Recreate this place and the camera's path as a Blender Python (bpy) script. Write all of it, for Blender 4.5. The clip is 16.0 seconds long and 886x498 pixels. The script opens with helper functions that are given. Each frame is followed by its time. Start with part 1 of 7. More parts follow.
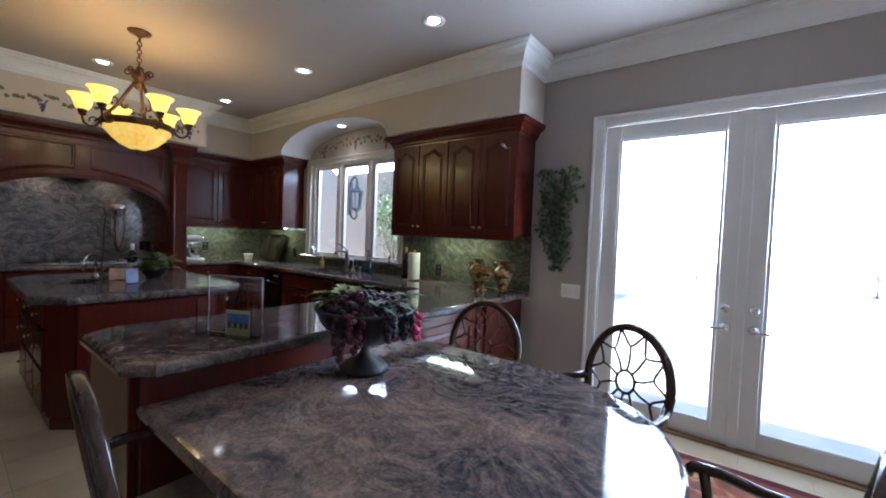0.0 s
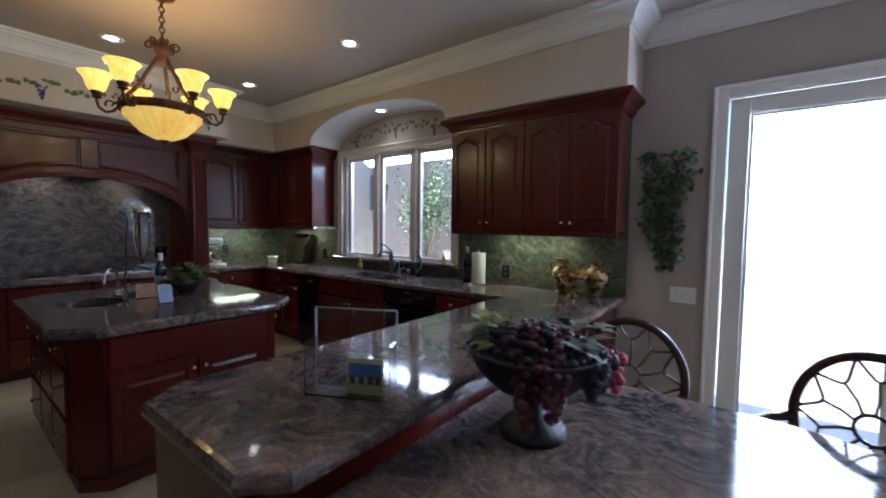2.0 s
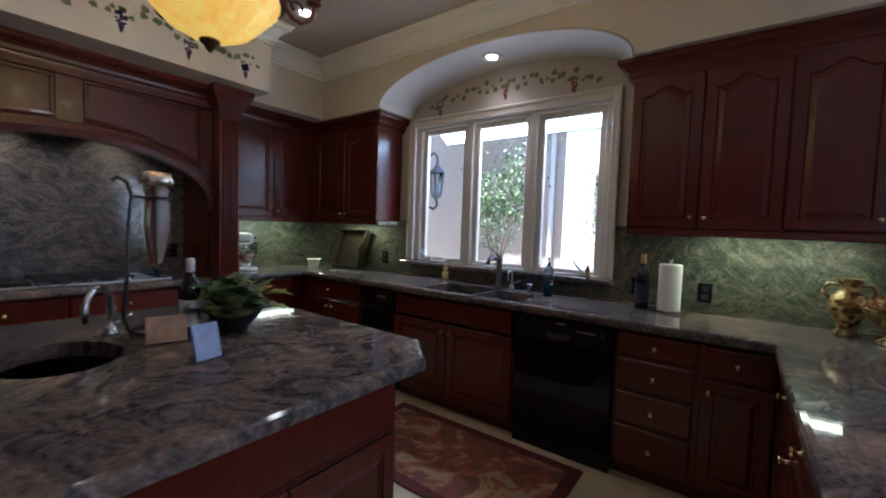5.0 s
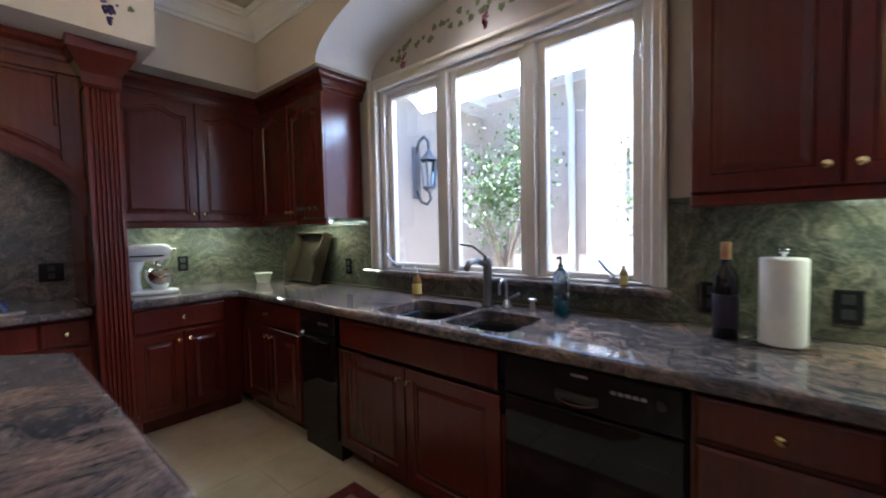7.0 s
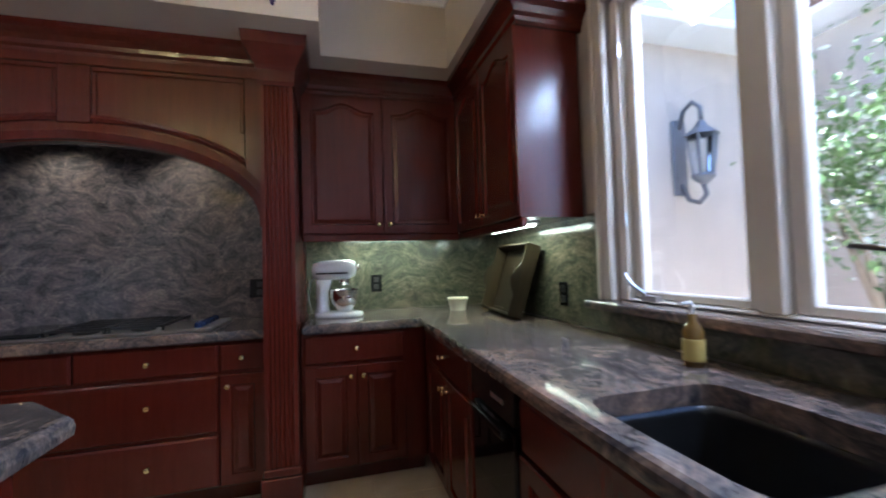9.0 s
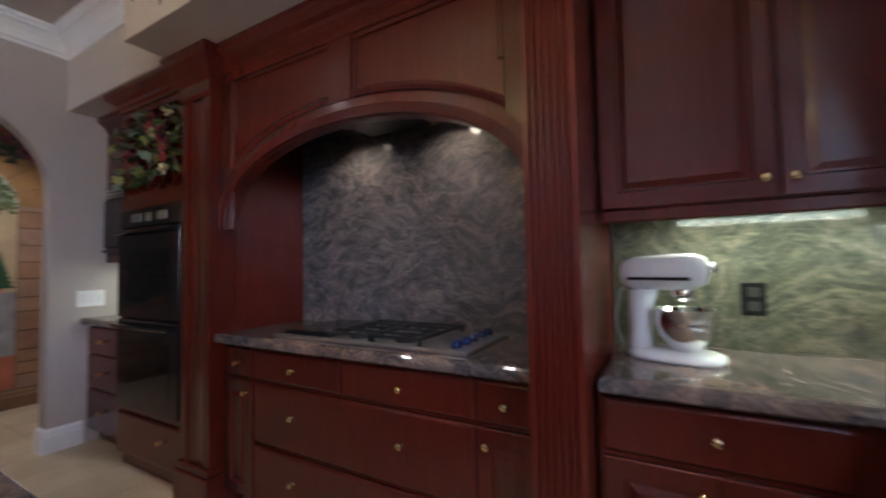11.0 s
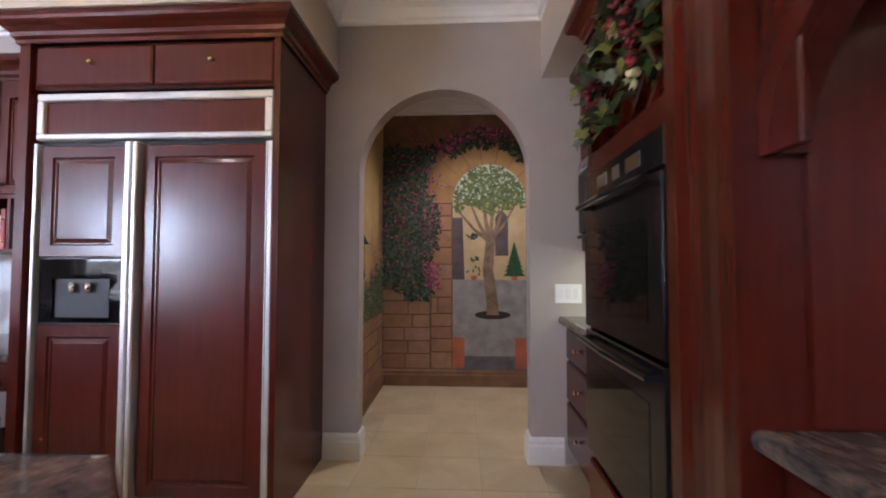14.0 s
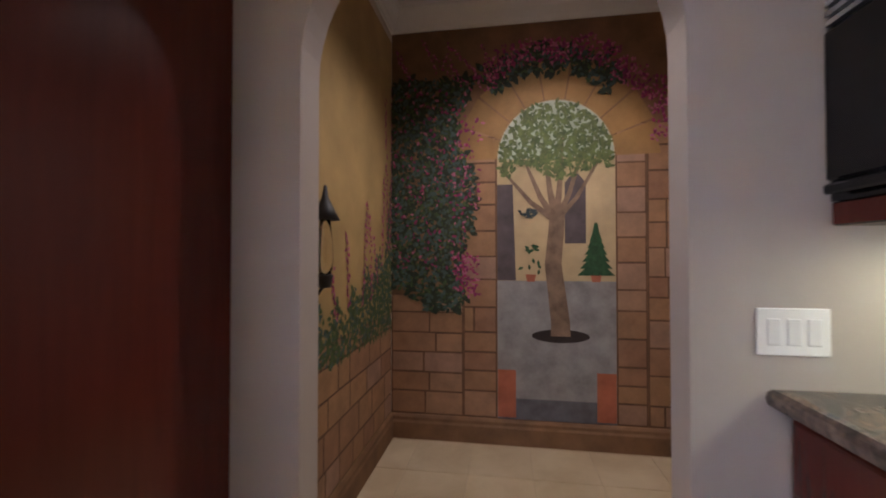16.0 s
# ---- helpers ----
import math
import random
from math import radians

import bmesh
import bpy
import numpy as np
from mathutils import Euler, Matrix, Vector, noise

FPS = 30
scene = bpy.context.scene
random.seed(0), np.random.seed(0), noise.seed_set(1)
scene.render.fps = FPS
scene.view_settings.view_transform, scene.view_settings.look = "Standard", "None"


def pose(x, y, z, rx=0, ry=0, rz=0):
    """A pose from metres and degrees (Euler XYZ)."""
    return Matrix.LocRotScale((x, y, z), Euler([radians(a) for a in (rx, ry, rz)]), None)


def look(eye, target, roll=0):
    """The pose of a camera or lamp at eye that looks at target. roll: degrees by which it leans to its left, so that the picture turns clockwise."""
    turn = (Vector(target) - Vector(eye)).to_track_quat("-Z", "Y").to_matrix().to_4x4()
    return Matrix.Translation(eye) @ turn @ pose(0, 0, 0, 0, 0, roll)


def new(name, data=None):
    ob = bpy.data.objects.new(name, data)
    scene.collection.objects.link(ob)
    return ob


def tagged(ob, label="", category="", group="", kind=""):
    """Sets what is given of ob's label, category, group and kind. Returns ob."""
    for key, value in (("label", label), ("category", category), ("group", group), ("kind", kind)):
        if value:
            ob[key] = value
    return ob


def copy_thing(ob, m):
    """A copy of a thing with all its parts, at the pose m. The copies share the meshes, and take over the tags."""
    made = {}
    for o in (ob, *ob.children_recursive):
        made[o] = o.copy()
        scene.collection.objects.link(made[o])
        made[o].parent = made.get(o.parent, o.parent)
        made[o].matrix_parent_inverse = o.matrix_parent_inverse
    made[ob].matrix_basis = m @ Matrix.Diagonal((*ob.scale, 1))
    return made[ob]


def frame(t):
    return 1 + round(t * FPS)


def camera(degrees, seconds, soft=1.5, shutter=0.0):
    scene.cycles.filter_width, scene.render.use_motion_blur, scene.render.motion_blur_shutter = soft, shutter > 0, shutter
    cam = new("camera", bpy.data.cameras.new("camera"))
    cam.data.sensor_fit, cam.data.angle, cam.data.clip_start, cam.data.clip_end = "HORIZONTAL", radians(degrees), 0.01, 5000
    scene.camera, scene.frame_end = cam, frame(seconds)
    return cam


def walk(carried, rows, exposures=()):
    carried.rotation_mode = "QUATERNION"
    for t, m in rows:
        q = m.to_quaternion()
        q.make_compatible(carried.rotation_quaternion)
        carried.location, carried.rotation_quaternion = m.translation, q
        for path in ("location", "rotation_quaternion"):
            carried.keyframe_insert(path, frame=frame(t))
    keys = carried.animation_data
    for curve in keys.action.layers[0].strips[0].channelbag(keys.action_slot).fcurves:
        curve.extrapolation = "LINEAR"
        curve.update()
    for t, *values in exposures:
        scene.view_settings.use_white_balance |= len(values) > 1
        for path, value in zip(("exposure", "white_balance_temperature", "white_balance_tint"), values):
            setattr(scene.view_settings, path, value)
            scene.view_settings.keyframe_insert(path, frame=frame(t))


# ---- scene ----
# ---- camera ----
cam = camera(96, 16.0, soft=1.9, shutter=0.5)
PATH = [
    (0, (6.631, -3.422, 1.417), (5.398, -1.849, 1.349), 2.30),
    (0.5, (6.513, -3.409, 1.408), (5.303, -1.819, 1.330), 2.10),
    (1, (6.318, -3.373, 1.406), (5.096, -1.793, 1.319), 1.65),
    (1.5, (6.055, -3.385, 1.434), (4.833, -1.804, 1.335), 1.23),
    (2, (5.751, -3.410, 1.459), (4.536, -1.825, 1.348), 0.75),
    (2.5, (5.532, -3.314, 1.438), (4.292, -1.749, 1.327), 0.59),
    (3, (5.197, -3.306, 1.451), (3.985, -1.720, 1.330), 0.20),
    (3.5, (4.878, -3.310, 1.463), (3.689, -1.707, 1.338), 0.23),
    (4.3, (4.360, -3.270, 1.429), (3.171, -1.666, 1.312), 2.00),
    (5.1, (4.060, -2.980, 1.392), (2.872, -1.375, 1.284), 2.00),
    (6, (4.068, -2.504, 1.349), (2.881, -0.898, 1.250), -1.03),
    (6.5, (3.911, -2.230, 1.332), (2.710, -0.634, 1.229), -1.12),
    (7, (3.740, -1.955, 1.331), (2.440, -0.437, 1.241), -1.19),
    (7.5, (3.576, -1.686, 1.329), (2.116, -0.320, 1.267), -1.55),
    (8, (3.375, -1.425, 1.289), (1.702, -0.328, 1.272), -1.92),
    (10.5, (2.130, -1.086, 1.236), (0.198, -1.592, 1.332), -0.96),
    (11, (1.864, -1.143, 1.255), (0.121, -2.120, 1.339), -1.10),
    (11.5, (1.650, -1.223, 1.263), (0.249, -2.648, 1.349), -0.95),
    (12, (1.530, -1.335, 1.237), (0.440, -3.009, 1.326), -0.89),
    (12.5, (1.417, -1.527, 1.213), (0.593, -3.347, 1.305), -0.73),
    (13, (1.299, -1.777, 1.232), (0.822, -3.717, 1.316), -0.44),
    (13.5, (1.231, -2.080, 1.232), (1.122, -4.075, 1.320), -0.06),
    (14, (1.192, -2.396, 1.247), (1.290, -4.392, 1.322), 0.03),
    (14.5, (1.138, -2.739, 1.254), (1.351, -4.727, 1.317), 0.16),
    (15, (1.122, -3.116, 1.246), (1.469, -5.084, 1.304), 0.23),
    (15.5, (1.164, -3.474, 1.247), (1.537, -5.438, 1.292), -0.01),
    (16, (1.246, -3.825, 1.255), (1.551, -5.802, 1.286), -0.03),
]
walk(cam, [(t, look(eye, target, roll)) for t, eye, target, roll in PATH], [(0, 2.1, 5150, 12), (1, 1.97, 5150, 12), (2.5, 1.75, 5100, 13), (3.5, 1.65, 5050, 13), (6, 2.2, 5150, 14), (7.5, 2.45, 5100, 14), (8, 2.42, 5100, 14), (10.5, 2.55, 5100, 18), (11.5, 2.58, 5700, 25), (12, 2.66, 5850, 27), (13, 2.92, 5600, 23), (14, 3.0, 5650, 24), (15, 2.88, 5650, 23), (15.5, 2.8, 5900, 25), (16, 2.84, 5800, 25)])

# ---- world and large lights ----
world = bpy.data.worlds.new("sky")
scene.world = world
world.use_nodes = True
wn = world.node_tree.nodes
sky = wn.new("ShaderNodeTexSky")
sky.sky_type = "NISHITA"
sky.sun_disc = False
sky.sun_elevation = radians(74)
sky.sun_rotation = radians(200)
wn["Background"].inputs["Strength"].default_value = 0.15
world.node_tree.links.new(sky.outputs[0], wn["Background"].inputs["Color"])


def lamp(name, kind, power, m, color=(1, 1, 1), size=0.1, size_y=None, spot=None):
    data = bpy.data.lights.new(name, kind)
    data.energy, data.color = power, color
    if kind == "AREA":
        data.size = size
        if size_y:
            data.shape, data.size_y = "RECTANGLE", size_y
    elif kind == "SUN":
        data.angle = radians(0.5)
    else:
        data.shadow_soft_size = size
    if kind == "SPOT":
        data.spot_size, data.spot_blend = radians(spot or 100), 0.7
    ob = new(name, data)
    ob.matrix_world = m
    return ob


lamp("sun", "SUN", 5.0, look((0, 0, 10), (0.45, 1.36, 5.0)), (1.0, 0.95, 0.86))

lamp("patio_door_daylight", "AREA", 24, look((6.565, 0.125, 1.82), (6.565, -5.0, 1.5)), (0.88, 0.94, 1.0), 1.86, 1.06)
lamp("kitchen_window_daylight", "AREA", 8, look((2.38, 0.30, 2.34), (2.38, -0.6, 0.85)), (0.84, 0.92, 1.0), 1.7, 0.26)

# ---- materials ----


def mat(name, rough=0.5, metal=0.0, coat=0.0):
    m = bpy.data.materials.new(name)
    m.use_nodes = True
    nt = m.node_tree
    b = nt.nodes["Principled BSDF"]
    b.inputs["Roughness"].default_value = rough
    b.inputs["Metallic"].default_value = metal
    b.inputs["Coat Weight"].default_value = coat
    b.inputs["Coat Roughness"].default_value = 0.08
    return m, nt, b


def coords(nt, scale=(1, 1, 1), rot=(0, 0, 0), kind="Object"):
    c = nt.nodes.new("ShaderNodeTexCoord")
    mp = nt.nodes.new("ShaderNodeMapping")
    mp.inputs["Scale"].default_value = scale
    mp.inputs["Rotation"].default_value = rot
    nt.links.new(c.outputs[kind], mp.inputs["Vector"])
    return mp.outputs["Vector"]


def noise_node(nt, vec, scale, detail=4, rough=0.6, dist=0.0):
    n = nt.nodes.new("ShaderNodeTexNoise")
    for k, v in (("Scale", scale), ("Detail", detail), ("Roughness", rough), ("Distortion", dist)):
        n.inputs[k].default_value = v
    nt.links.new(vec, n.inputs["Vector"])
    return n.outputs["Fac"]


def ramp(nt, fac, *stops):
    r = nt.nodes.new("ShaderNodeValToRGB")
    el = r.color_ramp.elements
    while len(el) < len(stops):
        el.new(0.5)
    for e, (p, c) in zip(el, stops):
        e.position, e.color = p, (*c, 1)
    nt.links.new(fac, r.inputs["Fac"])
    return r.outputs["Color"]


def mix(nt, fac, a, b, blend="MIX"):
    m = nt.nodes.new("ShaderNodeMix")
    m.data_type, m.blend_type = "RGBA", blend
    for sock, v in ((0, fac), (6, a), (7, b)):
        if hasattr(v, "is_linked"):
            nt.links.new(v, m.inputs[sock])
        else:
            m.inputs[sock].default_value = v if sock == 0 else (*v, 1)
    return m.outputs[2]


def bump(nt, b, height, strength=0.1, distance=0.01):
    n = nt.nodes.new("ShaderNodeBump")
    n.inputs["Strength"].default_value, n.inputs["Distance"].default_value = strength, distance
    nt.links.new(height, n.inputs["Height"])
    nt.links.new(n.outputs["Normal"], b.inputs["Normal"])


def plain(name, color, rough=0.5, metal=0.0, vary=0.12, scale=9.0, bumps=0.05, coat=0.0, spec=None):
    m, nt, b = mat(name, rough, metal, coat)
    v = coords(nt)
    f = noise_node(nt, v, scale, 5)
    lo = tuple(c * (1 - vary) for c in color)
    hi = tuple(min(1, c * (1 + vary)) for c in color)
    nt.links.new(ramp(nt, f, (0.3, lo), (0.7, hi)), b.inputs["Base Color"])
    if bumps:
        bump(nt, b, noise_node(nt, v, scale * 14, 3), bumps, 0.004)
    if spec is not None:
        b.inputs["Specular IOR Level"].default_value = spec
    return m


def wood(name, dark, light, rough=0.32, grain=(14, 14, 0.9), coat=0.25):
    m, nt, b = mat(name, rough, 0, coat)
    v = coords(nt, grain)
    f = noise_node(nt, v, 3.0, 6, 0.65, 0.6)
    g = noise_node(nt, coords(nt, (1, 1, 0.4)), 2.2, 3)
    info = nt.nodes.new("ShaderNodeObjectInfo")
    c1 = ramp(nt, f, (0.3, dark), (0.72, light))
    c2 = mix(nt, g, c1, tuple(c * 0.82 for c in dark))
    hs = nt.nodes.new("ShaderNodeHueSaturation")
    mr = nt.nodes.new("ShaderNodeMapRange")
    mr.inputs["To Min"].default_value, mr.inputs["To Max"].default_value = 0.88, 1.12
    nt.links.new(info.outputs["Random"], mr.inputs["Value"])
    nt.links.new(mr.outputs[0], hs.inputs["Value"])
    nt.links.new(mix(nt, 0.35, c1, c2), hs.inputs["Color"])
    nt.links.new(hs.outputs[0], b.inputs["Base Color"])
    bump(nt, b, f, 0.06, 0.002)
    return m


def stone(name, tones, stretch=(1.6, 5.0, 3.0), rot=(0, 0, 0.5), rough=0.09, scale=3.2, swirl=2.2, coat=0.0, warmth=0.75, veins=0.35):
    """Polished granite with flowing bands, blotches and fine crystals."""
    m, nt, b = mat(name, rough, 0, coat)
    v = coords(nt, stretch, rot)
    base = coords(nt)
    w = nt.nodes.new("ShaderNodeTexNoise")
    w.inputs["Scale"].default_value, w.inputs["Detail"].default_value = 1.3, 3
    nt.links.new(base, w.inputs["Vector"])
    add = nt.nodes.new("ShaderNodeVectorMath")
    add.operation = "MULTIPLY_ADD"
    nt.links.new(w.outputs["Color"], add.inputs[0])
    add.inputs[1].default_value = (swirl,) * 3
    nt.links.new(v, add.inputs[2])
    flow = noise_node(nt, add.outputs[0], scale, 10, 0.74, 0.35)
    col = ramp(nt, flow, *zip((0.28, 0.42, 0.5, 0.58, 0.72), tones))
    blot = noise_node(nt, base, 2.1, 3)
    blotc = ramp(nt, blot, (0.48, (0, 0, 0)), (0.68, (1, 1, 1)))
    warm = ramp(nt, flow, (0.35, tuple(c * 0.6 for c in tones[4])), (0.65, (0.34, 0.22, 0.16)))
    bw = nt.nodes.new("ShaderNodeRGBToBW")
    nt.links.new(blotc, bw.inputs[0])
    sc = nt.nodes.new("ShaderNodeMath")
    sc.operation = "MULTIPLY"
    sc.inputs[1].default_value = warmth
    nt.links.new(bw.outputs[0], sc.inputs[0])
    col = mix(nt, sc.outputs[0], col, warm)
    cloud = noise_node(nt, add.outputs[0], scale * 0.4, 5, 0.6, 0.5)
    col = mix(nt, 0.45, col, ramp(nt, cloud, (0.34, (0.45, 0.45, 0.48)), (0.5, (1.0, 0.98, 0.97)), (0.66, (1.4, 1.28, 1.18))), "MULTIPLY")
    vein = noise_node(nt, add.outputs[0], scale * 0.2, 5, 0.5, 0.6)
    line = ramp(nt, vein, (0.483, (0, 0, 0)), (0.5, (1, 1, 1)), (0.517, (0, 0, 0)))
    vw = nt.nodes.new("ShaderNodeRGBToBW")
    nt.links.new(line, vw.inputs[0])
    vs = nt.nodes.new("ShaderNodeMath")
    vs.operation = "MULTIPLY"
    vs.inputs[1].default_value = veins
    nt.links.new(vw.outputs[0], vs.inputs[0])
    col = mix(nt, vs.outputs[0], col, tones[4])
    fine = noise_node(nt, base, 85, 5, 0.7)
    col = mix(nt, 0.4, col, ramp(nt, fine, (0.38, (0.25, 0.25, 0.26)), (0.52, (0.95, 0.92, 0.9)), (0.66, (1.75, 1.6, 1.4))), "MULTIPLY")
    nt.links.new(col, b.inputs["Base Color"])
    return m


def glowing(name, color, strength):
    m, nt, b = mat(name, 0.4)
    b.inputs["Base Color"].default_value = (*[min(1, c) for c in color], 1)
    b.inputs["Emission Color"].default_value = (*color, 1)
    b.inputs["Emission Strength"].default_value = strength
    return m


def glass_mat(name, tint=(1, 1, 1), rough=0.0):
    m, nt, b = mat(name, rough)
    b.inputs["Base Color"].default_value = (*tint, 1)
    b.inputs["Transmission Weight"].default_value = 1.0
    b.inputs["IOR"].default_value = 1.45
    return m


CHERRY = wood("cherry_wood", (0.077, 0.0092, 0.0046), (0.104, 0.0136, 0.0068), 0.27, (12, 12, 0.8), 0.12)
CHAIR_WOOD = wood("chair_wood", (0.03, 0.014, 0.009), (0.085, 0.038, 0.022), 0.22, (20, 20, 1.5), 0.4)
GRANITE = stone("counter_granite", ((0.016, 0.015, 0.018), (0.05, 0.05, 0.057), (0.098, 0.084, 0.085), (0.165, 0.128, 0.11), (0.29, 0.23, 0.195)), (1.3, 2.0, 2.0), (0, 0, 0.6), 0.07, 8.5, 3.2, warmth=0.9, veins=0.2)
SPLASH = stone("backsplash_granite", ((0.033, 0.036, 0.029), (0.062, 0.067, 0.05), (0.093, 0.098, 0.070), (0.135, 0.133, 0.097), (0.22, 0.205, 0.155)), (1.4, 1.4, 2.6), (0.6, 0.5, 0), 0.13, 8.0, 2.6, warmth=0.2, veins=0.45)
PAINT = plain("taupe_paint", (0.42, 0.37, 0.335), 0.6, vary=0.04, scale=1.5, bumps=0.1)
CEILING = plain("ceiling_paint", (0.47, 0.42, 0.38), 0.65, vary=0.04, scale=1.2, bumps=0.08)
CREAM = plain("cream_paint", (0.60, 0.53, 0.45), 0.6, vary=0.05, scale=1.5, bumps=0.1)
WHITE = plain("white_trim_paint", (0.80, 0.80, 0.79), 0.35, vary=0.03, scale=3, bumps=0.03)
WHITE_WALL = plain("white_wall_paint", (0.72, 0.72, 0.72), 0.55, vary=0.03, scale=2, bumps=0.06)
BRASS = plain("brass", (0.83, 0.62, 0.30), 0.18, 1.0, 0.05, bumps=0)
CHROME = plain("chrome", (0.75, 0.76, 0.78), 0.12, 1.0, 0.04, bumps=0)
STEEL = plain("brushed_steel", (0.62, 0.62, 0.63), 0.28, 1.0, 0.06, 40, bumps=0.02)
BLACK = plain("black_enamel", (0.012, 0.012, 0.013), 0.12, vary=0.15, bumps=0, spec=0.3)
BLACK_MATT = plain("black_iron", (0.015, 0.014, 0.014), 0.5, vary=0.25, bumps=0.1)
BLACK_GLASS = plain("black_glass", (0.006, 0.006, 0.007), 0.04, vary=0.1, bumps=0, spec=0.3)
GROUT = plain("grout", (0.47, 0.37, 0.235), 0.85, vary=0.12, bumps=0.2)
PANE = glass_mat("window_glass")


def tile_material():
    m, nt, b = mat("travertine_tile", 0.28)
    c = nt.nodes.new("ShaderNodeTexCoord")
    geo = nt.nodes.new("ShaderNodeNewGeometry")
    f = noise_node(nt, geo.outputs["Position"], 3.0, 6, 0.6, 0.5)
    info = nt.nodes.new("ShaderNodeObjectInfo")
    col = ramp(nt, f, (0.3, (0.46, 0.355, 0.215)), (0.7, (0.60, 0.50, 0.335)))
    hs = nt.nodes.new("ShaderNodeHueSaturation")
    mr = nt.nodes.new("ShaderNodeMapRange")
    mr.inputs["To Min"].default_value, mr.inputs["To Max"].default_value = 0.93, 1.07
    nt.links.new(info.outputs["Random"], mr.inputs["Value"])
    nt.links.new(mr.outputs[0], hs.inputs["Value"])
    nt.links.new(col, hs.inputs["Color"])
    nt.links.new(hs.outputs[0], b.inputs["Base Color"])
    bump(nt, b, noise_node(nt, geo.outputs["Position"], 60, 4), 0.05, 0.002)
    return m


TILE = tile_material()

# ---- mesh helpers ----


def link(name, bm, material, parent=None, label="", smooth=False):
    me = bpy.data.meshes.new(name)
    bmesh.ops.recalc_face_normals(bm, faces=bm.faces)
    bm.to_mesh(me)
    bm.free()
    if smooth:
        for p in me.polygons:
            p.use_smooth = True
    me.materials.append(material)
    ob = new(name, me)
    if parent:
        ob.parent = parent
    if label:
        ob["label"] = label
    return ob


# what nobody could count: joined into one part
STUFF = {"leaves", "grapes", "grape_bunch", "grape_cluster", "petals", "painted_bougainvillea", "side_hedge", "side_sprays", "painted_shrub", "painted_fir", "blossom", "painted_vine", "painted_vine_shade", "painted_sprays", "painted_crown", "crown"}


def part(name, bm, material, parent, label="", smooth=False):
    ob = link(name, bm, material, parent, label, smooth)
    if name in STUFF:
        ob["kind"] = "stuff"
    return ob


def thing(name, label, category, m=None, group=""):
    ob = new(name)
    ob.empty_display_size = 0.1
    if m is not None:
        ob.matrix_world = m
    return tagged(ob, label, category, group)


def box(bm, x0, x1, y0, y1, z0, z1, bevel=0.0, seg=1):
    x0, x1, y0, y1, z0, z1 = min(x0, x1), max(x0, x1), min(y0, y1), max(y0, y1), min(z0, z1), max(z0, z1)
    vs = [bm.verts.new((x, y, z)) for z in (z0, z1) for x, y in ((x0, y0), (x1, y0), (x1, y1), (x0, y1))]
    fs = [bm.faces.new([vs[i] for i in q]) for q in ((3, 2, 1, 0), (4, 5, 6, 7), (0, 1, 5, 4), (1, 2, 6, 5), (2, 3, 7, 6), (3, 0, 4, 7))]
    if bevel:
        es = list({e for f in fs for e in f.edges})
        bmesh.ops.bevel(bm, geom=es, offset=bevel, segments=seg, affect="EDGES", profile=0.5)
    return bm


def boxes(*specs, bevel=0.0, seg=1):
    bm = bmesh.new()
    for s in specs:
        box(bm, *s, bevel=bevel, seg=seg)
    return bm


def structure(name, bm, material, label="", smooth=False):
    ob = link(name, bm, material, None, label, smooth)
    ob["kind"] = "structure"
    return ob


def loft(bm, loops, cap_first=True, cap_last=True, closed=True):
    """Bridges loops of equal point count; caps the ends."""
    rows = [[bm.verts.new(p) for p in lp] for lp in loops]
    n = len(rows[0])
    for a, b in zip(rows, rows[1:]):
        for i in range(n if closed else n - 1):
            j = (i + 1) % n
            bm.faces.new((a[i], a[j], b[j], b[i]))
    if cap_first:
        bm.faces.new(rows[0][::-1])
    if cap_last:
        bm.faces.new(rows[-1])
    return bm


def lathe(profile, seg=20, bm=None, at=(0, 0, 0)):
    """Turns (radius, z) points round the z axis."""
    bm = bm or bmesh.new()
    loops = [[(at[0] + max(r, 0.0004) * math.cos(2 * math.pi * i / seg), at[1] + max(r, 0.0004) * math.sin(2 * math.pi * i / seg), at[2] + z) for i in range(seg)] for r, z in profile]
    return loft(bm, loops)


def tube(points, radius, seg=8, bm=None, closed=False, taper=None):
    """A round bar along points."""
    bm = bm or bmesh.new()
    pts = [Vector(p) for p in points]
    n = len(pts)
    loops = []
    ref = None
    for i, p in enumerate(pts):
        if closed:
            d = pts[(i + 1) % n] - pts[i - 1]
        else:
            d = pts[min(i + 1, n - 1)] - pts[max(i - 1, 0)]
        d.normalize()
        if ref is None:
            ref = Vector((0, 0, 1)) if abs(d.z) < 0.9 else Vector((1, 0, 0))
        u = (ref - d * ref.dot(d)).normalized()
        ref = u
        w = d.cross(u)
        r = radius if taper is None else radius * (1 + (taper - 1) * i / max(1, n - 1))
        loops.append([p + (u * math.cos(2 * math.pi * k / seg) + w * math.sin(2 * math.pi * k / seg)) * r for k in range(seg)])
    if closed:
        loops.append(loops[0])
        return loft(bm, loops, False, False)
    return loft(bm, loops)


def offset_poly(poly, d):
    """Moves the sides of a counter-clockwise polygon inwards by d."""
    out = []
    n = len(poly)
    for i in range(n):
        a, b, c = Vector(poly[i - 1]), Vector(poly[i]), Vector(poly[(i + 1) % n])
        u, v = (b - a).normalized(), (c - b).normalized()
        nu, nv = Vector((-u.y, u.x)), Vector((-v.y, v.x))
        k = (nu + nv)
        k /= max(0.2, 1 + nu.dot(nv))
        out.append(tuple(b + k * d))
    return out


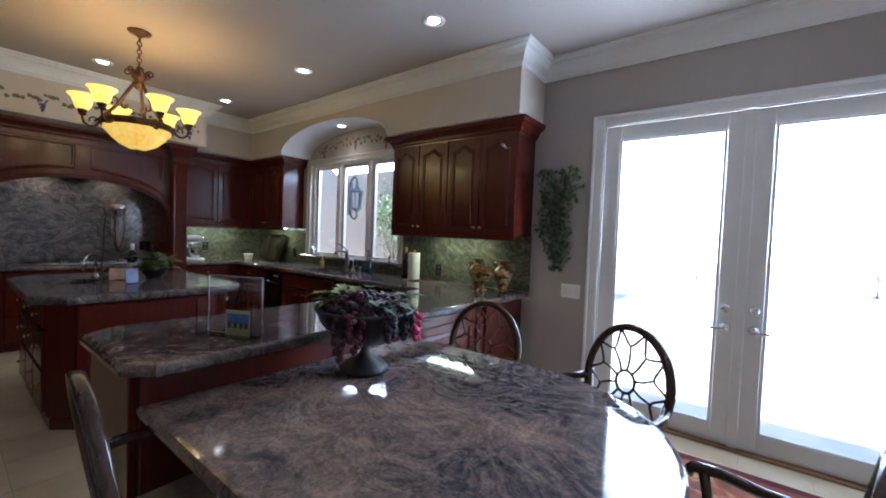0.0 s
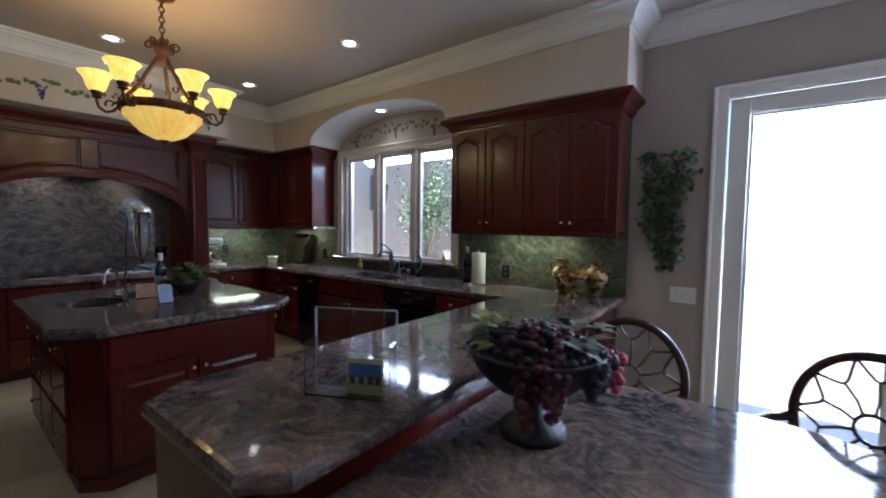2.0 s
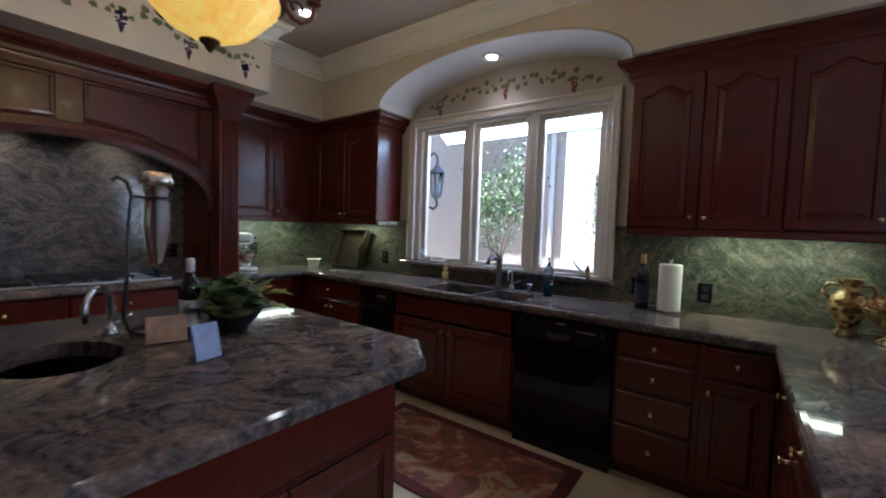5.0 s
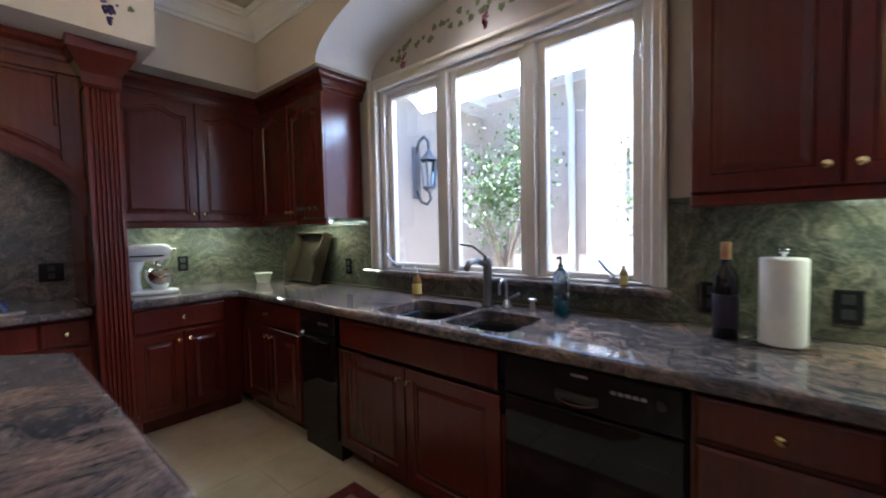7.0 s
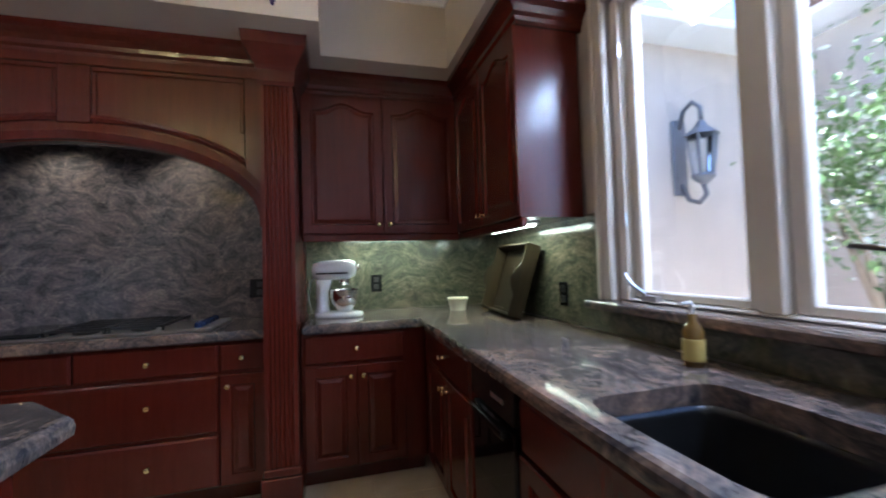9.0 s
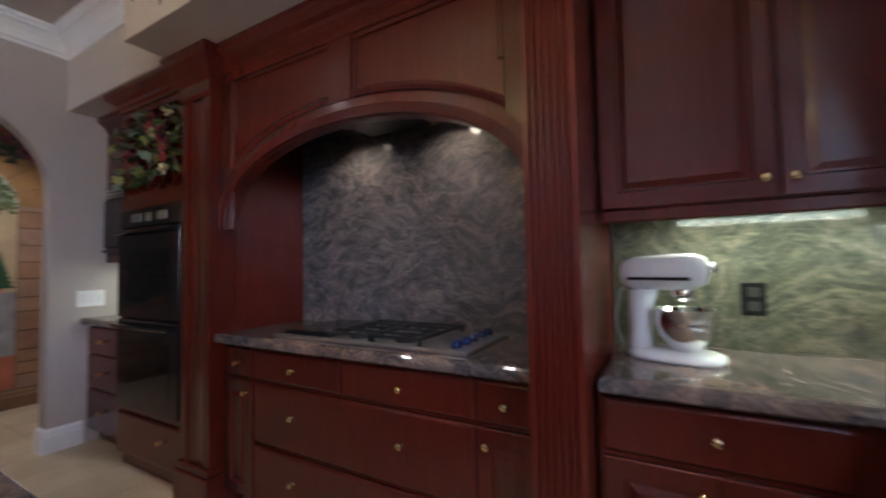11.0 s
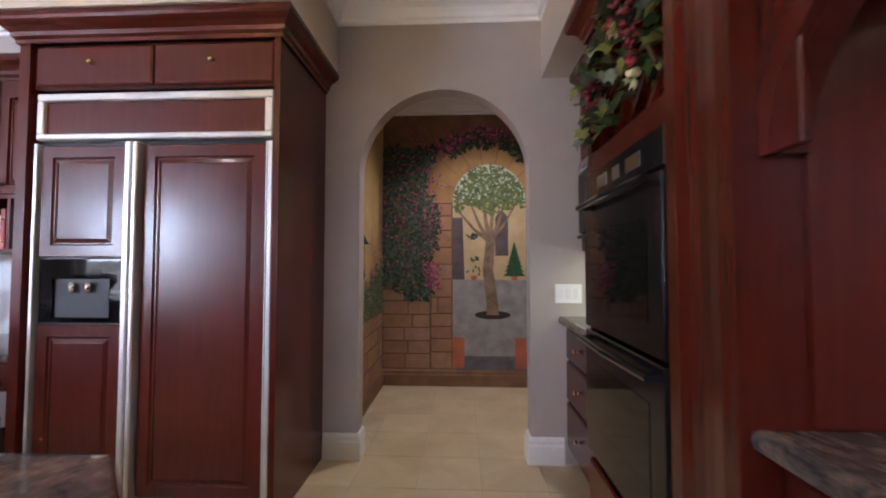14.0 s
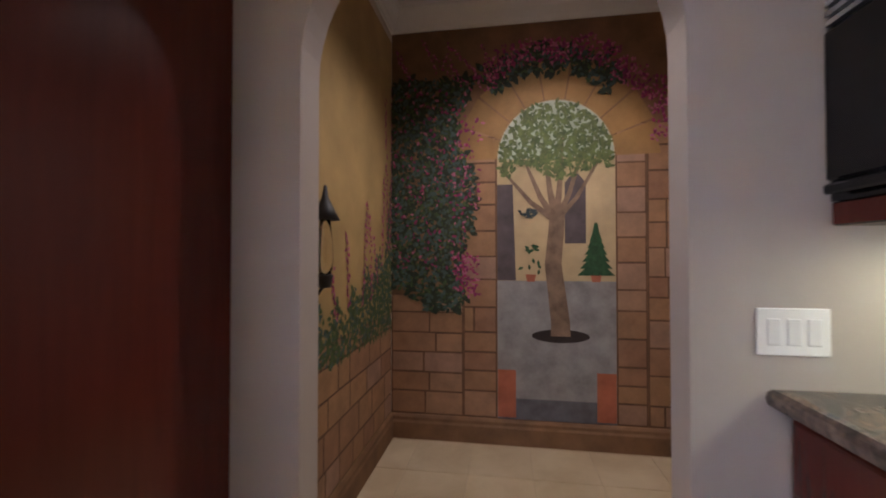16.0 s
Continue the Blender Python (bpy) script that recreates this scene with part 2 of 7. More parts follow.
def in_poly(p, ring_):
    hit = False
    for (xa, ya), (xb, yb) in zip(ring_, ring_[1:] + ring_[:1]):
        if (ya > p.y) != (yb > p.y) and p.x < xa + (p.y - ya) * (xb - xa) / (yb - ya):
            hit = not hit
    return hit


def slab(poly, z0, z1, round_=0.02, holes=()):
    """A stone slab over a counter-clockwise outline, with a full rounded edge and openings."""
    bm = bmesh.new()
    r = round_
    prof = [(r * 0.6, z0), (r * 0.1, z0 + r * 0.35), (0, z0 + r), (0, z1 - r), (r * 0.12, z1 - r * 0.5), (r * 0.45, z1 - r * 0.12), (r, z1)]
    loops = [[(x, y, z) for x, y in offset_poly(poly, d)] for d, z in prof]
    loft(bm, loops, not holes, False)
    bm.edges.ensure_lookup_table()
    top = [e for e in bm.edges if all(abs(v.co.z - z1) < 1e-6 for v in e.verts)]
    inner = []
    for h in holes:
        vs = [bm.verts.new((x, y, z1)) for x, y in h]
        lo = [bm.verts.new((x, y, z0)) for x, y in h]
        for i in range(len(vs)):
            j = (i + 1) % len(vs)
            inner.append(bm.edges.new((vs[i], vs[j])))
            bm.faces.new((vs[i], vs[j], lo[j], lo[i]))
    made = bmesh.ops.triangle_fill(bm, use_beauty=True, edges=top + inner)
    inside = [f for f in bm.faces if all(abs(v.co.z - z1) < 1e-6 for v in f.verts) and any(in_poly(f.calc_center_median(), h) for h in holes)]
    bmesh.ops.delete(bm, geom=inside, context="FACES_ONLY")
    return bm


def sweep(path, profile, closed=False, z=0.0):
    """A moulding: (out, up) profile along a plan path; out is to the left of the way."""
    bm = bmesh.new()
    n = len(path)
    loops = []
    for i in range(n):
        b = Vector(path[i])
        if closed or 0 < i < n - 1:
            u, v = (b - Vector(path[i - 1])).normalized(), (Vector(path[(i + 1) % n]) - b).normalized()
        elif i == 0:
            u = v = (Vector(path[1]) - b).normalized()
        else:
            u = v = (b - Vector(path[i - 1])).normalized()
        nu, nv = Vector((-u.y, u.x)), Vector((-v.y, v.x))
        k = (nu + nv) / max(0.2, 1 + nu.dot(nv))
        loops.append([(b.x + k.x * o, b.y + k.y * o, z + h) for o, h in profile])
    if closed:
        loops.append(loops[0])
        return loft(bm, loops, False, False)
    return loft(bm, loops)


def panel_loops(w, h, steps, arch=0.0, n=12):
    """Loops of a door front: steps of (inset, depth, arched); the front is at -y."""
    out = []
    for inset, d, arched in steps:
        x0, x1, z0, z1 = inset, w - inset, inset, h - inset
        lp = [(x0, -d, z0), (x1, -d, z0)]
        for i in range(n + 1):
            s = i / n
            x = x1 + (x0 - x1) * s
            dip = 0.0
            if arched and arch:
                q = abs(2 * s - 1)
                dip = arch * (1 - (0.5 + 0.5 * math.cos(math.pi * min(1, q / 0.8))))
            lp.append((x, -d, z1 - dip))
        out.append(lp)
    return out


def raised_door(w, h, arch=0.0, rail=0.055):
    bm = bmesh.new()
    r = rail
    steps = [(0, 0, 0), (0, 0.016, 0), (0.004, 0.02, 0), (r, 0.02, 1), (r + 0.006, 0.011, 1), (r + 0.014, 0.011, 1), (r + 0.034, 0.019, 1)]
    return loft(bm, panel_loops(w, h, steps, arch))


def drawer_front(w, h):
    bm = bmesh.new()
    return loft(bm, panel_loops(w, h, [(0, 0, 0), (0, 0.012, 0), (0.006, 0.017, 0), (0.012, 0.02, 0)], 0, 2))


KNOB = [(0.001, 0.0), (0.009, 0.0), (0.009, 0.003), (0.005, 0.006), (0.005, 0.013), (0.012, 0.018), (0.0145, 0.023), (0.011, 0.028), (0.001, 0.030)]


def knob(parent, x, y, z):
    ob = part("knob", lathe(KNOB, 12), BRASS, parent, "polished brass knob", True)
    ob.matrix_local = pose(x, y, z, 90)
    return ob


def front(parent, kind, x0, x1, z0, z1, knobs=(), arch=0.0, gap=0.003, mat_=None):
    """A door or drawer on the face y=0 of a cabinet, with its knobs."""
    x0, x1, z0, z1 = x0 + gap, x1 - gap, z0 + gap, z1 - gap
    w, h = x1 - x0, z1 - z0
    bm = raised_door(w, h, arch) if kind == "door" else drawer_front(w, h)
    ob = part("door" if kind == "door" else "drawer", bm, mat_ or CHERRY, parent)
    ob.location = (x0, 0, z0)
    for kx, kz in knobs:
        knob(ob, kx - x0, -0.02, kz - z0)
    return ob


def base_unit(name, label, w, m, fronts, depth=0.58, toe=0.1, top=0.866, group="base cabinets"):
    t = thing(name, label, "cabinet", m, group)
    part("body", boxes((0, w, 0.0, depth, toe, top), (0.0, w, 0.07, depth, 0.0, toe + 0.001)), CHERRY, t)
    for f in fronts:
        front(t, *f)
    return t


def wall_unit(name, label, w, h, m, doors, depth=0.38, arch=0.05, group="wall cabinets", rail=True):
    t = thing(name, label, "cabinet", m, group)
    part("body", boxes((0, w, 0, depth, 0, h)), CHERRY, t)
    if rail:
        bm = boxes((0, w, -0.012, 0.02, -0.045, 0.0), bevel=0.006)
        part("light_rail", bm, CHERRY, t)
    step = w / doors
    for i in range(doors):
        kx = (i + 1) * step - 0.035 if i % 2 == 0 else i * step + 0.035
        front(t, "door", i * step, (i + 1) * step, 0.0, h, ((kx, 0.06),), arch)
    return t


CORNICE = [(0, 0.0), (0.012, 0.0), (0.014, 0.018), (0.026, 0.03), (0.03, 0.05), (0.05, 0.07), (0.078, 0.088), (0.085, 0.1), (0.085, 0.125), (0, 0.125)]

# ---- the room ----
H = 3.0
NORTH, SOUTH, EAST = 0.0, -4.965, 9.0


def arch_wall(bm, x0, x1, y0, y1, z_top, ax0, ax1, spring, rise, n=28):
    """A wall piece from x0 to x1 over an arched opening; its jambs are not closed below the spring."""
    mid, half = (ax0 + ax1) / 2, (ax1 - ax0) / 2
    pts = [(mid - half * math.cos(math.pi * i / n), spring + rise * math.sin(math.pi * i / n)) for i in range(n + 1)]
    for (xa, za), (xb, zb) in zip(pts, pts[1:]):
        if xb - xa < 1e-5:
            continue
        v = [bm.verts.new(p) for p in ((xa, y0, za), (xb, y0, zb), (xb, y0, z_top), (xa, y0, z_top), (xa, y1, za), (xb, y1, zb), (xb, y1, z_top), (xa, y1, z_top))]
        for q in ((0, 1, 2, 3), (7, 6, 5, 4), (0, 4, 5, 1), (3, 2, 6, 7)):
            bm.faces.new([v[i] for i in q])
    return pts


structure("wall_north", boxes((-0.15, 1.455, 0, 0.15, 0, H), (1.455, 3.30, 0, 0.15, 0, 1.06), (1.455, 3.30, 0, 0.15, 2.36, H),
                              (3.30, 5.60, 0, 0.15, 0, H), (5.60, 7.53, 0, 0.15, 2.37, H), (7.53, 9.15, 0, 0.15, 0, H)), PAINT, "taupe painted wall with a window and glazed doors")
structure("wall_west", boxes((-0.15, 0, -6.65, 0, 0, H)), PAINT, "taupe painted wall behind the range")
bm = boxes((0.0, 0.765, -5.09, SOUTH, 0, H), (1.866, 9.0, -5.09, SOUTH, 0, H))
arch_wall(bm, 0.765, 1.866, -5.09, SOUTH, H, 0.765, 1.866, 1.84, 0.55)
bmesh.ops.remove_doubles(bm, verts=bm.verts, dist=0.0005)
structure("wall_south", bm, PAINT, "taupe painted wall with an arched opening")
structure("wall_east", boxes((9.0, 9.15, -6.65, 0, 0, H)), PAINT, "plain taupe painted wall")
structure("ceiling", boxes((-0.15, 9.15, -5.09, 0.15, H, H + 0.12)), CEILING, "taupe painted ceiling")
structure("floor", boxes((-0.15, 9.15, -6.65, 0.15, -0.15, -0.004)), GROUT, "beige travertine tile floor")

# soffits over the cabinets
SOF = 2.45
bm = boxes((0.0, 1.40, -0.46, 0, SOF, H), (3.50, 5.05, -0.46, 0, SOF, H))
arch_wall(bm, 1.40, 3.50, -0.46, 0, H, 1.40, 3.50, SOF + 0.01, 0.31, 32)
bmesh.ops.remove_doubles(bm, verts=bm.verts, dist=0.0005)
structure("soffit_north", bm, CREAM, "cream painted soffit with an arch over the window")
# shell under the arch, made white: the window's light on it is in the colour
vault = bmesh.new()
arc = [(2.45 - 1.048 * math.cos(math.pi * i / 32), SOF + 0.008 + 0.307 * math.sin(math.pi * i / 32)) for i in range(33)]
loft(vault, [[(x, y, z - 0.003) for y in (-0.466, -0.002)] + [(x * 0.999 + 0.0025, y, z - 0.008) for y in (-0.002, -0.466)] for x, z in arc])
structure("soffit_vault", vault, WHITE_WALL, "white arch underside over the window, window light in its colour")
structure("soffit_west", boxes((0.0, 0.57, -1.21, -0.46, SOF, H), (0.0, 0.90, -3.56, -1.21, SOF, H), (0.0, 0.68, SOUTH, -3.56, SOF, H)), CREAM, "cream painted soffit with a stencilled grapevine border")
structure("soffit_south", boxes((2.02, 3.53, SOUTH, -4.20, 2.50, H)), CREAM, "cream painted soffit over the refrigerator")

CROWN = [(0, -0.17), (0.012, -0.17), (0.016, -0.15), (0.03, -0.14), (0.036, -0.115), (0.05, -0.085), (0.08, -0.055), (0.105, -0.045), (0.108, -0.03), (0.125, -0.022), (0.128, 0.0), (0, 0.0)]
ROOM = [(9.0, 0.0), (5.05, 0.0), (5.05, -0.46), (0.57, -0.46), (0.57, -1.21), (0.90, -1.21), (0.90, -3.56), (0.68, -3.56), (0.68, SOUTH),
        (2.02, SOUTH), (2.02, -4.20), (3.53, -4.20), (3.53, SOUTH), (9.0, SOUTH)]
structure("trim_crown", sweep(ROOM, CROWN, True, H - 0.001), WHITE, "white stepped crown moulding")

BASE = [(0, 0), (0.022, 0), (0.022, 0.11), (0.016, 0.125), (0.016, 0.145), (0.008, 0.16), (0, 0.165)]
structure("baseboard_jamb_west", sweep([(0.56, SOUTH), (0.765, SOUTH), (0.765, -5.09)], BASE), WHITE, "white moulded baseboard")
structure("baseboard_jamb_east", sweep([(1.866, -5.09), (1.866, SOUTH), (2.09, SOUTH)], BASE), WHITE, "white moulded baseboard")
structure("baseboard_north", sweep([(5.47, 0), (5.0, 0)], BASE), WHITE, "white moulded baseboard")
structure("baseboard_northeast", sweep([(9.0, 0), (7.66, 0)], BASE), WHITE, "white moulded baseboard")
structure("baseboard_south", sweep([(5.3, SOUTH), (9.0, SOUTH), (9.0, 0)], BASE), WHITE, "white moulded baseboard")

# ---- pantry hall behind the arch ----
structure("wall_hall_east", boxes((2.03, 2.16, -6.65, -5.09, 0, H)), CREAM, "ochre wall with painted flowers and stones")
structure("wall_mural", boxes((0.0, 2.03, -6.65, -6.53, 0, H)), CREAM, "wall painted with a garden archway mural")
structure("ceiling_hall", boxes((0.0, 2.03, -6.53, -5.09, 2.98, H)), CEILING, "plain hall ceiling")
structure("trim_hall_crown", sweep([(0.0, -5.09), (0.0, -6.53), (2.03, -6.53), (2.03, -5.09)], [(o * 0.9, h) for o, h in CROWN], False, 2.979), WHITE, "white crown moulding")

# ---- window and doors ----


# ivory taken darker: the shade on the backlit frame is in the colour
WINDOW_PAINT = plain("backlit_ivory_paint", (0.62, 0.565, 0.50), 0.4, vary=0.05, scale=3, bumps=0.03)


def casement_window():
    w = structure("window_1", boxes((1.455, 1.48, 0.03, 0.13, 1.065, 2.355), (3.275, 3.30, 0.03, 0.13, 1.065, 2.355)), WINDOW_PAINT, "ivory wooden casement window of three lights, backlit shade in its paint")
    fr = boxes((1.46, 1.508, 0.02, 0.13, 1.065, 2.357), (3.246, 3.296, 0.02, 0.13, 1.065, 2.357), (1.508, 3.246, 0.02, 0.13, 2.335, 2.357), (1.508, 3.246, 0.02, 0.13, 1.065, 1.074),
               (2.034, 2.106, 0.015, 0.13, 1.074, 2.335), (2.654, 2.714, 0.015, 0.13, 1.074, 2.335), bevel=0.004)
    part("window_frame", fr, WINDOW_PAINT, w)
    tr = boxes((1.40, 1.463, -0.028, 0.0, 1.063, 2.415), (3.293, 3.345, -0.028, 0.0, 1.063, 2.415), (1.463, 3.293, -0.028, 0.0, 2.353, 2.415),
               (1.388, 1.415, -0.042, -0.028, 1.063, 2.43), (3.33, 3.357, -0.042, -0.028, 1.063, 2.43), (1.415, 3.33, -0.042, -0.028, 2.403, 2.43), bevel=0.006)
    part("casing", tr, WINDOW_PAINT, w)
    for x0, x1 in ((1.508, 2.034), (2.106, 2.654), (2.714, 3.246)):
        sash = boxes((x0 + 0.004, x0 + 0.05, 0.05, 0.10, 1.076, 2.333), (x1 - 0.05, x1 - 0.004, 0.05, 0.10, 1.076, 2.333),
                     (x0 + 0.05, x1 - 0.05, 0.05, 0.10, 2.288, 2.333), (x0 + 0.05, x1 - 0.05, 0.05, 0.10, 1.076, 1.105), bevel=0.005)
        s = part("sash", sash, WINDOW_PAINT, w)
        p = part("pane", boxes((x0 + 0.045, x1 - 0.045, 0.072, 0.077, 1.10, 2.293)), PANE, s)
        p.visible_shadow = False
        for hx in ((x0 + 0.12,) if x0 < 2 else (x1 - 0.12,) if x0 > 2.5 else ()):
            bm = tube([(hx, -0.005, 1.09), (hx + 0.01, -0.02, 1.105), (hx - 0.02, -0.05, 1.14), (hx - 0.05, -0.055, 1.18)], 0.008, 6)
            box(bm, hx - 0.02, hx + 0.06, -0.012, 0.018, 1.076, 1.095)
            part("crank_handle", bm, STEEL, s, "grey metal casement crank")
    for x, z in ((1.512, 2.12), (1.512, 1.4), (3.242, 2.12), (3.242, 1.4)):
        part("hinge", boxes((x - 0.006, x + 0.006, 0.012, 0.024, z - 0.03, z + 0.03), bevel=0.002), STEEL, w)
    return w


casement_window()
structure("window_sill", slab([(1.355, -0.09), (3.385, -0.09), (3.385, 0.02), (1.355, 0.02)], 1.024, 1.062, 0.016), GRANITE, "polished granite window sill")


def glazed_door(name, x0, x1, knob_x, side):
    d = structure(name, boxes((x0, x0 + 0.115, 0.02, 0.065, 0.02, 2.36), (x1 - 0.115, x1, 0.02, 0.065, 0.02, 2.36), (x0 + 0.115, x1 - 0.115, 0.02, 0.065, 2.245, 2.36),
                              (x0 + 0.115, x1 - 0.115, 0.02, 0.065, 0.02, 0.145), bevel=0.004), WHITE, "white glazed patio door, closed")
    g = part("glass", boxes((x0 + 0.11, x1 - 0.11, 0.04, 0.046, 0.14, 2.25)), PANE, d)
    g.visible_shadow = False
    i0, i1 = x0 + 0.115, x1 - 0.115
    part("glazing_bead", boxes((i0, i0 + 0.02, 0.008, 0.02, 0.145, 2.245), (i1 - 0.02, i1, 0.008, 0.02, 0.145, 2.245), (i0 + 0.02, i1 - 0.02, 0.008, 0.02, 2.225, 2.245),
                               (i0 + 0.02, i1 - 0.02, 0.008, 0.02, 0.145, 0.165), bevel=0.003), WHITE, d)
    for z in (0.99, 0.855):
        k = part("door_knob", lathe([(0.001, 0), (0.032, 0), (0.032, 0.006), (0.012, 0.012), (0.012, 0.03), (0.026, 0.04), (0.03, 0.055), (0.02, 0.066), (0.001, 0.068)], 16), CHROME, d, "brushed nickel door knob", True)
        k.matrix_local = pose(knob_x, 0.02, z, 90)
    k = part("lever", tube([(knob_x, -0.045, 0.855), (knob_x + side * 0.03, -0.05, 0.85), (knob_x + side * 0.085, -0.045, 0.845)], 0.009, 8), CHROME, d, "brushed nickel lever")
    for z in (0.4, 1.25, 2.1):
        hx = x0 + 0.004 if side > 0 else x1 - 0.004
        part("hinge", lathe([(0.008, -0.05), (0.008, 0.05)], 8, at=(hx, 0.012, z)), BRASS, d)
    return d


glazed_door("door_1", 5.61, 6.55, 6.485, -1)
glazed_door("door_2", 6.58, 7.52, 6.645, 1)
structure("trim_astragal", boxes((6.534, 6.596, 0.0, 0.018, 0.02, 2.36), bevel=0.004), WHITE, "white meeting strip between the doors")
structure("trim_door_casing", boxes((5.53, 5.605, -0.025, 0, 0, 2.43), (7.525, 7.60, -0.025, 0, 0, 2.43), (5.605, 7.525, -0.025, 0, 2.365, 2.43), (5.515, 5.54, -0.04, -0.025, 0, 2.45), (7.59, 7.615, -0.04, -0.025, 0, 2.45),
                                    (5.54, 7.59, -0.04, -0.025, 2.42, 2.45), bevel=0.006), WHITE, "white door casing")
structure("door_sill", boxes((5.61, 7.52, -0.03, 0.16, 0, 0.018), bevel=0.004), wood("oak_sill", (0.2, 0.1, 0.04), (0.32, 0.17, 0.07)), "brown wooden door threshold")

# ---- counters ----
CT, CB = 0.92, 0.868
SINK_L, SINK_R = (2.09, 2.53, -0.615, -0.23), (2.57, 2.91, -0.615, -0.27)


def ring(cx, cy, rx, ry, p=4.0, n=28):
    out = []
    for i in range(n):
        a = 2 * math.pi * i / n
        c, s = math.cos(a), math.sin(a)
        out.append((cx + rx * math.copysign(abs(c) ** (2 / p), c), cy + ry * math.copysign(abs(s) ** (2 / p), s)))
    return out


def rect_ring(r):
    return ring((r[0] + r[1]) / 2, (r[2] + r[3]) / 2, (r[1] - r[0]) / 2, (r[3] - r[2]) / 2, 7.0)


ct = thing("worktop", "polished grey-brown granite worktop on the sink run and peninsula", "worktop")
part("slab", slab([(0.0, -1.335), (0.605, -1.335), (0.605, -0.685), (4.22, -0.685), (4.22, -2.91), (4.32, -3.03), (4.90, -3.03), (4.99, -2.94), (4.99, -0.02), (0.0, -0.02)], CB, CT, 0.024, [rect_ring(SINK_L), rect_ring(SINK_R)]), GRANITE, ct)
hc = thing("range_worktop", "polished granite worktop round the gas cooktop", "worktop")
part("slab", slab([(0.0, -3.245), (0.61, -3.245), (0.61, -1.525), (0.0, -1.525)], CB, CT, 0.024, [[(0.10, -2.835), (0.50, -2.835), (0.50, -1.975), (0.10, -1.975)]]), GRANITE, hc)
oc = thing("side_worktop", "short dark granite worktop beside the wall oven", "worktop")
part("slab", slab([(0.0, -4.96), (0.59, -4.96), (0.59, -4.345), (0.0, -4.345)], CB, CT, 0.024), GRANITE, oc)

# backsplash slabs
for x0, x1, z1 in ((0.012, 1.386, 1.45), (1.386, 3.359, 1.022), (3.359, 4.99, 1.45)):
    structure("backsplash_north", boxes((x0, x1, -0.014, -0.002, CT, z1)), SPLASH, "green-grey polished granite backsplash")
structure("backsplash_west", boxes((0.002, 0.012, -1.345, -0.014, CT, 1.45)), SPLASH, "green-grey polished granite backsplash")
structure("backsplash_range", boxes((0.002, 0.02, -3.245, -1.525, CT, 2.10)), stone("range_granite", ((0.035, 0.035, 0.04), (0.075, 0.073, 0.082), (0.115, 0.11, 0.12), (0.165, 0.148, 0.148), (0.27, 0.235, 0.22)), (1.6, 1.2, 2.6), (0.7, 0.2, 0), 0.10, 9.0, 1.6, warmth=0.12, veins=0.5), "grey polished granite slab behind the cooktop")

# sink
sk = thing("kitchen_sink", "black double-bowl undermount sink", "sink")
for s, dp in ((SINK_L, 0.22), (SINK_R, 0.17)):
    lo = [(x, y) for x, y in rect_ring(s)]
    cx, cy = (s[0] + s[1]) / 2, (s[2] + s[3]) / 2
    bm = bmesh.new()
    loft(bm, [[(cx + (x - cx) * k, cy + (y - cy) * k, z) for x, y in lo] for k, z in ((1.06, CB - 0.001), (1.0, CB - 0.001), (0.97, CB - 0.02), (0.93, CB - dp + 0.03), (0.85, CB - dp), (0.12, CB - dp - 0.008))], False, True)
    part("bowl", bm, BLACK, sk, "", True)
    part("drain", lathe([(0.045, 0), (0.045, 0.004), (0.03, 0.005), (0.02, 0.001), (0.001, 0.001)], 16, at=(cx, cy, CB - dp - 0.006)), STEEL, sk, "steel drain", True)

# ---- base cabinets, sink run (faces at y = -0.60) ----
RED = "dark cherry base cabinet with raised panels and brass knobs"
FY = -0.63


def two_doors(w, z0=0.11, z1=0.68, kz=0.62):
    return [("door", 0.01, w / 2, z0, z1, ((w / 2 - 0.035, kz),)), ("door", w / 2, w - 0.01, z0, z1, ((w / 2 + 0.035, kz),))]


base_unit("base_cabinet", RED, 0.855, pose(0.55, FY, 0), [("drawer", 0.06, 0.845, 0.69, 0.855, ((0.43, 0.775),)), ("door", 0.06, 0.45, 0.11, 0.68, ((0.415, 0.62),)), ("door", 0.45, 0.845, 0.11, 0.68, ((0.485, 0.62),))])
base_unit("sink_cabinet", "dark cherry sink cabinet with two raised-panel doors", 1.10, pose(1.81, FY, 0), [("drawer", 0.02, 1.08, 0.69, 0.855)] + two_doors(1.10), top=0.60)
base_unit("drawer_cabinet", "dark cherry stack of four drawers with brass knobs", 0.40, pose(3.54, FY, 0),
          [("drawer", 0.01, 0.39, a, b, ((0.2, (a + b) / 2),)) for a, b in ((0.72, 0.855), (0.53, 0.71), (0.34, 0.52), (0.11, 0.33))])
base_unit("base_cabinet", RED, 0.32, pose(3.94, FY, 0), [("drawer", 0.01, 0.31, 0.69, 0.855, ((0.16, 0.775),)), ("door", 0.01, 0.31, 0.11, 0.68, ((0.05, 0.62),))])


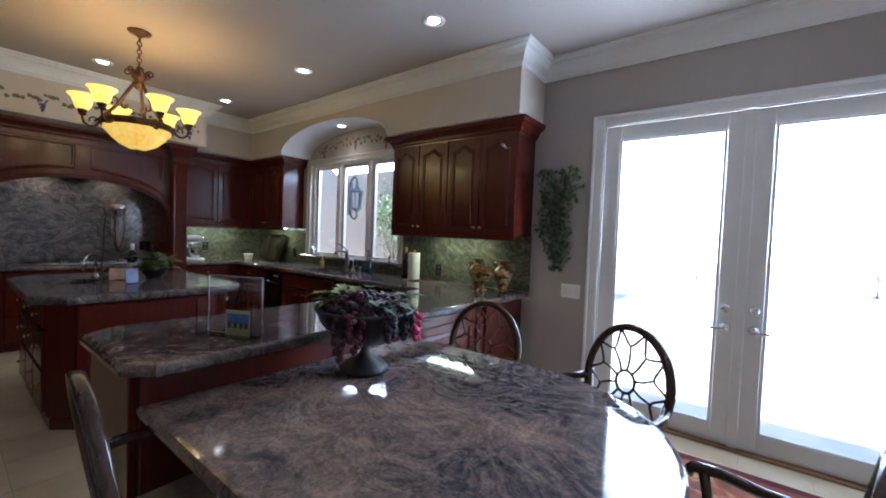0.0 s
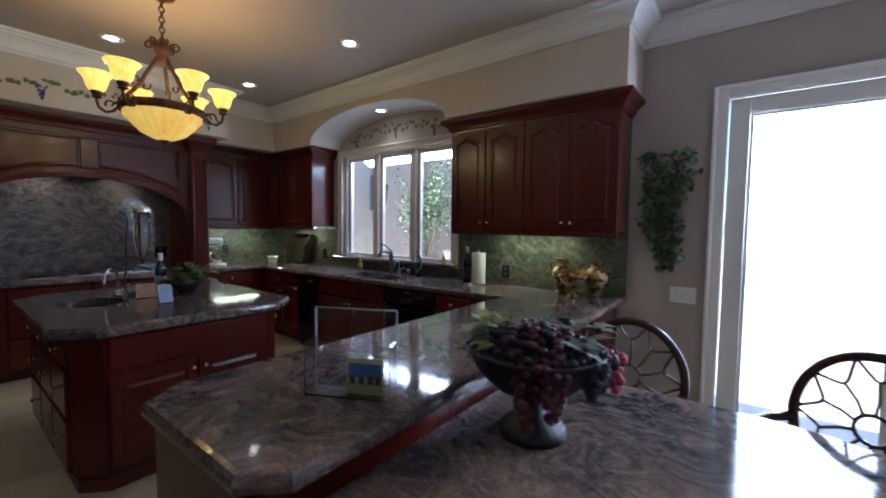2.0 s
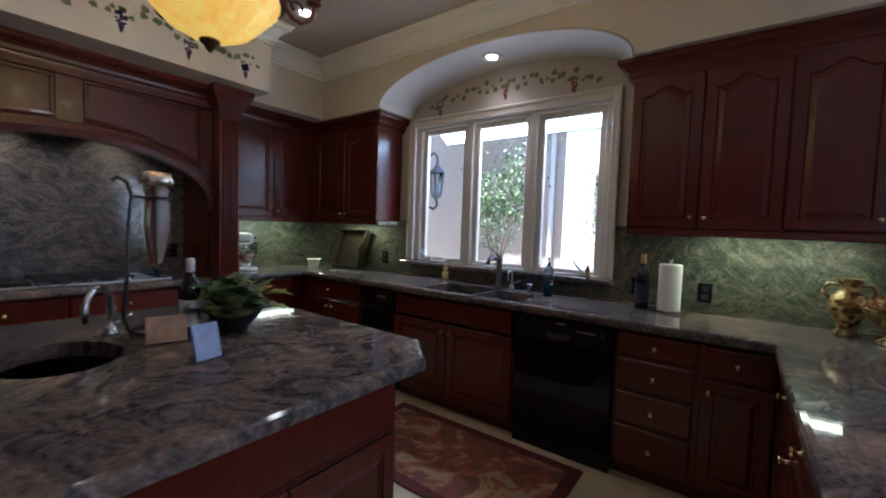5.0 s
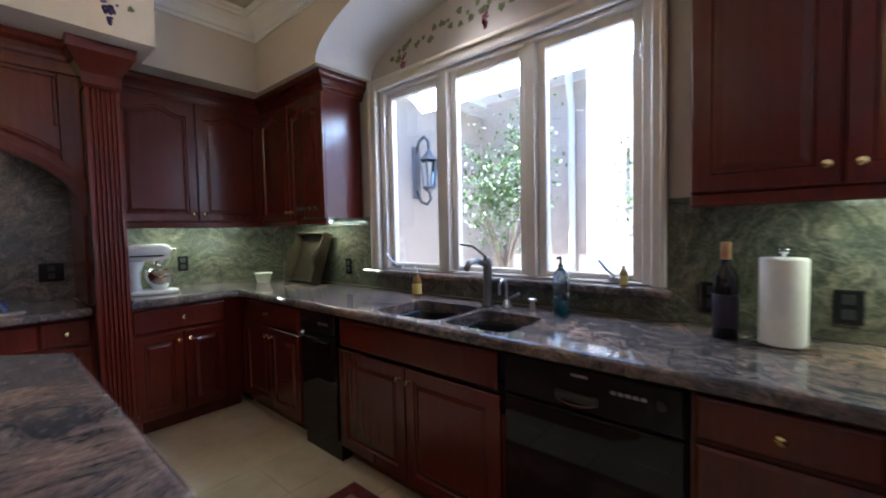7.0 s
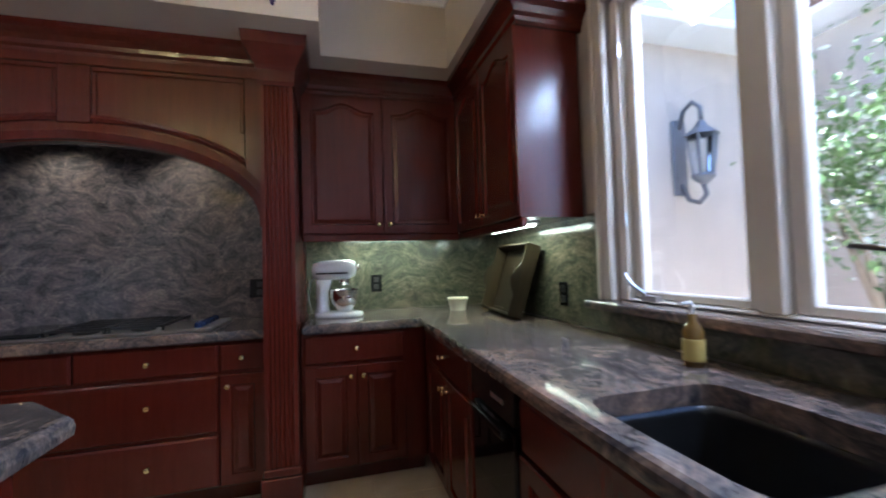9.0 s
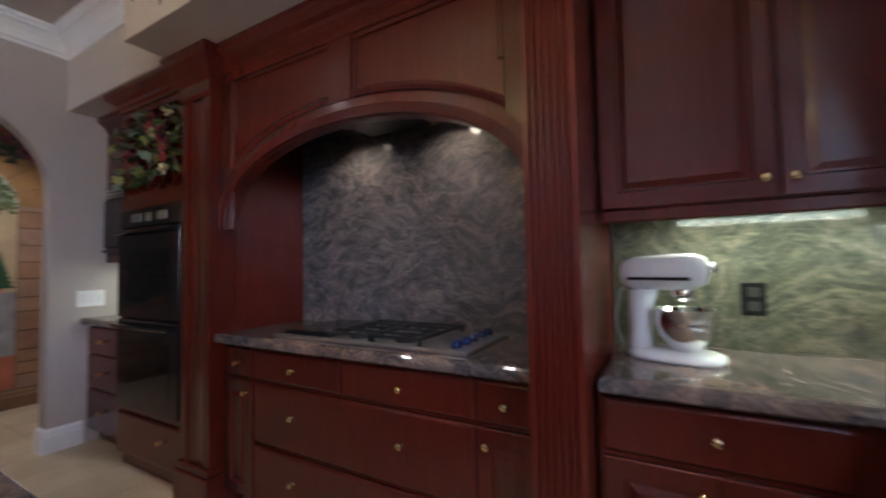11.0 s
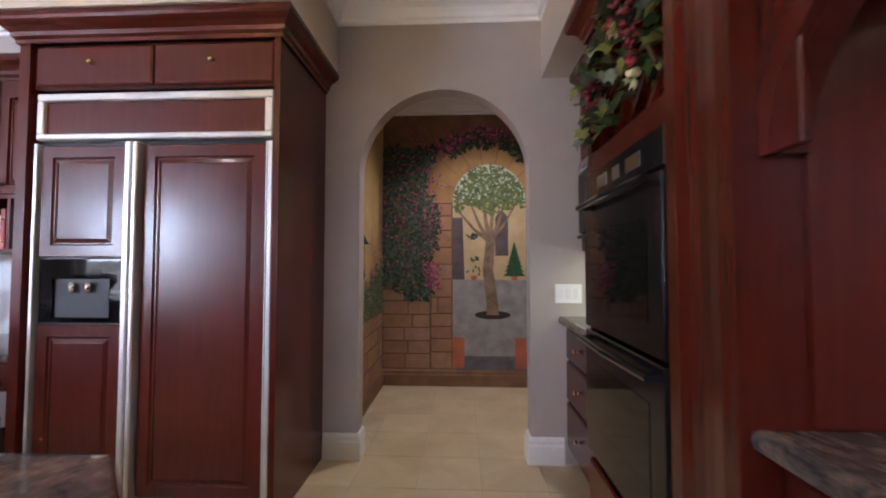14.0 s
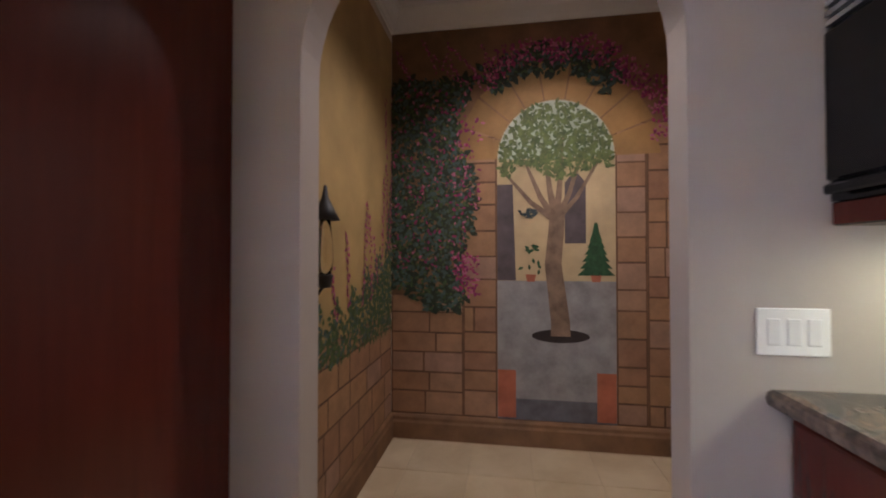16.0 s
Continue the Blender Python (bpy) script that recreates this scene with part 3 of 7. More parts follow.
def compactor():
    t = thing("trash_compactor", "black built-in trash compactor", "appliance", pose(1.415, FY, 0))
    part("body", boxes((0.005, 0.385, 0, 0.56, 0.0, 0.865)), BLACK, t)
    part("door", boxes((0.008, 0.382, -0.02, 0.0, 0.12, 0.72), bevel=0.006), BLACK_GLASS, t)
    part("control_panel", boxes((0.008, 0.382, -0.024, 0.0, 0.74, 0.86), bevel=0.006), BLACK, t)
    part("kick_plate", boxes((0.008, 0.382, 0.01, 0.02, 0.01, 0.11)), BLACK_MATT, t)
    part("handle", boxes((0.05, 0.34, -0.045, -0.02, 0.69, 0.715), bevel=0.008, seg=2), BLACK, t)
    for i in range(3):
        part("button", boxes((0.22 + i * 0.035, 0.245 + i * 0.035, -0.028, -0.022, 0.79, 0.805)), STEEL, t)
    return t


def dishwasher():
    t = thing("dishwasher", "black built-in dishwasher, closed", "appliance", pose(2.915, FY, 0))
    part("body", boxes((0.005, 0.665, 0, 0.56, 0.0, 0.865)), BLACK, t)
    part("door", boxes((0.008, 0.662, -0.022, 0.0, 0.12, 0.70), bevel=0.006), BLACK_GLASS, t)
    cp = part("control_panel", boxes((0.008, 0.662, -0.03, 0.0, 0.71, 0.862), bevel=0.008), BLACK, t)
    part("latch", boxes((0.24, 0.40, -0.048, -0.028, 0.745, 0.775), bevel=0.008, seg=2), BLACK_MATT, cp, "curved black latch handle")
    part("latch_trim", tube([(0.25 + 0.14 * i / 8, -0.05, 0.748 - 0.012 * math.sin(math.pi * i / 8)) for i in range(9)], 0.003, 6), CHROME, cp)
    for i in range(5):
        part("button", boxes((0.44 + i * 0.024, 0.458 + i * 0.024, -0.034, -0.028, 0.80, 0.81)), STEEL, cp)
    part("badge", boxes((0.30, 0.36, -0.033, -0.029, 0.83, 0.838)), STEEL, cp)
    k = part("dial", lathe([(0.016, 0), (0.014, 0.014), (0.001, 0.015)], 14), BLACK_MATT, cp)
    k.matrix_local = pose(0.60, -0.03, 0.80, 90)
    part("kick_plate", boxes((0.008, 0.662, 0.01, 0.02, 0.01, 0.11)), BLACK_MATT, t)
    t.scale = (0.93, 1, 1)
    return t


compactor()
dishwasher()

for nm, bx in (("corner_filler", (0.0, 0.548, -0.64, -0.03, 0.0, 0.866)), ("corner_filler", (4.265, 4.93, -0.645, -0.03, 0.0, 0.866))):
    cf = thing(nm, "plain dark cherry corner filler between base cabinets", "cabinet")
    part("body", boxes((*bx[:4], 0.1, bx[5]), (bx[0] + 0.05, bx[1] - 0.05, bx[2] + 0.07, bx[3], 0.0, 0.1)), CHERRY, cf)
# peninsula: inner face at x = 4.27
pen = pose(4.27, -0.65, 0, 0, 0, -90)
base_unit("base_cabinet", RED, 0.62, pen, [("drawer", 0.05, 0.61, 0.69, 0.855, ((0.33, 0.775),)), ("door", 0.05, 0.61, 0.11, 0.68, ((0.56, 0.62),))], 0.50)
for k in (0, 1):
    w = 0.84
    base_unit("base_cabinet", RED, w, pose(4.27, -1.28 - k * 0.85, 0, 0, 0, -90), [("drawer", 0.01, w / 2, 0.69, 0.855, ((w / 4, 0.775),)), ("drawer", w / 2, w - 0.01, 0.69, 0.855, ((3 * w / 4, 0.775),))] + two_doors(w), 0.50)
pb = thing("peninsula_back", "dark cherry panelled back of the peninsula", "cabinet panel")
part("panel", boxes((4.84, 4.895, -2.96, -0.02, 0.0, 0.867), (4.285, 4.84, -2.985, -2.955, 0.0, 0.867), bevel=0.004), CHERRY, pb)
for y0, y1 in ((-1.45, -0.80), (-0.75, -0.1)):
    o = part("wainscot_panel", raised_door(y1 - y0, 0.62), CHERRY, pb)
    o.matrix_local = pose(4.896, y0, 0.16, 0, 0, 90)

# ---- island ----


def island():
    t = thing("kitchen_island", "dark cherry kitchen island with brass-knobbed doors", "kitchen island")
    x0, x1, y0, y1 = 1.71, 3.08, -2.97, -1.84
    poly = [(x0, y0 + 0.12), (x0 + 0.12, y0), (x1 - 0.12, y0), (x1, y0 + 0.12), (x1, y1 - 0.12), (x1 - 0.12, y1), (x0 + 0.12, y1), (x0, y1 - 0.12)]
    bm = bmesh.new()
    loft(bm, [[(x, y, z) for x, y in offset_poly(poly, d)] for d, z in ((0.05, 0.0), (0.05, 0.1), (0.0, 0.1), (0.0, 0.867))], True, False)
    part("body", bm, CHERRY, t)
    part("plinth", sweep([(x, y) for x, y in offset_poly(poly, 0.05)][::-1], [(0, 0.0), (0.03, 0.0), (0.03, 0.07), (0.015, 0.095), (0, 0.1)], True), CHERRY, t)
    east = pose(x1, y0 + 0.12, 0, 0, 0, 90)
    w = y1 - y0 - 0.24
    for kind, a, b, z0, z1, kn in (("drawer", 0.01, w - 0.01, 0.66, 0.85, ()), ("door", 0.01, w / 2, 0.12, 0.645, ((w / 2 - 0.035, 0.59),)), ("door", w / 2, w - 0.01, 0.12, 0.645, ((w / 2 + 0.035, 0.59),))):
        f = front(t, kind, a, b, z0, z1, kn)
        f.matrix_local = east @ f.matrix_basis
    south = pose(x0 + 0.12, y0, 0)
    w = x1 - x0 - 0.24
    for i in range(3):
        a, b = i * w / 3 + 0.01, (i + 1) * w / 3 - 0.01
        m = (a + b) / 2
        for kind, z0, z1, kn in (("drawer", 0.69, 0.85, ((m, 0.77),)), ("drawer", 0.42, 0.68, ((m, 0.55),)), ("drawer", 0.12, 0.41, ((m, 0.27),))):
            f = front(t, kind, a, b, z0, z1, kn)
            f.matrix_local = south @ f.matrix_basis
    north = pose(x1 - 0.12, y1, 0, 0, 0, 180)
    for i in range(3):
        f = front(t, "door", i * w / 3 + 0.01, (i + 1) * w / 3 - 0.01, 0.12, 0.84, ((i * w / 3 + 0.05, 0.77),))
        f.matrix_local = north @ f.matrix_basis
    west = pose(x0, y1 - 0.12, 0, 0, 0, -90)
    w = y1 - y0 - 0.24
    for i in range(2):
        for z0, z1 in ((0.69, 0.85), (0.12, 0.68)):
            f = front(t, "drawer" if z0 > 0.5 else "door", i * w / 2 + 0.01, (i + 1) * w / 2 - 0.01, z0, z1, ((i * w / 2 + w / 4, 0.77 if z0 > 0.5 else 0.62),))
            f.matrix_local = west @ f.matrix_basis
    tp = thing("island_worktop", "thick polished granite island top with clipped corners", "worktop")
    ox0, ox1, oy0, oy1 = 1.62, 3.18, -3.07, -1.74
    c = 0.17
    poly = [(ox0, oy0 + c), (ox0 + c, oy0), (ox1 - c, oy0), (ox1, oy0 + c), (ox1, oy1 - c), (ox1 - c, oy1), (ox0 + c, oy1), (ox0, oy1 - c)]
    part("slab", slab(poly, CB, CT + 0.004, 0.026, [ring(2.29, -2.74, 0.21, 0.17, 2.0, 32)]), GRANITE, tp)
    sb = thing("prep_sink", "round dark prep sink set in the island", "sink")
    part("bowl", lathe([(0.235, CB - 0.001), (0.215, CB - 0.001), (0.205, CB - 0.03), (0.17, CB - 0.12), (0.09, CB - 0.16), (0.02, CB - 0.165)][::1], 32, at=(2.29, -2.74, 0)), plain("hammered_copper", (0.10, 0.055, 0.03), 0.3, 1.0, 0.3, 30, 0.4), sb, "", True).scale = (1, 1, 1)
    return t


island()

# ---- breakfast table joined to the peninsula ----
tb = thing("breakfast_table", "polished granite breakfast table with a rounded end", "table")
cy, rad = -2.235, 0.74
arc = [(5.80 + 0.73 * math.cos(a), cy + rad * math.sin(a)) for a in [radians(-90 + 180 * i / 24) for i in range(25)]]
TABLE_POLY = [(4.905, cy - rad), *arc, (4.905, cy + rad)]
part("tabletop", slab(TABLE_POLY, 0.712, 0.76, 0.024), GRANITE, tb)
part("apron", loft(bmesh.new(), [[(x, y, z) for x, y in offset_poly(TABLE_POLY, 0.13)] for z in (0.68, 0.712)]), CHERRY, tb)
part("pedestal", lathe([(0.26, 0.0), (0.26, 0.04), (0.2, 0.07), (0.12, 0.12), (0.1, 0.3), (0.13, 0.45), (0.1, 0.55), (0.16, 0.6), (0.16, 0.681)], 24, at=(5.80, cy, 0)), CHERRY, tb, "", True)

# ---- wall cabinets ----
UB = 1.44
wall_unit("wall_cabinet", "dark cherry wall cabinet with arched raised-panel doors", 1.01, 0.89, pose(0.32, -1.345, UB, 0, 0, 90), 2, 0.31)
wall_unit("wall_cabinet", "dark cherry corner wall cabinet beside the window", 0.945, 0.89, pose(0.33, -0.33, UB), 2, 0.315)
wall_unit("wall_cabinet", "dark cherry four-door wall cabinet with arched panels", 1.50, 0.89, pose(3.49, -0.33, UB), 4, 0.315)
structure("trim_cornice_sink", sweep([(1.276, 0.0), (1.276, -0.33), (0.32, -0.33), (0.32, -1.345)], CORNICE, False, 2.324), CHERRY, "dark cherry cornice")
structure("trim_cornice_peninsula", sweep([(4.99, 0.0), (4.99, -0.33), (3.49, -0.33), (3.49, 0.0)], CORNICE, False, 2.324), CHERRY, "dark cherry cornice")

# ---- range hood wall ----


def pilaster(y0, y1, x1, flutes, name):
    t = thing(name, "tall fluted dark cherry pilaster", "pilaster")
    w = y1 - y0
    # fluted shaft outline in plan, front at x1
    pts = [(0.0, y0), (x1, y0)]
    step = (w - 0.03) / flutes
    for i in range(flutes):
        a = y0 + 0.015 + i * step
        for k in range(5):
            s = k / 4
            pts.append((x1 - 0.010 * math.sin(math.pi * s), a + step * 0.15 + step * 0.7 * s))
    pts += [(x1, y1), (0.0, y1)]
    part("shaft", loft(bmesh.new(), [[(x, y, z) for x, y in pts] for z in (0.22, 2.22)]), CHERRY, t)
    part("base", boxes((0.0, x1 + 0.025, y0 - 0.02, y1 + 0.02, 0.0, 0.18), (0.0, x1 + 0.014, y0 - 0.01, y1 + 0.01, 0.18, 0.222), bevel=0.006), CHERRY, t)
    part("capital", loft(bmesh.new(), [[(0, y0 - o, z), (x1 + o, y0 - o, z), (x1 + o, y1 + o, z), (0, y1 + o, z)] for o, z in ((0.004, 2.20), (0.012, 2.22), (0.014, 2.28), (0.022, 2.30), (0.05, 2.35), (0.075, 2.39), (0.08, 2.447))]), CHERRY, t)
    return t


pilaster(-1.515, -1.355, 0.69, 6, "pilaster")
pilaster(-3.52, -3.25, 0.63, 1, "pilaster")

RANGE = pose(0.545, -3.245, 0, 0, 0, 90)
base_unit("range_cabinet", "dark cherry bank of drawers below the cooktop", 1.73, RANGE,
          [("drawer", 0.02, 0.26, 0.70, 0.855, ((0.09 + 0.05, 0.775),)), ("door", 0.02, 0.26, 0.11, 0.69, ((0.21, 0.63),)),
           ("drawer", 0.26, 0.85, 0.70, 0.855, ((0.555, 0.775),)), ("drawer", 0.85, 1.49, 0.70, 0.855, ((1.17, 0.775),)),
           ("drawer", 0.26, 1.49, 0.39, 0.69, ((0.555, 0.56), (1.17, 0.56))), ("drawer", 0.26, 1.49, 0.11, 0.38, ((0.555, 0.26), (1.17, 0.26))),
           ("drawer", 1.49, 1.72, 0.70, 0.855, ((1.605, 0.775),)), ("door", 1.49, 1.72, 0.11, 0.69, ((1.535, 0.63),))], 0.53)
base_unit("base_cabinet", RED, 0.70, pose(0.545, -1.345, 0, 0, 0, 90), [("drawer", 0.01, 0.58, 0.69, 0.855, ((0.30, 0.775),)), ("door", 0.01, 0.3, 0.11, 0.68, ((0.265, 0.62),)), ("door", 0.3, 0.58, 0.11, 0.68, ((0.335, 0.62),))], 0.53)


DARK_STEEL = plain("dark_steel", (0.10, 0.095, 0.09), 0.35, 1.0, 0.2, 20, 0.05)


def hood():
    t = thing("range_hood", "dark cherry arched range hood with recessed panels", "range hood")
    y0, y1, xf = -3.25, -1.515, 0.55
    cyy, half, spring, rise, top = (y0 + y1) / 2, (y1 - y0) / 2 - 0.03, 1.47, 0.43, 2.38
    n = 32
    arc = [(cyy - half * math.cos(math.pi * i / n), spring + rise * math.sin(math.pi * i / n) ** 0.85) for i in range(n + 1)]
    ys = [y0] + [p[0] for p in arc] + [y1]
    zs = [spring] + [p[1] for p in arc] + [spring]
    bm = bmesh.new()
    for i in range(len(ys) - 1):
        v = [bm.verts.new(p) for p in ((xf, ys[i], zs[i]), (xf, ys[i + 1], zs[i + 1]), (xf, ys[i + 1], top), (xf, ys[i], top), (xf - 0.06, ys[i], zs[i]), (xf - 0.06, ys[i + 1], zs[i + 1]), (xf - 0.06, ys[i + 1], top), (xf - 0.06, ys[i], top))]
        for q in ((0, 1, 2, 3), (7, 6, 5, 4), (0, 4, 5, 1)):
            bm.faces.new([v[k] for k in q])
    bmesh.ops.remove_doubles(bm, verts=bm.verts, dist=0.0004)
    part("valance", bm, CHERRY, t)

    def strip(d0, d1, x0, x1):
        b = bmesh.new()
        loops = []
        for i in range(n + 1):
            a = math.pi * i / n
            def pt(d, x):
                return (x, cyy - (half + d) * math.cos(a), spring + (rise + d) * math.sin(a) ** 0.85)
            loops.append([pt(d0, x0), pt(d0, x1), pt((d0 + d1) / 2, x1 + 0.006), pt(d1, x1), pt(d1, x0)])
        return loft(b, loops)
    part("arch_moulding", strip(0.005, 0.085, xf + 0.0005, xf + 0.022), CHERRY, t)
    part("arch_bead", strip(0.10, 0.135, xf + 0.0005, xf + 0.012), CHERRY, t)
    # rails and stiles that frame the two recessed panels
    part("frame_rail", boxes((xf, xf + 0.02, y0, y1, 2.28, top), bevel=0.004), CHERRY, t)
    part("frame_stile", boxes((xf, xf + 0.02, cyy - 0.07, cyy + 0.07, spring + rise + 0.086, 2.28), bevel=0.004), CHERRY, t)
    for a, b, z0 in ((y0, y0 + 0.10, spring), (y1 - 0.10, y1, spring + 0.23)):
        part("frame_stile", boxes((xf, xf + 0.02, a, b, z0, 2.28), bevel=0.004), CHERRY, t)
    for a, b in ((y0 + 0.10, cyy - 0.07), (cyy + 0.07, y1 - 0.10)):
        part("panel_bead", boxes((xf, xf + 0.012, a, b, 2.255, 2.28), (xf, xf + 0.012, a, a + 0.022, 1.98, 2.255), (xf, xf + 0.012, b - 0.022, b, 1.98, 2.255), bevel=0.004), CHERRY, t)
    part("cornice", sweep([(0.56, y1), (0.56, y0)], CORNICE, False, 2.324), CHERRY, t)
    part("side_cheek", boxes((0.02, xf - 0.06, y0, y0 + 0.012, CT, top)), CHERRY, t)
    part("side_cheek", boxes((0.02, xf - 0.06, y1 - 0.012, y1, CT, top)), CHERRY, t)
    part("canopy", boxes((0.02, xf - 0.06, y0 + 0.012, y1 - 0.012, 2.06, 2.10)), BLACK_MATT, t, "dark hood underside")
    part("insert", boxes((0.10, 0.50, -2.585, -2.175, 1.99, 2.06), bevel=0.01), DARK_STEEL, t, "dark steel hood insert")
    part("insert_edge", boxes((0.10, 0.50, -2.173, -2.155, 1.985, 2.06), bevel=0.006), BRASS, t, "polished brass edge")
    for yy in (-2.69, -2.06):
        part("lamp_ring", lathe([(0.03, 0.0), (0.05, 0.0), (0.05, 0.02), (0.03, 0.02)], 16, at=(0.22, yy, 2.04)), STEEL, t, "", True)
        part("bulb", lathe([(0.001, 0.004), (0.03, 0.006), (0.03, 0.018), (0.001, 0.019)], 16, at=(0.22, yy, 2.036)), glowing("hood_bulb", (1.0, 0.86, 0.62), 8), t, "lit halogen bulb")
    return t


hood()


def cooktop():
    t = thing("gas_cooktop", "black and steel gas cooktop with blue knobs", "cooktop")
    part("tray", boxes((0.10, 0.56, -2.80, -1.90, CT - 0.02, CT + 0.008), bevel=0.004), STEEL, t, "brushed steel tray")
    part("front_trim", boxes((0.55, 0.575, -2.80, -1.74, CT + 0.001, CT + 0.016), bevel=0.004), STEEL, t)
    part("griddle", boxes((0.13, 0.53, -2.78, -2.50, CT + 0.008, CT + 0.034), bevel=0.01, seg=2), BLACK, t, "flat black griddle plate")
    part("control_strip", boxes((0.12, 0.56, -1.90, -1.74, CT + 0.001, CT + 0.014), bevel=0.003), STEEL, t, "steel control panel")
    for i in range(5):
        k = part("knob", lathe([(0.021, 0.0), (0.021, 0.012), (0.016, 0.026), (0.001, 0.027)], 14, at=(0.18 + i * 0.08, -1.82, CT + 0.014)), plain("blue_knob", (0.015, 0.03, 0.10), 0.25, vary=0.1, bumps=0) if i == 0 else bpy.data.materials["blue_knob"], t, "dark blue control knob", True)
    for bx in (0.22, 0.43):
        for by in (-2.36, -2.10):
            part("burner", lathe([(0.055, 0.0), (0.055, 0.01), (0.035, 0.014), (0.035, 0.024), (0.001, 0.026)], 18, at=(bx, by, CT + 0.008)), BLACK_MATT, t, "cast iron burner", True)
    for by in (-2.36, -2.10):
        bm = bmesh.new()
        for s in (-0.12, 0.12):
            box(bm, 0.12, 0.53, by + s - 0.006, by + s + 0.006, CT + 0.03, CT + 0.044)
        for gx in (0.125, 0.22, 0.325, 0.43, 0.525):
            box(bm, gx - 0.006, gx + 0.006, by - 0.12, by + 0.12, CT + 0.03, CT + 0.044)
        for gx in (0.13, 0.52):
            for s in (-0.12, 0.12):
                box(bm, gx - 0.006, gx + 0.006, by + s - 0.006, by + s + 0.006, CT + 0.008, CT + 0.03)
        part("grate", bm, BLACK_MATT, t, "black cast iron grate")
    t.location = (-0.035, -0.055, 0)
    return t


cooktop()

# ---- oven tower ----


def oven_tower():
    t = thing("oven_cabinet", "tall dark cherry cabinet housing the ovens and wine rack", "cabinet")
    y0, y1, xf = -4.34, -3.525, 0.585
    part("body", boxes((0.0, 0.56, y0, y1, 0.0, 1.70), (0.0, 0.20, y0, y1, 1.70, 2.34), (0.2, xf, y0, y0 + 0.05, 1.70, 2.34), (0.2, xf, y1 - 0.05, y1, 1.70, 2.34), (0.2, xf, y0 + 0.05, y1 - 0.05, 2.28, 2.34)), CHERRY, t)
    part("face_frame", boxes((0.56, xf, y0, y0 + 0.04, 0.08, 1.70), (0.56, xf, y1 - 0.04, y1, 0.08, 1.70), (0.56, xf, y0 + 0.04, y1 - 0.04, 1.66, 1.76), (0.56, xf, y0 + 0.04, y1 - 0.04, 0.36, 0.40)), CHERRY, t)
    d = front(t, "drawer", 0.02, y1 - y0 - 0.02, 0.10, 0.355, ((0.58, 0.255),))
    d.matrix_local = pose(xf, y0, 0, 0, 0, 90) @ d.matrix_basis
    # diagonal wine lattice
    iy0, iy1, iz0, iz1 = y0 + 0.05, y1 - 0.05, 1.76, 2.28
    k = 0
    for s in (1, -1):
        c = iy0 - 0.6 if s > 0 else iy0
        while c < iy1 + 0.6:
            pts = []
            for zz in (iz0, iz1):
                pts.append((c + s * (zz - iz0), zz))
            # clip to the opening
            (ya, za), (yb, zb) = pts
            def at_y(yv):
                return za + (yv - ya) * (zb - za) / (yb - ya)
            seg = []
            for yy, zz in ((ya, za), (yb, zb)):
                if yy < iy0:
                    yy, zz = iy0, at_y(iy0)
                if yy > iy1:
                    yy, zz = iy1, at_y(iy1)
                seg.append((yy, zz))
            if iz0 - 1e-6 <= min(seg[0][1], seg[1][1]) and max(seg[0][1], seg[1][1]) <= iz1 + 1e-6 and abs(seg[0][0] - seg[1][0]) > 0.05:
                x0 = 0.50 + (0.015 if s > 0 else 0)
                dy, dz = 0.009 * s, -0.009
                b = bmesh.new()
                loft(b, [[(xx, seg[0][0] - dy, seg[0][1] - dz), (xx, seg[0][0] + dy, seg[0][1] + dz), (xx, seg[1][0] + dy, seg[1][1] + dz), (xx, seg[1][0] - dy, seg[1][1] - dz)] for xx in (0.25, x0 + 0.04)])
                part("lattice_slat", b, CHERRY, t)
            c += 0.155
    part("cornice", sweep([(0.585, y1), (0.585, y0), (0.0, y0)], CORNICE, False, 2.324), CHERRY, t)

    o = thing("double_wall_oven", "black glass double wall oven set in the tall cabinet", "oven")
    a, b = y0 + 0.042, y1 - 0.042
    part("control_panel", boxes((0.565, 0.61, a, b, 1.535, 1.66), bevel=0.006), BLACK, o)
    for yy, wv in ((-3.78, 0.11), (-3.93, 0.06), (-4.08, 0.10)):
        part("display", boxes((0.609, 0.613, yy - wv / 2, yy + wv / 2, 1.57, 1.62)), STEEL, o, "pale oven display")
    for z0, z1, hz in ((0.965, 1.525, 1.505), (0.41, 0.95, 0.915)):
        dd = part("oven_door", boxes((0.565, 0.62, a, b, z0, z1), bevel=0.006), BLACK, o)
        part("window", boxes((0.619, 0.622, a + 0.10, b - 0.10, z0 + 0.10, z1 - 0.13)), BLACK_GLASS, dd, "dark oven window")
        hb = tube([(0.655, a + 0.03, hz), (0.668, (a + b) / 2, hz), (0.655, b - 0.03, hz)], 0.014, 8)
        for yy in (a + 0.04, b - 0.04):
            box(hb, 0.615, 0.655, yy - 0.012, yy + 0.012, hz - 0.01, hz + 0.01)
        part("handle", hb, BLACK, dd, "black bar handle")
    return t


oven_tower()
SIDE = pose(0.53, -4.96, 0, 0, 0, 90)
base_unit("drawer_cabinet", "dark cherry stack of three drawers below a short worktop", 0.60, SIDE, [("drawer", 0.02, 0.55, a, b, ((0.285, (a + b) / 2),)) for a, b in ((0.66, 0.855), (0.41, 0.65), (0.12, 0.40))], 0.52)
wall_unit("wall_cabinet", "small dark cherry cabinet above the microwave", 0.60, 0.42, pose(0.42, -4.96, 1.905, 0, 0, 90), 1, 0.41, 0.04, rail=False)
structure("trim_cornice_oven", sweep([(0.42, -4.342), (0.42, -4.96)], CORNICE, False, 2.324), CHERRY, "dark cherry cornice")


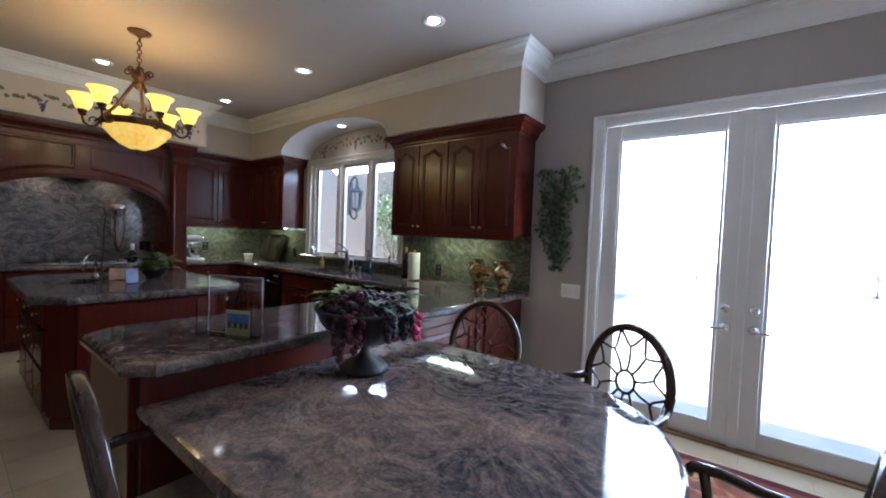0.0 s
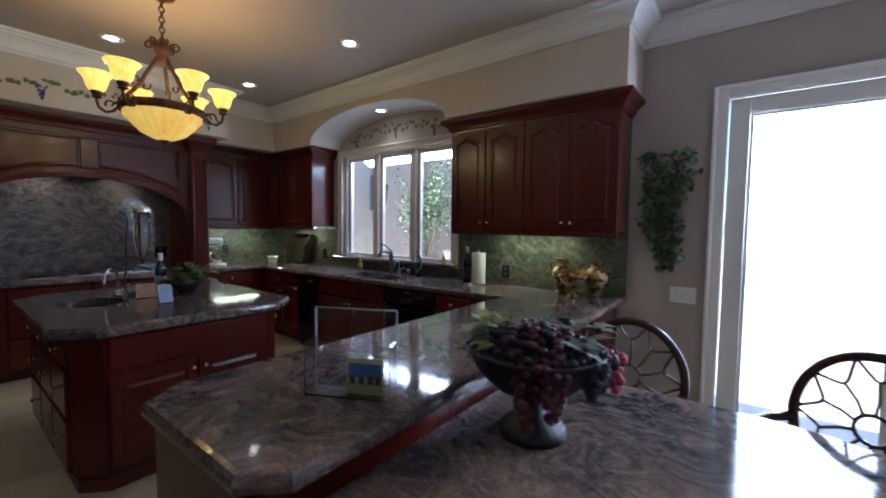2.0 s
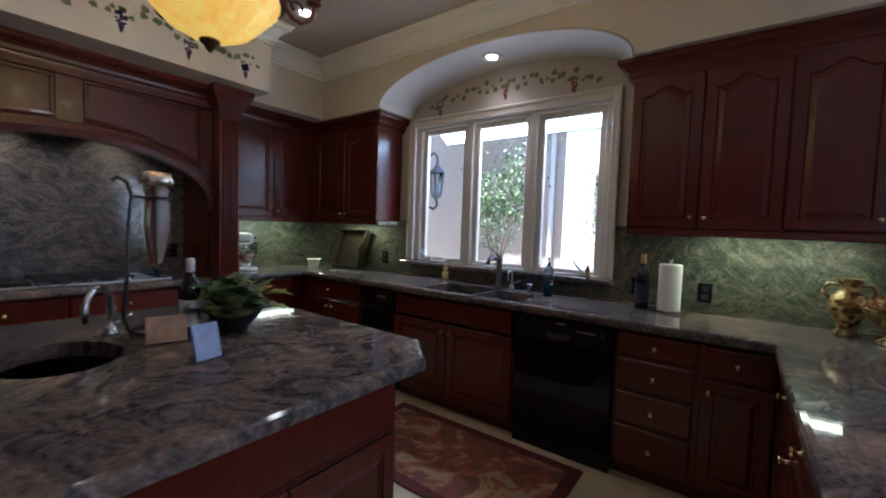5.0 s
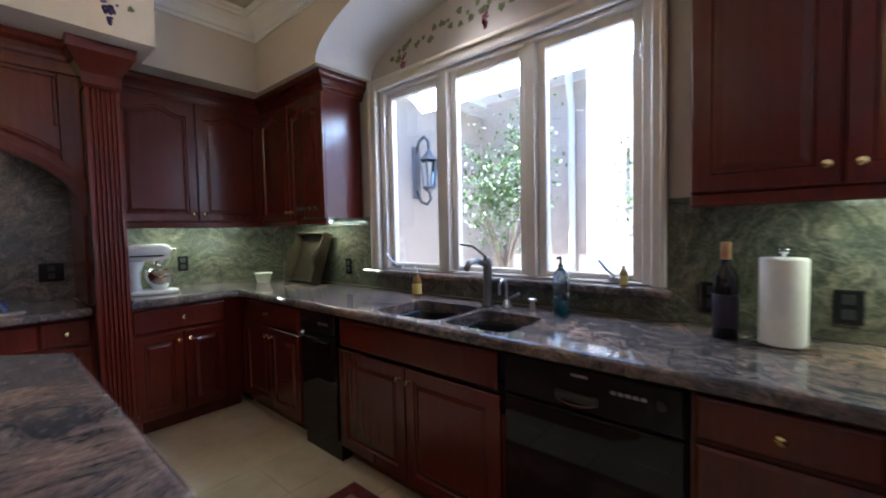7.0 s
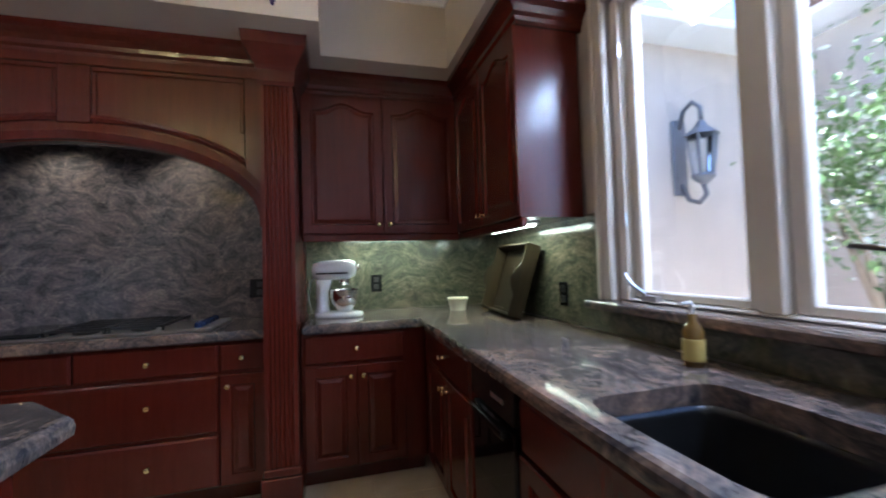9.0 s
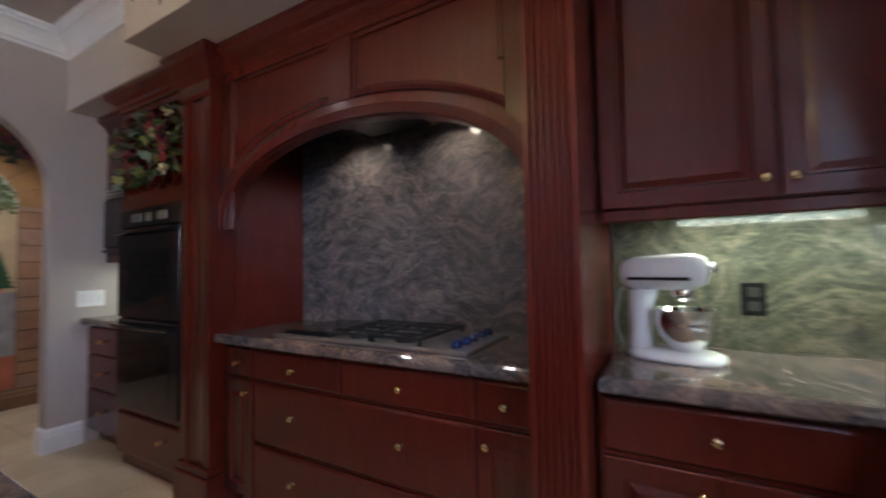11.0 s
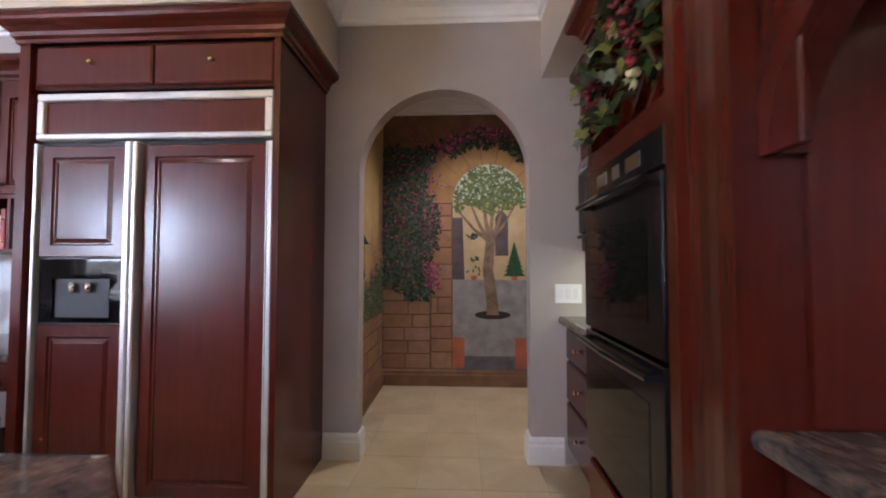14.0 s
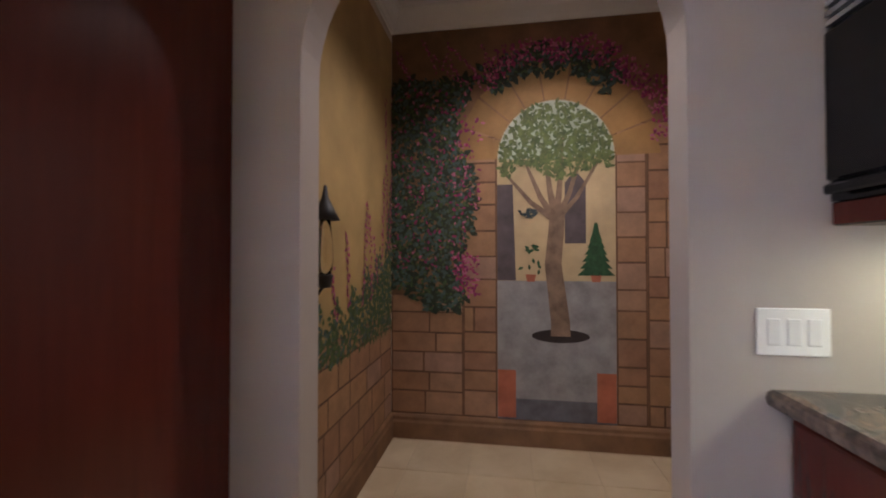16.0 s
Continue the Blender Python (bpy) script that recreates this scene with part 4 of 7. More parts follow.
def microwave():
    t = thing("microwave", "black built-in microwave oven under a wall cabinet", "microwave", pose(0.44, -4.955, 1.387, 0, 0, 90))
    part("body", boxes((0.0, 0.55, 0.0, 0.40, 0.0, 0.515)), BLACK, t)
    part("door", boxes((0.01, 0.40, -0.02, 0.0, 0.05, 0.42), bevel=0.005), BLACK_GLASS, t)
    part("control_panel", boxes((0.405, 0.54, -0.02, 0.0, 0.05, 0.42), bevel=0.005), BLACK, t)
    part("vent_grille", boxes(*[(0.01, 0.54, -0.014, 0.0, 0.435 + i * 0.025, 0.448 + i * 0.025) for i in range(3)]), STEEL, t, "dark louvred vent")
    part("handle", boxes((0.02, 0.53, -0.034, -0.02, 0.015, 0.04), bevel=0.005), BLACK, t)
    part("shelf", boxes((-0.0, 0.56, -0.0, 0.40, -0.06, -0.001), bevel=0.004), CHERRY, t, "dark cherry shelf")
    return t


microwave()

# ---- refrigerator wall (faces at y = -4.31) ----


TRIM_METAL = plain("satin_trim", (0.72, 0.71, 0.69), 0.38, 0.55, 0.05, bumps=0)


def fridge():
    c = thing("fridge_cabinet", "tall dark cherry surround for the built-in refrigerator", "cabinet")
    part("side_panel", boxes((2.095, 2.125, SOUTH + 0.002, -4.30, 0.0, 2.38)), CHERRY, c)
    part("side_panel", boxes((3.409, 3.464, SOUTH + 0.002, -4.30, 0.0, 2.38)), CHERRY, c)
    part("top_box", boxes((2.125, 3.409, SOUTH + 0.002, -4.33, 2.145, 2.38)), CHERRY, c)
    top = pose(3.395, -4.33, 0, 0, 0, 180)
    for a, b in ((0.0, 0.632), (0.632, 1.265)):
        d = front(c, "drawer", a, b, 2.155, 2.372, (((a + b) / 2, 2.272),))
        d.matrix_local = top @ d.matrix_basis
    part("cornice", sweep([(2.095, SOUTH + 0.002), (2.095, -4.30), (3.464, -4.30), (3.464, -4.62)], CORNICE, False, 2.374), CHERRY, c)
    r = thing("refrigerator", "built-in side-by-side refrigerator with cherry panels", "refrigerator")
    part("body", boxes((2.112, 3.398, SOUTH + 0.01, -4.36, 0.02, 2.14)), BLACK_MATT, r)
    part("kick_plate", boxes((2.123, 3.387, -4.40, -4.37, 0.0, 0.08)), BLACK_MATT, r)
    y = -4.36
    g = part("grille_frame", boxes((2.134, 3.376, y, y + 0.05, 2.08, 2.12), (2.134, 3.376, y, y + 0.05, 1.88, 1.91), (2.134, 2.177, y, y + 0.05, 1.91, 2.08), (3.338, 3.376, y, y + 0.05, 1.91, 2.08), bevel=0.006), TRIM_METAL, r, "satin steel trim")
    part("grille_panel", boxes((2.177, 3.338, y, y + 0.03, 1.91, 2.08)), CHERRY, g)
    def leaf(name, x0, x1, z0, z1):
        o = part(name, raised_door(x1 - x0, z1 - z0, 0, 0.06), CHERRY, r, "cherry door panel")
        o.matrix_local = pose(x1, y + 0.018, z0, 0, 0, 180)
        return o
    part("door_slab", boxes((2.156, 2.81, y, y + 0.018, 0.09, 1.855)), BLACK_MATT, r)
    part("door_slab", boxes((2.864, 3.365, y, y + 0.018, 0.09, 1.855)), BLACK_MATT, r)
    leaf("fridge_door", 2.172, 2.804, 0.10, 1.85)
    leaf("freezer_door", 2.897, 3.349, 1.28, 1.85)
    leaf("freezer_door", 2.897, 3.349, 0.10, 0.94)
    for a, b in ((2.812, 2.837), (2.844, 2.877)):
        part("handle", boxes((a, b, y, y + 0.075, 0.08, 1.86), bevel=0.006), TRIM_METAL, r, "full-length satin steel handle")
    for a, b, d in ((2.132, 2.156, 0.052), (2.161, 2.17, 0.045), (3.36, 3.379, 0.052)):
        part("edge_trim", boxes((a, b, y, y + d, 0.08, 1.86), bevel=0.003), TRIM_METAL, r, "satin steel edge trim")
    d = part("dispenser", boxes((2.908, 3.344, y + 0.018, y + 0.03, 1.17, 1.27), (2.908, 2.973, y + 0.018, y + 0.03, 0.95, 1.17), (3.278, 3.344, y + 0.018, y + 0.03, 0.95, 1.17), (2.973, 3.278, y + 0.018, y + 0.03, 0.95, 0.975)), BLACK_GLASS, r, "black ice and water dispenser")
    part("niche", boxes((2.973, 3.278, y + 0.012, y + 0.016, 0.975, 1.17)), BLACK_MATT, d)
    part("spout", lathe([(0.018, 0.0), (0.014, -0.04), (0.006, -0.05)], 10, at=(3.082, y + 0.03, 1.15)), CHROME, d, "chrome spout", True)
    part("spout", lathe([(0.018, 0.0), (0.014, -0.04), (0.006, -0.05)], 10, at=(3.169, y + 0.03, 1.15)), CHROME, d, "chrome spout", True)
    return r


fridge()

# ---- desk nook ----


def desk():
    t = thing("desk_cabinet", "dark cherry desk with a granite top and drawers", "desk")
    part("top", slab([(3.466, -4.96), (5.3, -4.96), (5.3, -4.36), (3.466, -4.36)], 0.735, 0.775, 0.016), GRANITE, t, "polished granite desktop")
    part("apron", boxes((3.47, 5.28, -4.42, -4.39, 0.58, 0.735)), CHERRY, t)
    for i in range(3):
        d = front(t, "drawer", i * 0.6 + 0.02, i * 0.6 + 0.58, 0.595, 0.725, ((i * 0.6 + 0.3, 0.66),))
        d.matrix_local = pose(5.28, -4.39, 0, 0, 0, 180) @ d.matrix_basis
    part("side_panel", boxes((5.24, 5.28, -4.955, -4.42, 0.0, 0.735)), CHERRY, t)
    u = wall_unit("wall_cabinet", "dark cherry wall cabinet above the desk", 1.80, 0.68, pose(5.26, -4.60, 1.65, 0, 0, 180), 4, 0.36, 0.05, rail=False)
    cb = boxes((0, 1.80, 0.3, 0.325, -0.34, 0.0), (0, 1.80, 0, 0.3, -0.34, -0.315), (0, 1.80, 0, 0.3, -0.02, 0.0))
    for i in range(10):
        box(cb, i * 0.1978, i * 0.1978 + 0.02, 0.01, 0.3, -0.315, -0.02)
    part("book_compartment", cb, CHERRY, u, "open dark cherry book compartments")
    structure("trim_cornice_desk", sweep([(3.55, -4.60), (5.26, -4.60), (5.26, SOUTH + 0.002)], CORNICE, False, 2.33), CHERRY, "dark cherry cornice")
    for i, (xx, w, hh, col) in enumerate(((3.405, 0.022, 0.2, (0.75, 0.74, 0.7)), (3.60, 0.03, 0.25, (0.45, 0.33, 0.08)), (3.635, 0.028, 0.25, (0.55, 0.18, 0.05)), (3.668, 0.03, 0.25, (0.62, 0.5, 0.4)),
                                         (3.70, 0.028, 0.26, (0.75, 0.7, 0.6)), (3.80, 0.03, 0.24, (0.35, 0.04, 0.04)), (3.835, 0.024, 0.2, (0.7, 0.7, 0.72)), (3.98, 0.03, 0.24, (0.08, 0.1, 0.2)), (4.02, 0.035, 0.22, (0.5, 0.1, 0.08)), (4.2, 0.03, 0.24, (0.1, 0.2, 0.12)))):
        b = thing("book", "upright hardback book in a desk compartment", "book", pose(xx + 0.11, -4.63, 1.335), "books above the desk")
        part("cover", boxes((0, w, -0.18, 0.0, 0, hh), bevel=0.003), plain("book_cover", col, 0.5, vary=0.2, scale=30), b)
        part("spine_band", boxes((0.001, w - 0.001, 0.0005, 0.0025, hh * 0.7, hh * 0.76), (0.001, w - 0.001, 0.0005, 0.0025, hh * 0.15, hh * 0.19)), BRASS, b)
    return t


desk()
structure("wall_desk_panel", boxes((3.466, 5.4, SOUTH + 0.001, SOUTH + 0.006, 0.775, 1.31)), WHITE_WALL, "pale painted wall behind the desk")

# ---- lamps ----
WARM = (1.0, 0.72, 0.38)
BULB = glowing("lit_bulb", (1.0, 0.9, 0.72), 4)
BRONZE = plain("aged_bronze", (0.11, 0.055, 0.03), 0.42, 0.85, 0.35, 25, 0.25)


# brown metal: the shade inside the can's recess is put into the colour
CAN_TRIM = plain("shaded_reflector", (0.45, 0.33, 0.2), 0.3, 0.8, 0.1, bumps=0)


def recessed_can(x, y, z=H, power=0.85, tone=(1.0, 0.9, 0.74)):
    t = thing("recessed_light", "lit recessed ceiling downlight with a white rim", "ceiling light", pose(x, y, z), "recessed ceiling lights")
    part("rim", lathe([(0.062, -0.001), (0.085, -0.001), (0.085, -0.008), (0.07, -0.014), (0.06, -0.010), (0.058, -0.001)], 24), WHITE, t, "", True)
    part("reflector", lathe([(0.058, -0.001), (0.058, -0.008), (0.048, -0.002), (0.042, -0.0015), (0.042, -0.001)], 24), CAN_TRIM, t, "reflector ring, recess shade in its brown", True)
    part("lens", lathe([(0.001, -0.006), (0.045, -0.006), (0.045, -0.002), (0.001, -0.002)], 24), BULB, t, "glowing lens")
    l = lamp("recessed_lamp", "SPOT", power, pose(x, y, z - 0.03), tone, 0.05, spot=120)
    return t


for x, y in ((4.675, -1.146), (3.0, -1.155), (1.45, -2.39), (1.30, -1.163), (1.52, -3.53), (3.2, -3.6), (4.7, -3.6), (6.8, -3.6)):
    recessed_can(x, y)
recessed_can(2.41, -0.23, 2.757, 2)
# unseen downlight, added to brighten the hall and its mural
recessed_can(1.0, -5.75, 2.98, 13, (1.0, 0.9, 0.74))



def amber_glass():
    m, nt, b = mat("amber_glass", 0.35)
    v = coords(nt)
    f = noise_node(nt, v, 14, 4, 0.6, 0.6)
    nt.links.new(ramp(nt, f, (0.3, (0.75, 0.36, 0.06)), (0.7, (0.95, 0.62, 0.18))), b.inputs["Base Color"])
    nt.links.new(ramp(nt, f, (0.3, (1.0, 0.47, 0.045)), (0.7, (1.0, 0.68, 0.13))), b.inputs["Emission Color"])
    return m, b


AMBER, ab = amber_glass()
ab.inputs["Emission Strength"].default_value = 0.36
AMBER_BOWL = AMBER.copy()
AMBER_BOWL.name = "amber_bowl_glass"
AMBER_BOWL.node_tree.nodes["Principled BSDF"].inputs["Emission Strength"].default_value = 0.2


def fluted(profile, seg, flutes, depth, at=(0, 0, 0)):
    bm = bmesh.new()
    loops = []
    for r, z in profile:
        loops.append([(at[0] + (r * (1 + depth * math.cos(flutes * 2 * math.pi * i / seg))) * math.cos(2 * math.pi * i / seg), at[1] + (r * (1 + depth * math.cos(flutes * 2 * math.pi * i / seg))) * math.sin(2 * math.pi * i / seg), at[2] + z) for i in range(seg)])
    return loft(bm, loops, False, False)


def spiral(cx, cz, r0, r1, a0, a1, n=12):
    return [(cx + (r0 + (r1 - r0) * i / n) * math.cos(a0 + (a1 - a0) * i / n), 0, cz + (r0 + (r1 - r0) * i / n) * math.sin(a0 + (a1 - a0) * i / n)) for i in range(n + 1)]


def chandelier(x, y):
    t = thing("chandelier", "bronze chandelier with lit amber glass shades and bowl", "chandelier", pose(x, y, 0))
    z = 2.20
    part("canopy", lathe([(0.001, H - 0.045), (0.02, H - 0.045), (0.03, H - 0.03), (0.075, H - 0.016), (0.085, H - 0.001), (0.001, H - 0.001)], 20), BRONZE, t, "", True)
    n = 7
    top, bot = H - 0.045, 2.72
    for i in range(n):
        cz = top - (i + 0.5) * (top - bot) / n
        h = (top - bot) / n * 0.62
        pts = [(0.016 * math.cos(a), 0, cz + h * math.sin(a)) for a in [2 * math.pi * k / 12 for k in range(12)]]
        if i % 2:
            pts = [(0, px, pz) for px, _, pz in pts]
        part("chain_link", tube(pts, 0.0045, 6, closed=True), BRONZE, t)
    part("hub", lathe([(0.001, 2.53), (0.02, 2.53), (0.045, 2.56), (0.03, 2.59), (0.05, 2.62), (0.06, 2.65), (0.03, 2.68), (0.018, 2.71), (0.001, 2.73)], 16), BRONZE, t, "", True)
    for k in range(6):
        a = k * 60
        sc = tube(spiral(0.075, 2.66, 0.032, 0.008, math.pi, -1.6 * math.pi, 14), 0.007, 6)
        s = part("leaf_scroll", sc, BRONZE, t)
        s.matrix_local = pose(0, 0, 0, 0, 0, a)
    for k in range(3):
        a = 30 + k * 120
        bm = tube([(0.03, 0, 2.58), (0.06, 0, 2.52), (0.10, 0, 2.45), (0.13, 0, 2.38), (0.17, 0, 2.325), (0.215, 0, 2.27), (0.235, 0, 2.23)], 0.013, 8)
        tube(spiral(0.155, 2.40, 0.035, 0.01, -1.2, 4.2, 12), 0.007, 6, bm)
        tube(spiral(0.10, 2.37, 0.03, 0.008, 2.5, 7.5, 12), 0.007, 6, bm)
        s = part("stem", bm, BRONZE, t)
        s.matrix_local = pose(0, 0, 0, 0, 0, a)
    part("ring", lathe([(0.222, z), (0.25, z), (0.255, z + 0.015), (0.245, z + 0.03), (0.252, z + 0.045), (0.235, z + 0.055), (0.222, z + 0.05), (0.222, z)], 40), BRONZE, t, "", True)
    for k in range(18):
        c, s = math.cos(2 * math.pi * k / 18), math.sin(2 * math.pi * k / 18)
        part("boss", lathe([(0.001, -0.012), (0.012, -0.006), (0.013, 0.004), (0.001, 0.012)], 8, at=(0.252 * c, 0.252 * s, z + 0.03)), BRONZE, t, "", True)
    part("bowl", fluted([(0.228, z + 0.002), (0.225, z - 0.03), (0.205, z - 0.045), (0.185, z - 0.075), (0.13, z - 0.13), (0.06, z - 0.165), (0.012, z - 0.175)], 96, 24, 0.012), AMBER_BOWL, t, "glowing amber alabaster bowl", True)
    part("finial", lathe([(0.001, z - 0.215), (0.012, z - 0.205), (0.018, z - 0.19), (0.034, z - 0.18), (0.034, z - 0.172), (0.001, z - 0.170)], 14), BRONZE, t, "", True)
    for k in range(6):
        a = k * 60 + 8
        pts = [(0.245, 0, z + 0.02), (0.275, 0, z - 0.015), (0.31, 0, z - 0.025), (0.345, 0, z), (0.355, 0, z + 0.04), (0.355, 0, z + 0.07)]
        bm = tube(pts, 0.009, 8)
        tube(spiral(0.285, z + 0.03, 0.03, 0.008, -0.6, 4.6, 12), 0.006, 6, bm)
        lathe([(0.006, 0.05), (0.03, 0.062), (0.02, 0.072), (0.03, 0.085), (0.032, 0.1), (0.02, 0.102)], 14, bm, (0.355, 0, z))
        arm = part("arm", bm, BRONZE, t, "", False)
        arm.matrix_local = pose(0, 0, 0, 0, 0, a)
        sh = part("shade", fluted([(0.02, 0.0), (0.036, 0.004), (0.05, 0.025), (0.058, 0.055), (0.066, 0.085), (0.085, 0.105), (0.094, 0.115), (0.092, 0.118)], 60, 15, 0.02, (0.355, 0, z + 0.098)), AMBER, arm, "glowing amber glass bell shade", True)
        c, s = math.cos(radians(a)), math.sin(radians(a))
        lamp("chandelier_bulb", "POINT", 0.65, Matrix.Translation((x + 0.355 * c, y + 0.355 * s, z + 0.24)), (1.0, 0.73, 0.27), 0.04)
    lamp("chandelier_uplight", "POINT", 0.7, Matrix.Translation((x, y, z + 0.10)), (1.0, 0.72, 0.20), 0.08)
    return t


chandelier(2.52, -2.37)


def strip_light(x0, x1, y, z, along="x", power=0.8):
    t = thing("strip_light", "lit slim fluorescent strip under a wall cabinet", "strip light", None, "under-cabinet lights")
    a = (x0, x1, y - 0.03, y + 0.03) if along == "x" else (y - 0.03, y + 0.03, x0, x1)
    part("housing", boxes((*a, z - 0.012, z)), WHITE, t)
    b = (x0 + 0.01, x1 - 0.01, y - 0.01, y + 0.01) if along == "x" else (y - 0.01, y + 0.01, x0 + 0.01, x1 - 0.01)
    part("tube", boxes((*b, z - 0.022, z - 0.0125)), glowing("strip_tube", (0.93, 1.0, 0.72), 3), t, "glowing tube")
    c = ((x0 + x1) / 2, y, z - 0.03) if along == "x" else (y, (x0 + x1) / 2, z - 0.03)
    l = lamp("strip_lamp", "AREA", power, pose(*c), (0.96, 1.0, 0.58), abs(x1 - x0) if along == "x" else 0.02, 0.02 if along == "x" else abs(x1 - x0))


strip_light(-1.10, -0.50, 0.18, UB - 0.001, "y")
strip_light(0.55, 1.1, -0.18, UB - 0.001)
strip_light(3.90, 4.55, -0.18, UB - 0.001)
strip_light(-4.88, -4.42, 0.2, 1.322, "y", 0.3)
for yy in (-2.69, -2.06):
    lamp("hood_lamp", "SPOT", 1.5, pose(0.22, yy, 2.03, 0, 16, 0), (1.0, 0.80, 0.48), 0.03, spot=125)

# ---- air vents ----


def ceiling_vent(x, y, w, d):
    t = thing("ceiling_vent", "white slatted ceiling air vent", "air vent", pose(x, y, H))
    part("frame", boxes((-w / 2, w / 2, -d / 2, -d / 2 + 0.022, -0.012, 0), (-w / 2, w / 2, d / 2 - 0.022, d / 2, -0.012, 0), (-w / 2, -w / 2 + 0.022, -d / 2 + 0.022, d / 2 - 0.022, -0.012, 0), (w / 2 - 0.022, w / 2, -d / 2 + 0.022, d / 2 - 0.022, -0.012, 0), (-0.008, 0.008, -d / 2 + 0.022, d / 2 - 0.022, -0.012, 0), bevel=0.002), WHITE, t)
    part("backing", boxes((-w / 2 + 0.02, w / 2 - 0.02, -d / 2 + 0.02, d / 2 - 0.02, -0.002, -0.001)), BLACK_MATT, t)
    k = int((d - 0.05) / 0.016)
    for i in range(k):
        yy = -d / 2 + 0.03 + i * 0.016
        s = part("slat", boxes((-w / 2 + 0.022, w / 2 - 0.022, -0.006, 0.006, -0.0008, 0.0008)), WHITE, t)
        s.matrix_local = pose(0, yy, -0.007, 35)
    return t


ceiling_vent(6.605, -0.40, 0.40, 0.20)
ceiling_vent(1.345, -4.56, 0.32, 0.17)

# ---- outlets and switches ----


def outlet(m, w=0.075, h=0.12, double=False):
    t = thing("wall_outlet", "black power outlet plate on the backsplash", "outlet", m, "wall outlets")
    part("plate", boxes((-w / 2, w / 2, -0.006, 0, -h / 2, h / 2), bevel=0.002), BLACK, t)
    for z in (-0.026, 0.026):
        part("socket", boxes((-0.017, 0.017, -0.009, -0.006, z - 0.017, z + 0.017), bevel=0.003), BLACK_MATT, t)
    return t


outlet(pose(3.912, -0.015, 1.04))
outlet(pose(3.52, -0.015, 1.04))
outlet(pose(1.08, -0.015, 1.065))
outlet(pose(0.013, -0.87, 1.11, 0, 0, 90))
outlet(pose(0.022, -1.64, 1.11, 0, 0, 90), 0.12)


def switch_plate(m, n=3):
    t = thing("light_switch", "white multi-gang rocker switch plate", "light switch", m)
    w = 0.046 * n + 0.03
    part("plate", boxes((-w / 2, w / 2, -0.006, 0, -0.06, 0.06), bevel=0.002), WHITE, t)
    for i in range(n):
        x = (i - (n - 1) / 2) * 0.046
        part("rocker", boxes((x - 0.016, x + 0.016, -0.010, -0.006, -0.034, 0.034), bevel=0.002), WHITE_WALL, t)
    return t


switch_plate(pose(5.38, -0.001, 0.977))
switch_plate(pose(0.525, SOUTH + 0.001, 1.06, 0, 0, 180))

# ---- chairs ----
SEAT = plain("woven_seat", (0.35, 0.27, 0.17), 0.8, vary=0.25, scale=40, bumps=0.4)


